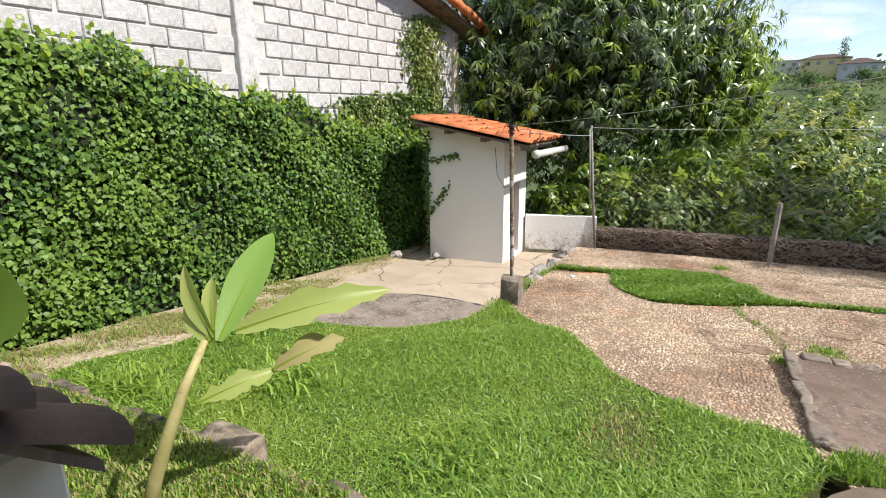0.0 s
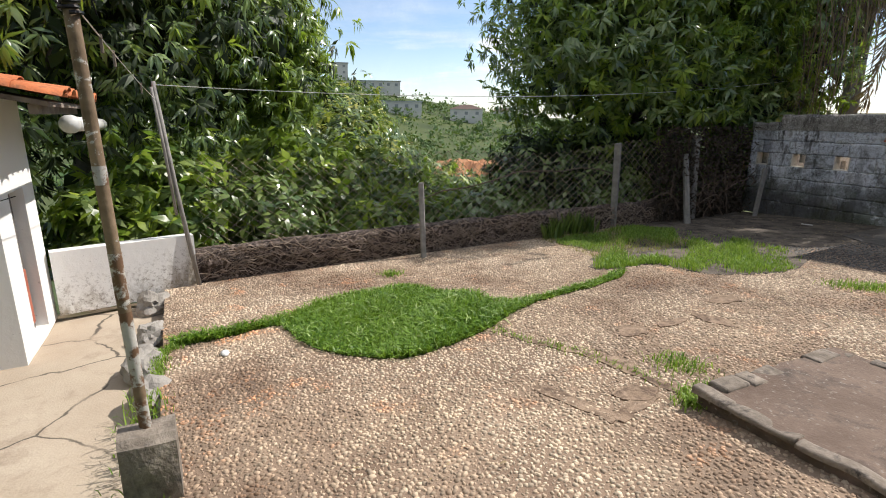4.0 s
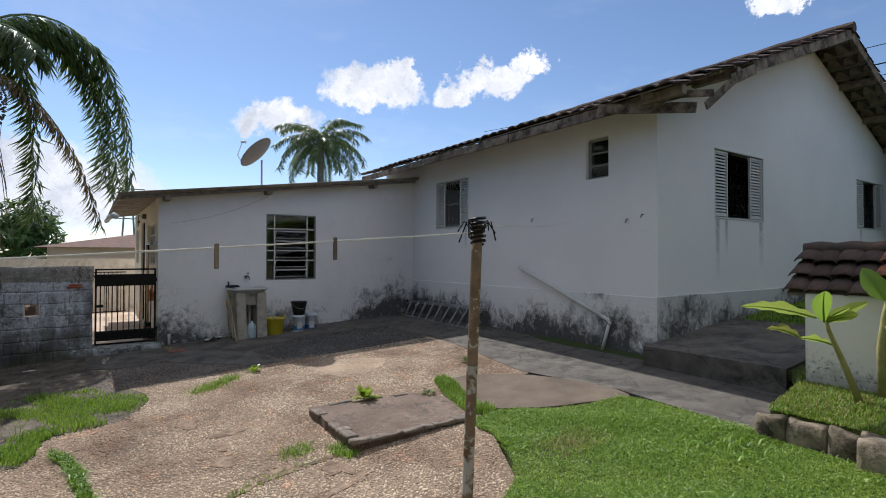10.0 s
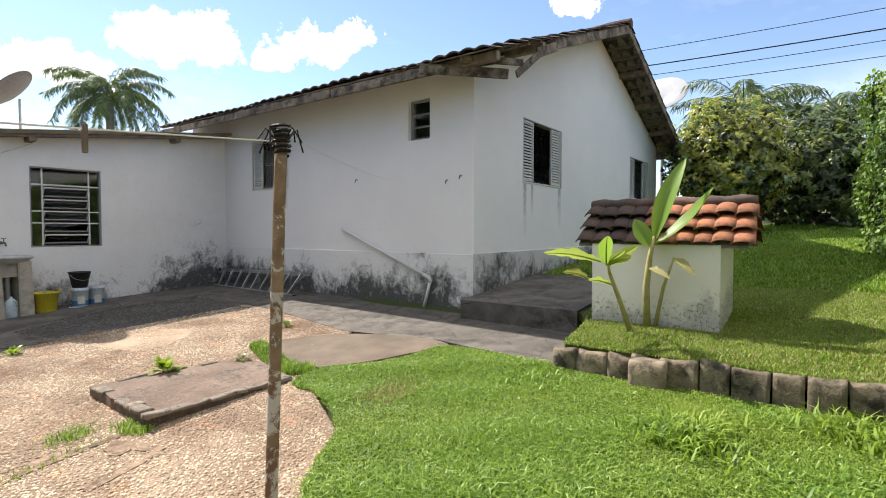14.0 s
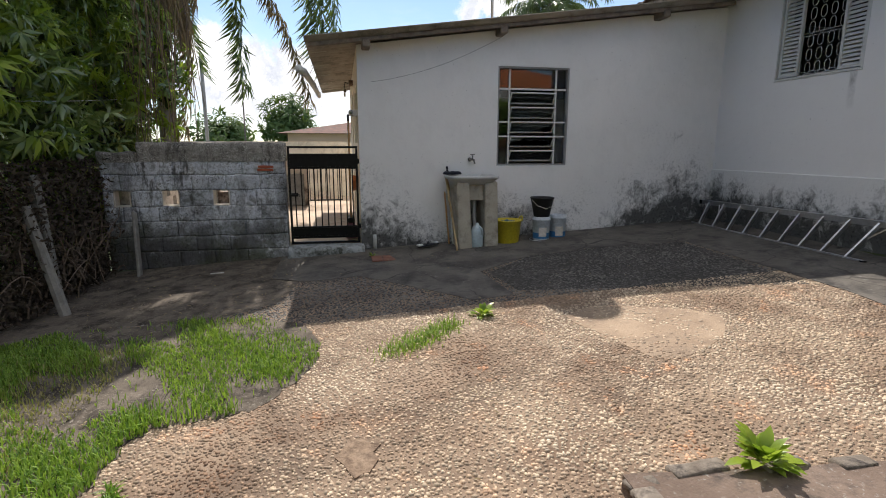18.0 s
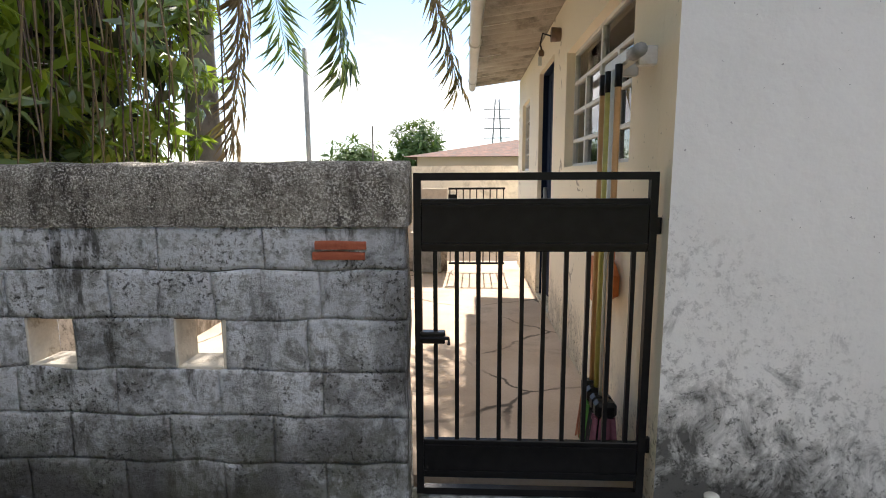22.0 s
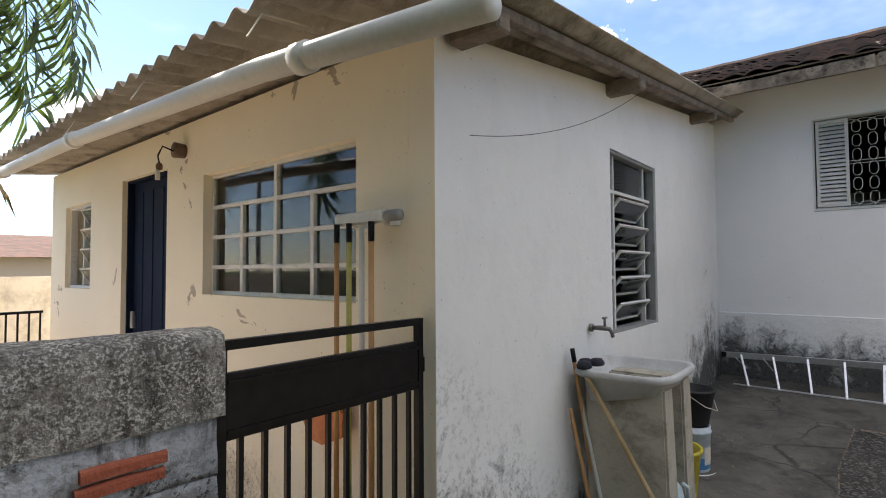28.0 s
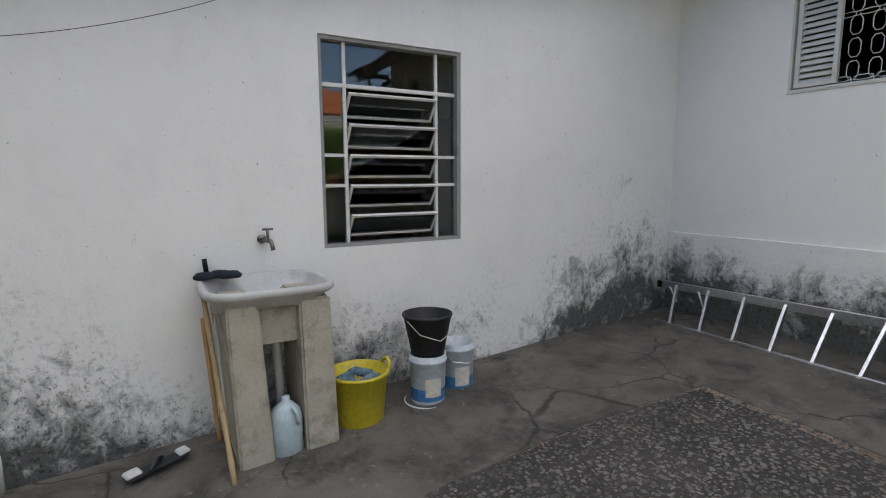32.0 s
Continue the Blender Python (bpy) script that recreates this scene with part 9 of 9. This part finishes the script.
FARW = surface("far_render", (0.62, 0.58, 0.52), (0.72, 0.68, 0.62), 0.5, 4, 0.9, 0.1)
FARY = surface("far_yellow", (0.58, 0.50, 0.26), (0.66, 0.58, 0.32), 0.5, 4, 0.9, 0.1)
FARG = surface("far_grey", (0.42, 0.43, 0.44), (0.52, 0.53, 0.54), 0.5, 4, 0.9, 0.1)


def on_hill(az, dist):
    x, y, _ = polar(az, dist, 0)
    return (x, y, terrain_z(x, y))


for az, dist, w, d, h, rh, wm, rm, lb, fl in ((-83.5, 230, 13, 9, 4, 2.2, FARW, FARG, "pale bungalow on the hill", 1), (-80.0, 225, 14, 9, 5, 1.6, FARY, OLD_TILE, "yellow house on the hill", 1), (-77.5, 215, 11, 9, 4, 1.8, FARG, OLD_TILE, "brown-roofed house on the hill", 1),
                                           (-73.7, 270, 11, 9, 10, 0.0, FARW, FARG, "tall unfinished grey tower block", 4), (-70.0, 240, 24, 9, 4, 0.0, FARW, FARG, "long pale house on the hillside", 1), (-67.0, 190, 14, 8, 4, 0.0, FARW, FARG, "white house on the slope", 1),
                                           (-76.0, 120, 8, 6, 3, 0.0, FARW, FARG, "small white house lower on the slope", 1), (-60.0, 200, 12, 8, 4, 1.6, FARW, OLD_TILE, "pale house in the valley", 1), (-50.5, 150, 10, 8, 5, 0.0, PINKW, FARG, "boxy pink house in the valley", 1), (-46.5, 170, 12, 8, 4, 0.0, FARW, FARG, "pale house in the valley", 1),
                                           (-56.0, 260, 12, 8, 4, 1.6, FARW, OLD_TILE, "pale house with a brown roof far off", 1)):
    house_far(on_hill(az, dist), w, d, h, rh, wm, rm, lb, radians(-az), fl)
house_far((0.9, 27.5, -1.4), 9.5, 7.0, 3.25, 0.75, PINKW, FAR_TILE, "pale pink house with a low tile roof behind the wall", 0.0)
house_far((3.2, -9.0, 0.2), 12.0, 9.0, 3.4, 1.8, OCHRE, ORANGE_TILE, "neighbour's house with an orange tile roof", 0.0)
rnd = random.Random(77)
for k in range(46):
    az = rnd.uniform(-94, -42)
    dist = rnd.uniform(40, 210)
    p = on_hill(az, dist)
    h = rnd.uniform(3, 6.5)
    far_tree("hillside_tree", (p[0], p[1], p[2] - 0.3), h, h * rnd.uniform(0.4, 0.6), "green tree on the far hillside", 200 + k, 90)
far_tree("conifer", on_hill(-78.8, 220), 13, 1.6, "tall dark conifer on the hill", 300, 160)
for k, (az, dist, h, r) in enumerate(((-14.5, 55, 10.5, 3.4), (-7.6, 60, 11.5, 3.2), (-19.0, 50, 6.5, 2.4), (-43.0, 120, 9, 4), (-35, 110, 9, 5), (-10.5, 75, 6, 3.5), (-17, 80, 7, 4))):
    x, y, _ = polar(az, dist, 0)
    far_tree("eucalyptus", (x, y + 6, terrain_z(x, y + 6) - 0.5), h, r, "airy eucalyptus against the sky", 310 + k, 340)
bm = bmesh.new()
tube(bm, [(-5.14, 16.75, 0.0), (-5.14, 16.75, 3.52)], 0.045, 10)
single("lamp_post", bm, GREY_STEEL, "plain grey metal pole beyond the boundary wall", "pole", smooth=True)
bm = bmesh.new()
tube(bm, [(-7.9, 38.4, -1.5), (-7.9, 38.4, 4.2)], 0.05, 8)
single("thin_pole", bm, BARK, "thin dark pole behind the far wall", "pole", smooth=True)
py = thing("pylon", (2.5, 74, -1), "far lattice power pylon", "pylon")
for dx, dy in ((-1, -1), (1, -1), (1, 1), (-1, 1)):
    bm = bmesh.new()
    beam(bm, (4.0 + dx * 1.4, 120 + dy * 1.4, -1), (4.0 + dx * 0.4, 120 + dy * 0.4, 17), 0.18, 0.18)
    part("leg", bm, GREY_STEEL, py)
for z in (9, 11, 13, 15):
    bm = bmesh.new()
    beam(bm, (1.2, 120, z), (6.8, 120, z), 0.2, 0.2)
    part("arm", bm, GREY_STEEL, py)
bm = bmesh.new()
lathe(bm, [(0.0, 0.0), (0.6, 0.1), (1.0, 0.35), (0.98, 0.37), (0.0, 0.03)], (0, 0, 0), 24)
bmesh.ops.transform(bm, matrix=Matrix.Translation((19.2, 4.2, 6.4)) @ Matrix.Rotation(radians(-50), 4, "Y"), verts=bm.verts)
d2 = thing("large_dish", (19.2, 4.2, 1.5), "large pale satellite dish behind the house", "satellite dish")
part("reflector", bm, FARG, d2, smooth=True)
bm = bmesh.new()
tube(bm, [(19.3, 4.2, 1.0), (19.3, 4.2, 6.4)], 0.06, 8)
part("mast", bm, GREY_STEEL, d2)
for k, (za, zb) in enumerate(((9.4, 7.4), (8.6, 6.9), (8.2, 6.5), (7.6, 6.1))):
    cable("power_line", (38, -22, za * 1.55), (26, 34, zb * 1.55 + 1.0), 0.8, 0.035 if k == 1 else 0.02, "black overhead power line", BLACK)
cable("overhead_cable", (-30, -6.0, 9.5), (-8.5, 7.5, 5.4), 0.5, 0.012, "black overhead cable over the trees", BLACK)

# ---- grass ----
rng = np.random.default_rng(12)


def lawn(name, poly, count, height, label, zf=ground_z, avoid=(), mat=None, lean=0.6, width=0.0035, lift=0.0, thin=None):
    x, y = scatter(poly, count, rng, avoid)
    if thin is not None:
        keep = rng.random(len(x)) < thin(x, y)
        x, y = x[keep], y[keep]
    patch = 0.75 + 0.35 * np.sin(x * 2.3 + 1) * np.sin(y * 2.9) + 0.2 * np.sin(x * 7.1 + y * 5.3)
    ob = blades(name, x, y, zf(x, y) + lift, height * np.clip(patch, 0.5, 1.4), mat or GRASS, rng, lean, width)
    return tagged(ob, label, "grass", kind="stuff")


def bare(x, y):
    """Worn places in the lawn."""
    return 1.0 - 0.97 * np.exp(-(((x - 0.72) / 0.42) ** 2 + ((y - 1.85) / 0.24) ** 2)) - 0.6 * np.exp(-(((x - 1.3) / 0.3) ** 2 + ((y + 0.6) / 0.3) ** 2))


lawn("grass", LAWN, 15000, 0.052, "bright green mown lawn", thin=bare, width=0.0036, lean=1.2)
lawn("grass", LEAF, 11000, 0.085, "leaf-shaped patch of lush green grass", width=0.0052, lean=1.1, mat=LUSH)
lawn("grass", LEAF, 260, 0.10, "long pale blades among the lush grass", width=0.0045, lean=1.6, mat=PALE_GRASS)
lawn("grass", LAWN, 420, 0.06, "pale blades scattered in the lawn", width=0.004, lean=1.5, mat=PALE_GRASS, thin=bare)


def patchy(x, y):
    """Grass that grows in clumps."""
    v = 0.5 + 0.35 * np.sin(x * 4.1 + 0.7 * np.sin(y * 3)) + 0.35 * np.sin(y * 5.3 + x * 1.7) + 0.2 * np.sin(x * 13 + y * 9)
    return np.clip(v * 1.2 - 0.28, 0.02, 0.9)


lawn("grass", GRASS_N, 9000, 0.075, "patchy green grass beside the fence", thin=patchy)
lawn("grass", STRIP, 8000, 0.085, "grass growing along the slab")
WELLP = [(2.98, -0.2), (3.97, -0.2), (3.97, 1.08), (2.98, 1.08)]
NEAR_UP = [(2.07, 0.95), (2.07, -2.7), (5.5, -2.7), (5.5, 1.2), (3.3, 1.2), (2.9, 1.05)]
lawn("grass", NEAR_UP, 9000, 0.045, "sunlit upper lawn around the well", upper_z, (WELLP,))
lawn("grass", [(5.5, -2.5), (16, -1.5), (16, 2.8), (5.5, 2.8)], 1500, 0.085, "upper lawn rising behind the well", upper_z, width=0.008)
lawn("dry_grass", [(-4.4, -2.0), (-2.4, -2.25), (0.6, -2.75), (2.0, -2.85), (2.0, -1.7), (0.9, -1.55), (0.3, -1.3), (-0.6, -1.6), (-1.9, -1.9), (-3.0, -1.85)], 5200, 0.05, "dry yellow weeds along the hedge", mat=DRY, lift=-0.075, lean=1.3, thin=patchy)
lawn("grass", [(-3.6, -2.05), (-2.4, -2.25), (0.6, -2.75), (2.0, -2.85), (2.0, -1.9), (0.9, -1.75), (-0.6, -1.85), (-1.9, -2.05), (-3.0, -2.0)], 3000, 0.05, "green weeds among the straw by the hedge", lift=-0.075, lean=1.2, thin=patchy)
lawn("dry_grass", [(0.45, 1.65), (1.1, 1.65), (1.1, 2.05), (0.45, 2.05)], 4200, 0.05, "worn straw-coloured patch in the lawn", mat=DRY)
lawn("dry_grass", [(-4.6, 6.6), (-2.3, 6.6), (-2.6, 7.6), (-4.6, 9.0)], 700, 0.06, "sparse dry grass in the trees' shade", mat=DRY, lift=-0.08)
lawn("dry_grass", [(-4.6, 4.9), (-3.3, 4.7), (-3.2, 6.2), (-4.6, 6.5)], 1800, 0.05, "yellowish grass at the fence's foot", mat=DRY)


def joint(pts, count, spread, height, label):
    """Grass in a paving joint along a line."""
    p = np.array(pts)
    k = rng.integers(0, len(p) - 1, count)
    t = rng.random((count, 1))
    q = p[k] * (1 - t) + p[k + 1] * t + rng.normal(0, spread, (count, 2))
    ob = blades("grass_joint", q[:, 0], q[:, 1], ground_z(q[:, 0], q[:, 1]), height, GRASS, rng, 0.8, 0.003)
    return tagged(ob, label, "grass", kind="stuff")


# cut bank of red earth in the valley
bm = bmesh.new()
grid = []
for i in range(41):
    row = []
    for j in range(7):
        p = Vector(polar(-65 + 13 * i / 40, 92 + 9 * j / 6, 0))
        z = terrain_z(p.x, p.y) + 0.05 + 2.3 * math.sin(math.pi * i / 40) ** 0.4 * smooth(j / 6, 0.0, 0.45) + 0.9 * noise.noise((i * 0.35, j * 0.8, 2.0)) - 0.6 * smooth(j / 6, 0.75, 1.0)
        row.append(bm.verts.new((p.x, p.y, z)))
    grid.append(row)
for a, b in zip(grid, grid[1:]):
    for j in range(6):
        bm.faces.new((a[j], a[j + 1], b[j + 1], b[j]))
single("earth_bank", bm, surface("red_earth", (0.38, 0.16, 0.07), (0.50, 0.26, 0.13), 0.3, 3, 0.97, 0.6, stain=(0.20, 0.14, 0.06), stain_at=(0.55, 0.7), stain_scale=0.3), "cut bank of bare red earth in the valley", "bank", kind="structure")
# scrub on the far slopes
rg = np.random.default_rng(610)
az, ds = np.radians(rg.uniform(-100, -38, 1500)), rg.uniform(14, 250, 1500)
cx, cy = np.sin(az) * ds, 1.5 + np.cos(az) * ds
cz = np.array([terrain_z(a, b) for a, b in zip(cx, cy)])
rad = rg.uniform(0.7, 2.0, 1500) * (0.6 + ds / 200)
at = np.repeat(np.stack([cx, cy, cz + rad * 0.4], 1), 26, 0) + rg.normal(0, 0.5, (1500 * 26, 3)) * np.repeat(rad, 26)[:, None] * (1, 1, 0.7)
size = np.repeat(rad, 26) * rg.uniform(0.3, 0.6, 1500 * 26)
ob = leaves("hillside_scrub", at, rg.normal(0, 1, (1500 * 26, 3)), rg.normal(0, 0.6, (1500 * 26, 3)) + (0.4, 0.2, 1), size, size * 0.6, FAR)
tagged(ob, "green scrub scattered over the valley slopes", "scrub", kind="stuff")
joint([(-2.15, 2.58), (-1.85, 2.66), (-1.47, 2.84), (-1.0, 2.9)], 260, 0.03, 0.035, "thin grass in a paving joint")
joint([(-3.05, 0.65), (-2.9, 0.52), (-2.5, 0.50)], 500, 0.03, 0.04, "thin grass at the paving's edge")
joint([(-1.45, 5.6), (-1.2, 5.8), (-0.95, 6.05)], 900, 0.07, 0.05, "thin grass growing through the pebbles")
joint([(-0.75, 2.8), (-0.82, 2.9), (-0.8, 3.1)], 400, 0.035, 0.05, "grass tuft at the slab's corner")
joint([(-4.0, 2.5), (-3.95, 2.6)], 200, 0.05, 0.05, "small tuft in the pebbles")
joint([(-1.15, 3.15), (-1.05, 3.2)], 260, 0.07, 0.05, "yellow-green weeds in the pebbles")
joint([(-1.3, 0.42), (-1.0, 0.5), (-0.8, 0.72)], 900, 0.06, 0.06, "grass round the pole's footing")
joint([(-2.3, 0.45), (-1.6, 0.45)], 350, 0.05, 0.06, "weeds below the paving's edge")


def weed(at, size, n, label, seed, mat=None):
    rg = np.random.default_rng(seed)
    a = rg.uniform(0, math.tau, n)
    e = rg.uniform(0.15, 1.2, n)
    d = np.stack([np.cos(a) * np.cos(e), np.sin(a) * np.cos(e), np.sin(e)], 1)
    w = thing("weed", at, label, "weed", "weeds in the paving")
    ob = leaves("leaf_rosette", np.tile(at, (n, 1)) + d * size * rg.uniform(0.1, 0.6, (n, 1)), d, np.tile((0, 0, 1.0), (n, 1)), size * rg.uniform(0.5, 1.0, n), size * 0.4, mat or LIME, 0.1, 0.3)
    ob.parent, ob.location = w, -w.location
    bm = bmesh.new()
    tube(bm, [(at[0], at[1], at[2] - 0.02), (at[0], at[1], at[2] + size * 0.5)], 0.004, 5)
    part("stalk", bm, GRASS, w)


weed((-0.10, 3.92, 0.0), 0.13, 46, "leafy green weed beside the slab", 1)
weed((-0.68, 6.12, -0.05), 0.10, 34, "leafy green weed in the pebbles", 2)
weed((1.72, 4.55, 0.07), 0.09, 26, "thin weed in the concrete", 3, SHRUB)
weed((-1.42, 8.62, -0.06), 0.06, 16, "small green weed by the drain", 4)
weed((0.55, 3.72, 0.0), 0.08, 20, "low weed at the slab's rim", 5, SHRUB)
for k, (x, y, s) in enumerate(((-4.58, 5.2, 0.22), (-4.55, 5.45, 0.25), (-4.56, 5.7, 0.2), (-4.5, 5.0, 0.16))):
    rg = np.random.default_rng(400 + k)
    n = 60
    a = rg.uniform(0, math.tau, n)
    at = np.array((x, y, ground_z(x, y)))
    d = np.stack([np.cos(a) * 0.3, np.sin(a) * 0.3, np.ones(n)], 1)
    w = thing("cactus_clump", tuple(at), "clump of upright grey-green succulent stems at the wall", "succulent", "clumps at the wall")
    ob = leaves("upright_growth", np.tile(at, (n, 1)) + rg.normal(0, 0.05, (n, 3)) * (1, 1, 0), d, rg.normal(0, 1, (n, 3)), s * rg.uniform(0.8, 1.5, n), 0.028, SHRUB, 0.2, 0.1)
    ob.parent, ob.location = w, -w.location
for k, (x, y, ln) in enumerate(((-5.4, 0.3, 0.75), (-5.6, 0.9, 0.8), (-5.3, -0.1, 0.6))):
    rg = np.random.default_rng(500 + k)
    n = 26
    a = rg.uniform(0, math.tau, n)
    at = np.array((x, y, -0.55))
    d = np.stack([np.cos(a), np.sin(a), rg.uniform(0.8, 2.4, n)], 1)
    w = thing("agave", tuple(at), "spiky pale agave beyond the low wall", "agave", "agaves beyond the wall")
    ob = leaves("blades", np.tile(at, (n, 1)), d, np.tile((0, 0, 1.0), (n, 1)), ln * rg.uniform(0.8, 1.2, n), 0.06, SHRUB, 0.25, 0.2)
    ob.parent, ob.location = w, -w.location
# fallen leaves and litter
rg = np.random.default_rng(90)
n = 420
x = np.concatenate([rg.uniform(-4.5, 1.9, n // 2), rg.uniform(-4.5, -2.2, n // 2)])
y = np.concatenate([rg.uniform(0.6, 8.8, n // 2), rg.uniform(6.5, 9.0, n // 2)])
ob = leaves("fallen_leaves", np.stack([x, y, ground_z(x, y) + 0.02], 1), np.concatenate([rg.normal(0, 1, (n, 2)), rg.uniform(-0.05, 0.1, (n, 1))], 1), np.tile((0, 0, 1.0), (n, 1)), rg.uniform(0.015, 0.042, n), 0.013, DEADF)
tagged(ob, "dry brown leaves scattered over the paving", "leaves", kind="stuff")
rock_m = surface("edge_rock", (0.26, 0.24, 0.21), (0.40, 0.37, 0.33), 6, 60, 0.95, 0.8, stain=(0.12, 0.11, 0.09))
for k, (x, y, r) in enumerate(((-4.4, 0.42, 0.16), (-3.5, 0.44, 0.13), (-2.9, 0.42, 0.15), (-2.4, 0.46, 0.14), (-3.35, -1.35, 0.06), (-3.1, -1.9, 0.10))):
    bm = bmesh.new()
    bmesh.ops.create_icosphere(bm, subdivisions=3, radius=r)
    bmesh.ops.triangulate(bm, faces=bm.faces)
    for v in bm.verts:
        q = v.co * (1 + 0.55 * noise.noise(v.co / r * 1.3 + Vector((k * 3, 0, 0))) + 0.2 * noise.noise(v.co / r * 4 + Vector((0, k * 3, 0))))
        v.co = Vector((q.x * 1.2, q.y * 0.8, q.z * 0.65)) + Vector((x, y, ground_z(x, y) - 0.05))
    tagged(link_mesh("rock", bm, rock_m), "grey weathered stone at the edge of the concrete", "rock", "stones at the edge")

# ---- pebbles ----
NO = (LAWN, LEAF, GRASS_N, STRIP, PATCH_E, SAND, SLAB, APRON)
x, y = jittered(PAVE, 0.0222, rng, NO, 0.46)
# beyond y 6.4, the annex's shadow edge, the shade-coloured pebbles begin
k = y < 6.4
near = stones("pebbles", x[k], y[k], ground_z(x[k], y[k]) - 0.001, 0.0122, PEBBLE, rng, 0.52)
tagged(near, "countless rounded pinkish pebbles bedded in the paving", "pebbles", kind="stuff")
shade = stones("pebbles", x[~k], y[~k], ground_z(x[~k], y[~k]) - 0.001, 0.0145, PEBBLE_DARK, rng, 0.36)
x, y = jittered(SAND, 0.030, rng)
k = rng.random(len(x)) < np.clip(patchy(x * 0.8, y * 0.8) * 0.9 + 0.12, 0, 0.95)
worn = stones("pebbles", x[k], y[k], ground_z(x[k], y[k]) + 0.002, 0.0145, PEBBLE, rng, 0.3)
tagged(worn, "worn pebbles showing through the sandy patch", "pebbles", kind="stuff")
tagged(shade, "small pebbles in damp paving, coloured darker for the annex's shade", "pebbles", kind="stuff")
# damp bed with the annex's shade painted into its blackish tone
flat("pavement_shade", [(0.38, 7.9), (1.35, 7.93), (2.3, 7.85), (2.2, 5.95), (0.9, 6.35), (-0.2, 6.66), (-0.28, 7.36)], 0.002, surface("damp_shade_bed", (0.036, 0.033, 0.029), (0.075, 0.068, 0.06), 3, 90, 0.9, 0.8), "damp pebble bed, its colour blackened for the annex's shade")


def seam(pts, wide, label):
    """A flush strip of cement between the pebbles."""
    for k, (a, b) in enumerate(zip(pts, pts[1:])):
        a, b = Vector((*a, 0)), Vector((*b, 0))
        n = Vector((b.y - a.y, a.x - b.x, 0)).normalized() * wide / 2
        poly = [(a + n)[:2], (a - n)[:2], (b - n)[:2], (b + n)[:2]]
        rag = []
        for i, (p, q) in enumerate(zip(poly, poly[1:] + poly[:1])):
            rag += [(p[0] + (q[0] - p[0]) * j / 6 + 0.012 * math.sin(k * 3 + i * 2.3 + j * 1.9), p[1] + (q[1] - p[1]) * j / 6 + 0.012 * math.cos(k * 2 + i + j * 2.7)) for j in range(6)]
        flat("pavement_seam", rag, 0.005 + 0.001 * k, SEAM, label, 0.03)


seam([(-1.31, 2.31), (-0.85, 2.43), (-0.93, 2.78)], 0.085, "flush cement strip set in the pebble paving")
seam([(-2.2, 2.56), (-1.88, 2.65), (-1.47, 2.84), (-0.88, 2.90)], 0.06, "earthy joint line across the pebble paving")
for k, (cx, cy, rx, ry) in enumerate(((-1.62, 3.36, 0.10, 0.13), (-1.28, 2.90, 0.13, 0.08), (-1.45, 4.0, 0.16, 0.07), (-1.72, 4.5, 0.10, 0.16), (-0.98, 2.70, 0.08, 0.13), (-1.58, 3.72, 0.05, 0.16))):
    rg = random.Random(700 + k)
    flat("pavement_patch_earth", [(cx + rx * math.cos(a * math.tau / 14) * rg.uniform(0.65, 1.2), cy + ry * math.sin(a * math.tau / 14) * rg.uniform(0.65, 1.2)) for a in range(14)], 0.0065 + 0.0004 * k, SEAM, "earthy cement patch worn into the pebble paving", 0.03)
for x, y, n, h in ((1.15, -0.29, 500, 0.13), (1.71, -1.16, 420, 0.14), (0.7, -1.2, 200, 0.10), (1.5, 1.1, 160, 0.09)):
    q = rng.normal(0, 0.13, (n, 2)) + (x, y)
    tagged(blades("grass_tuft", q[:, 0], q[:, 1], ground_z(q[:, 0], q[:, 1]), h, GRASS, rng, 1.1, 0.007), "pale coarse grass tuft in the lawn", "grass", "tufts in the lawn", kind="stuff")
lawn("dry_grass", NEAR_UP, 3600, 0.05, "dry straw among the upper lawn", upper_z, (WELLP,), mat=DRY)
# a pale stick and a white chip lying on the ground
bm = bmesh.new()
beam(bm, (-3.29, 8.49, ground_z(-3.29, 8.49) + 0.008), (-3.14, 8.48, ground_z(-3.14, 8.48) + 0.008), 0.018, 0.012, 0.003)
single("stick", bm, WHITE_STEEL, "short pale stick lying on the dark dirt", "stick")
bm = bmesh.new()
lathe(bm, [(0.0, 0.0), (0.035, 0.0), (0.04, 0.008), (0.02, 0.016), (0.0, 0.017)], (-2.68, 0.88, ground_z(-2.68, 0.88) + 0.006), 9, 1.3, 0.7)
single("pebble", bm, WHITE_STEEL, "flat white stone lying on the pebble paving", "stone", smooth=True)
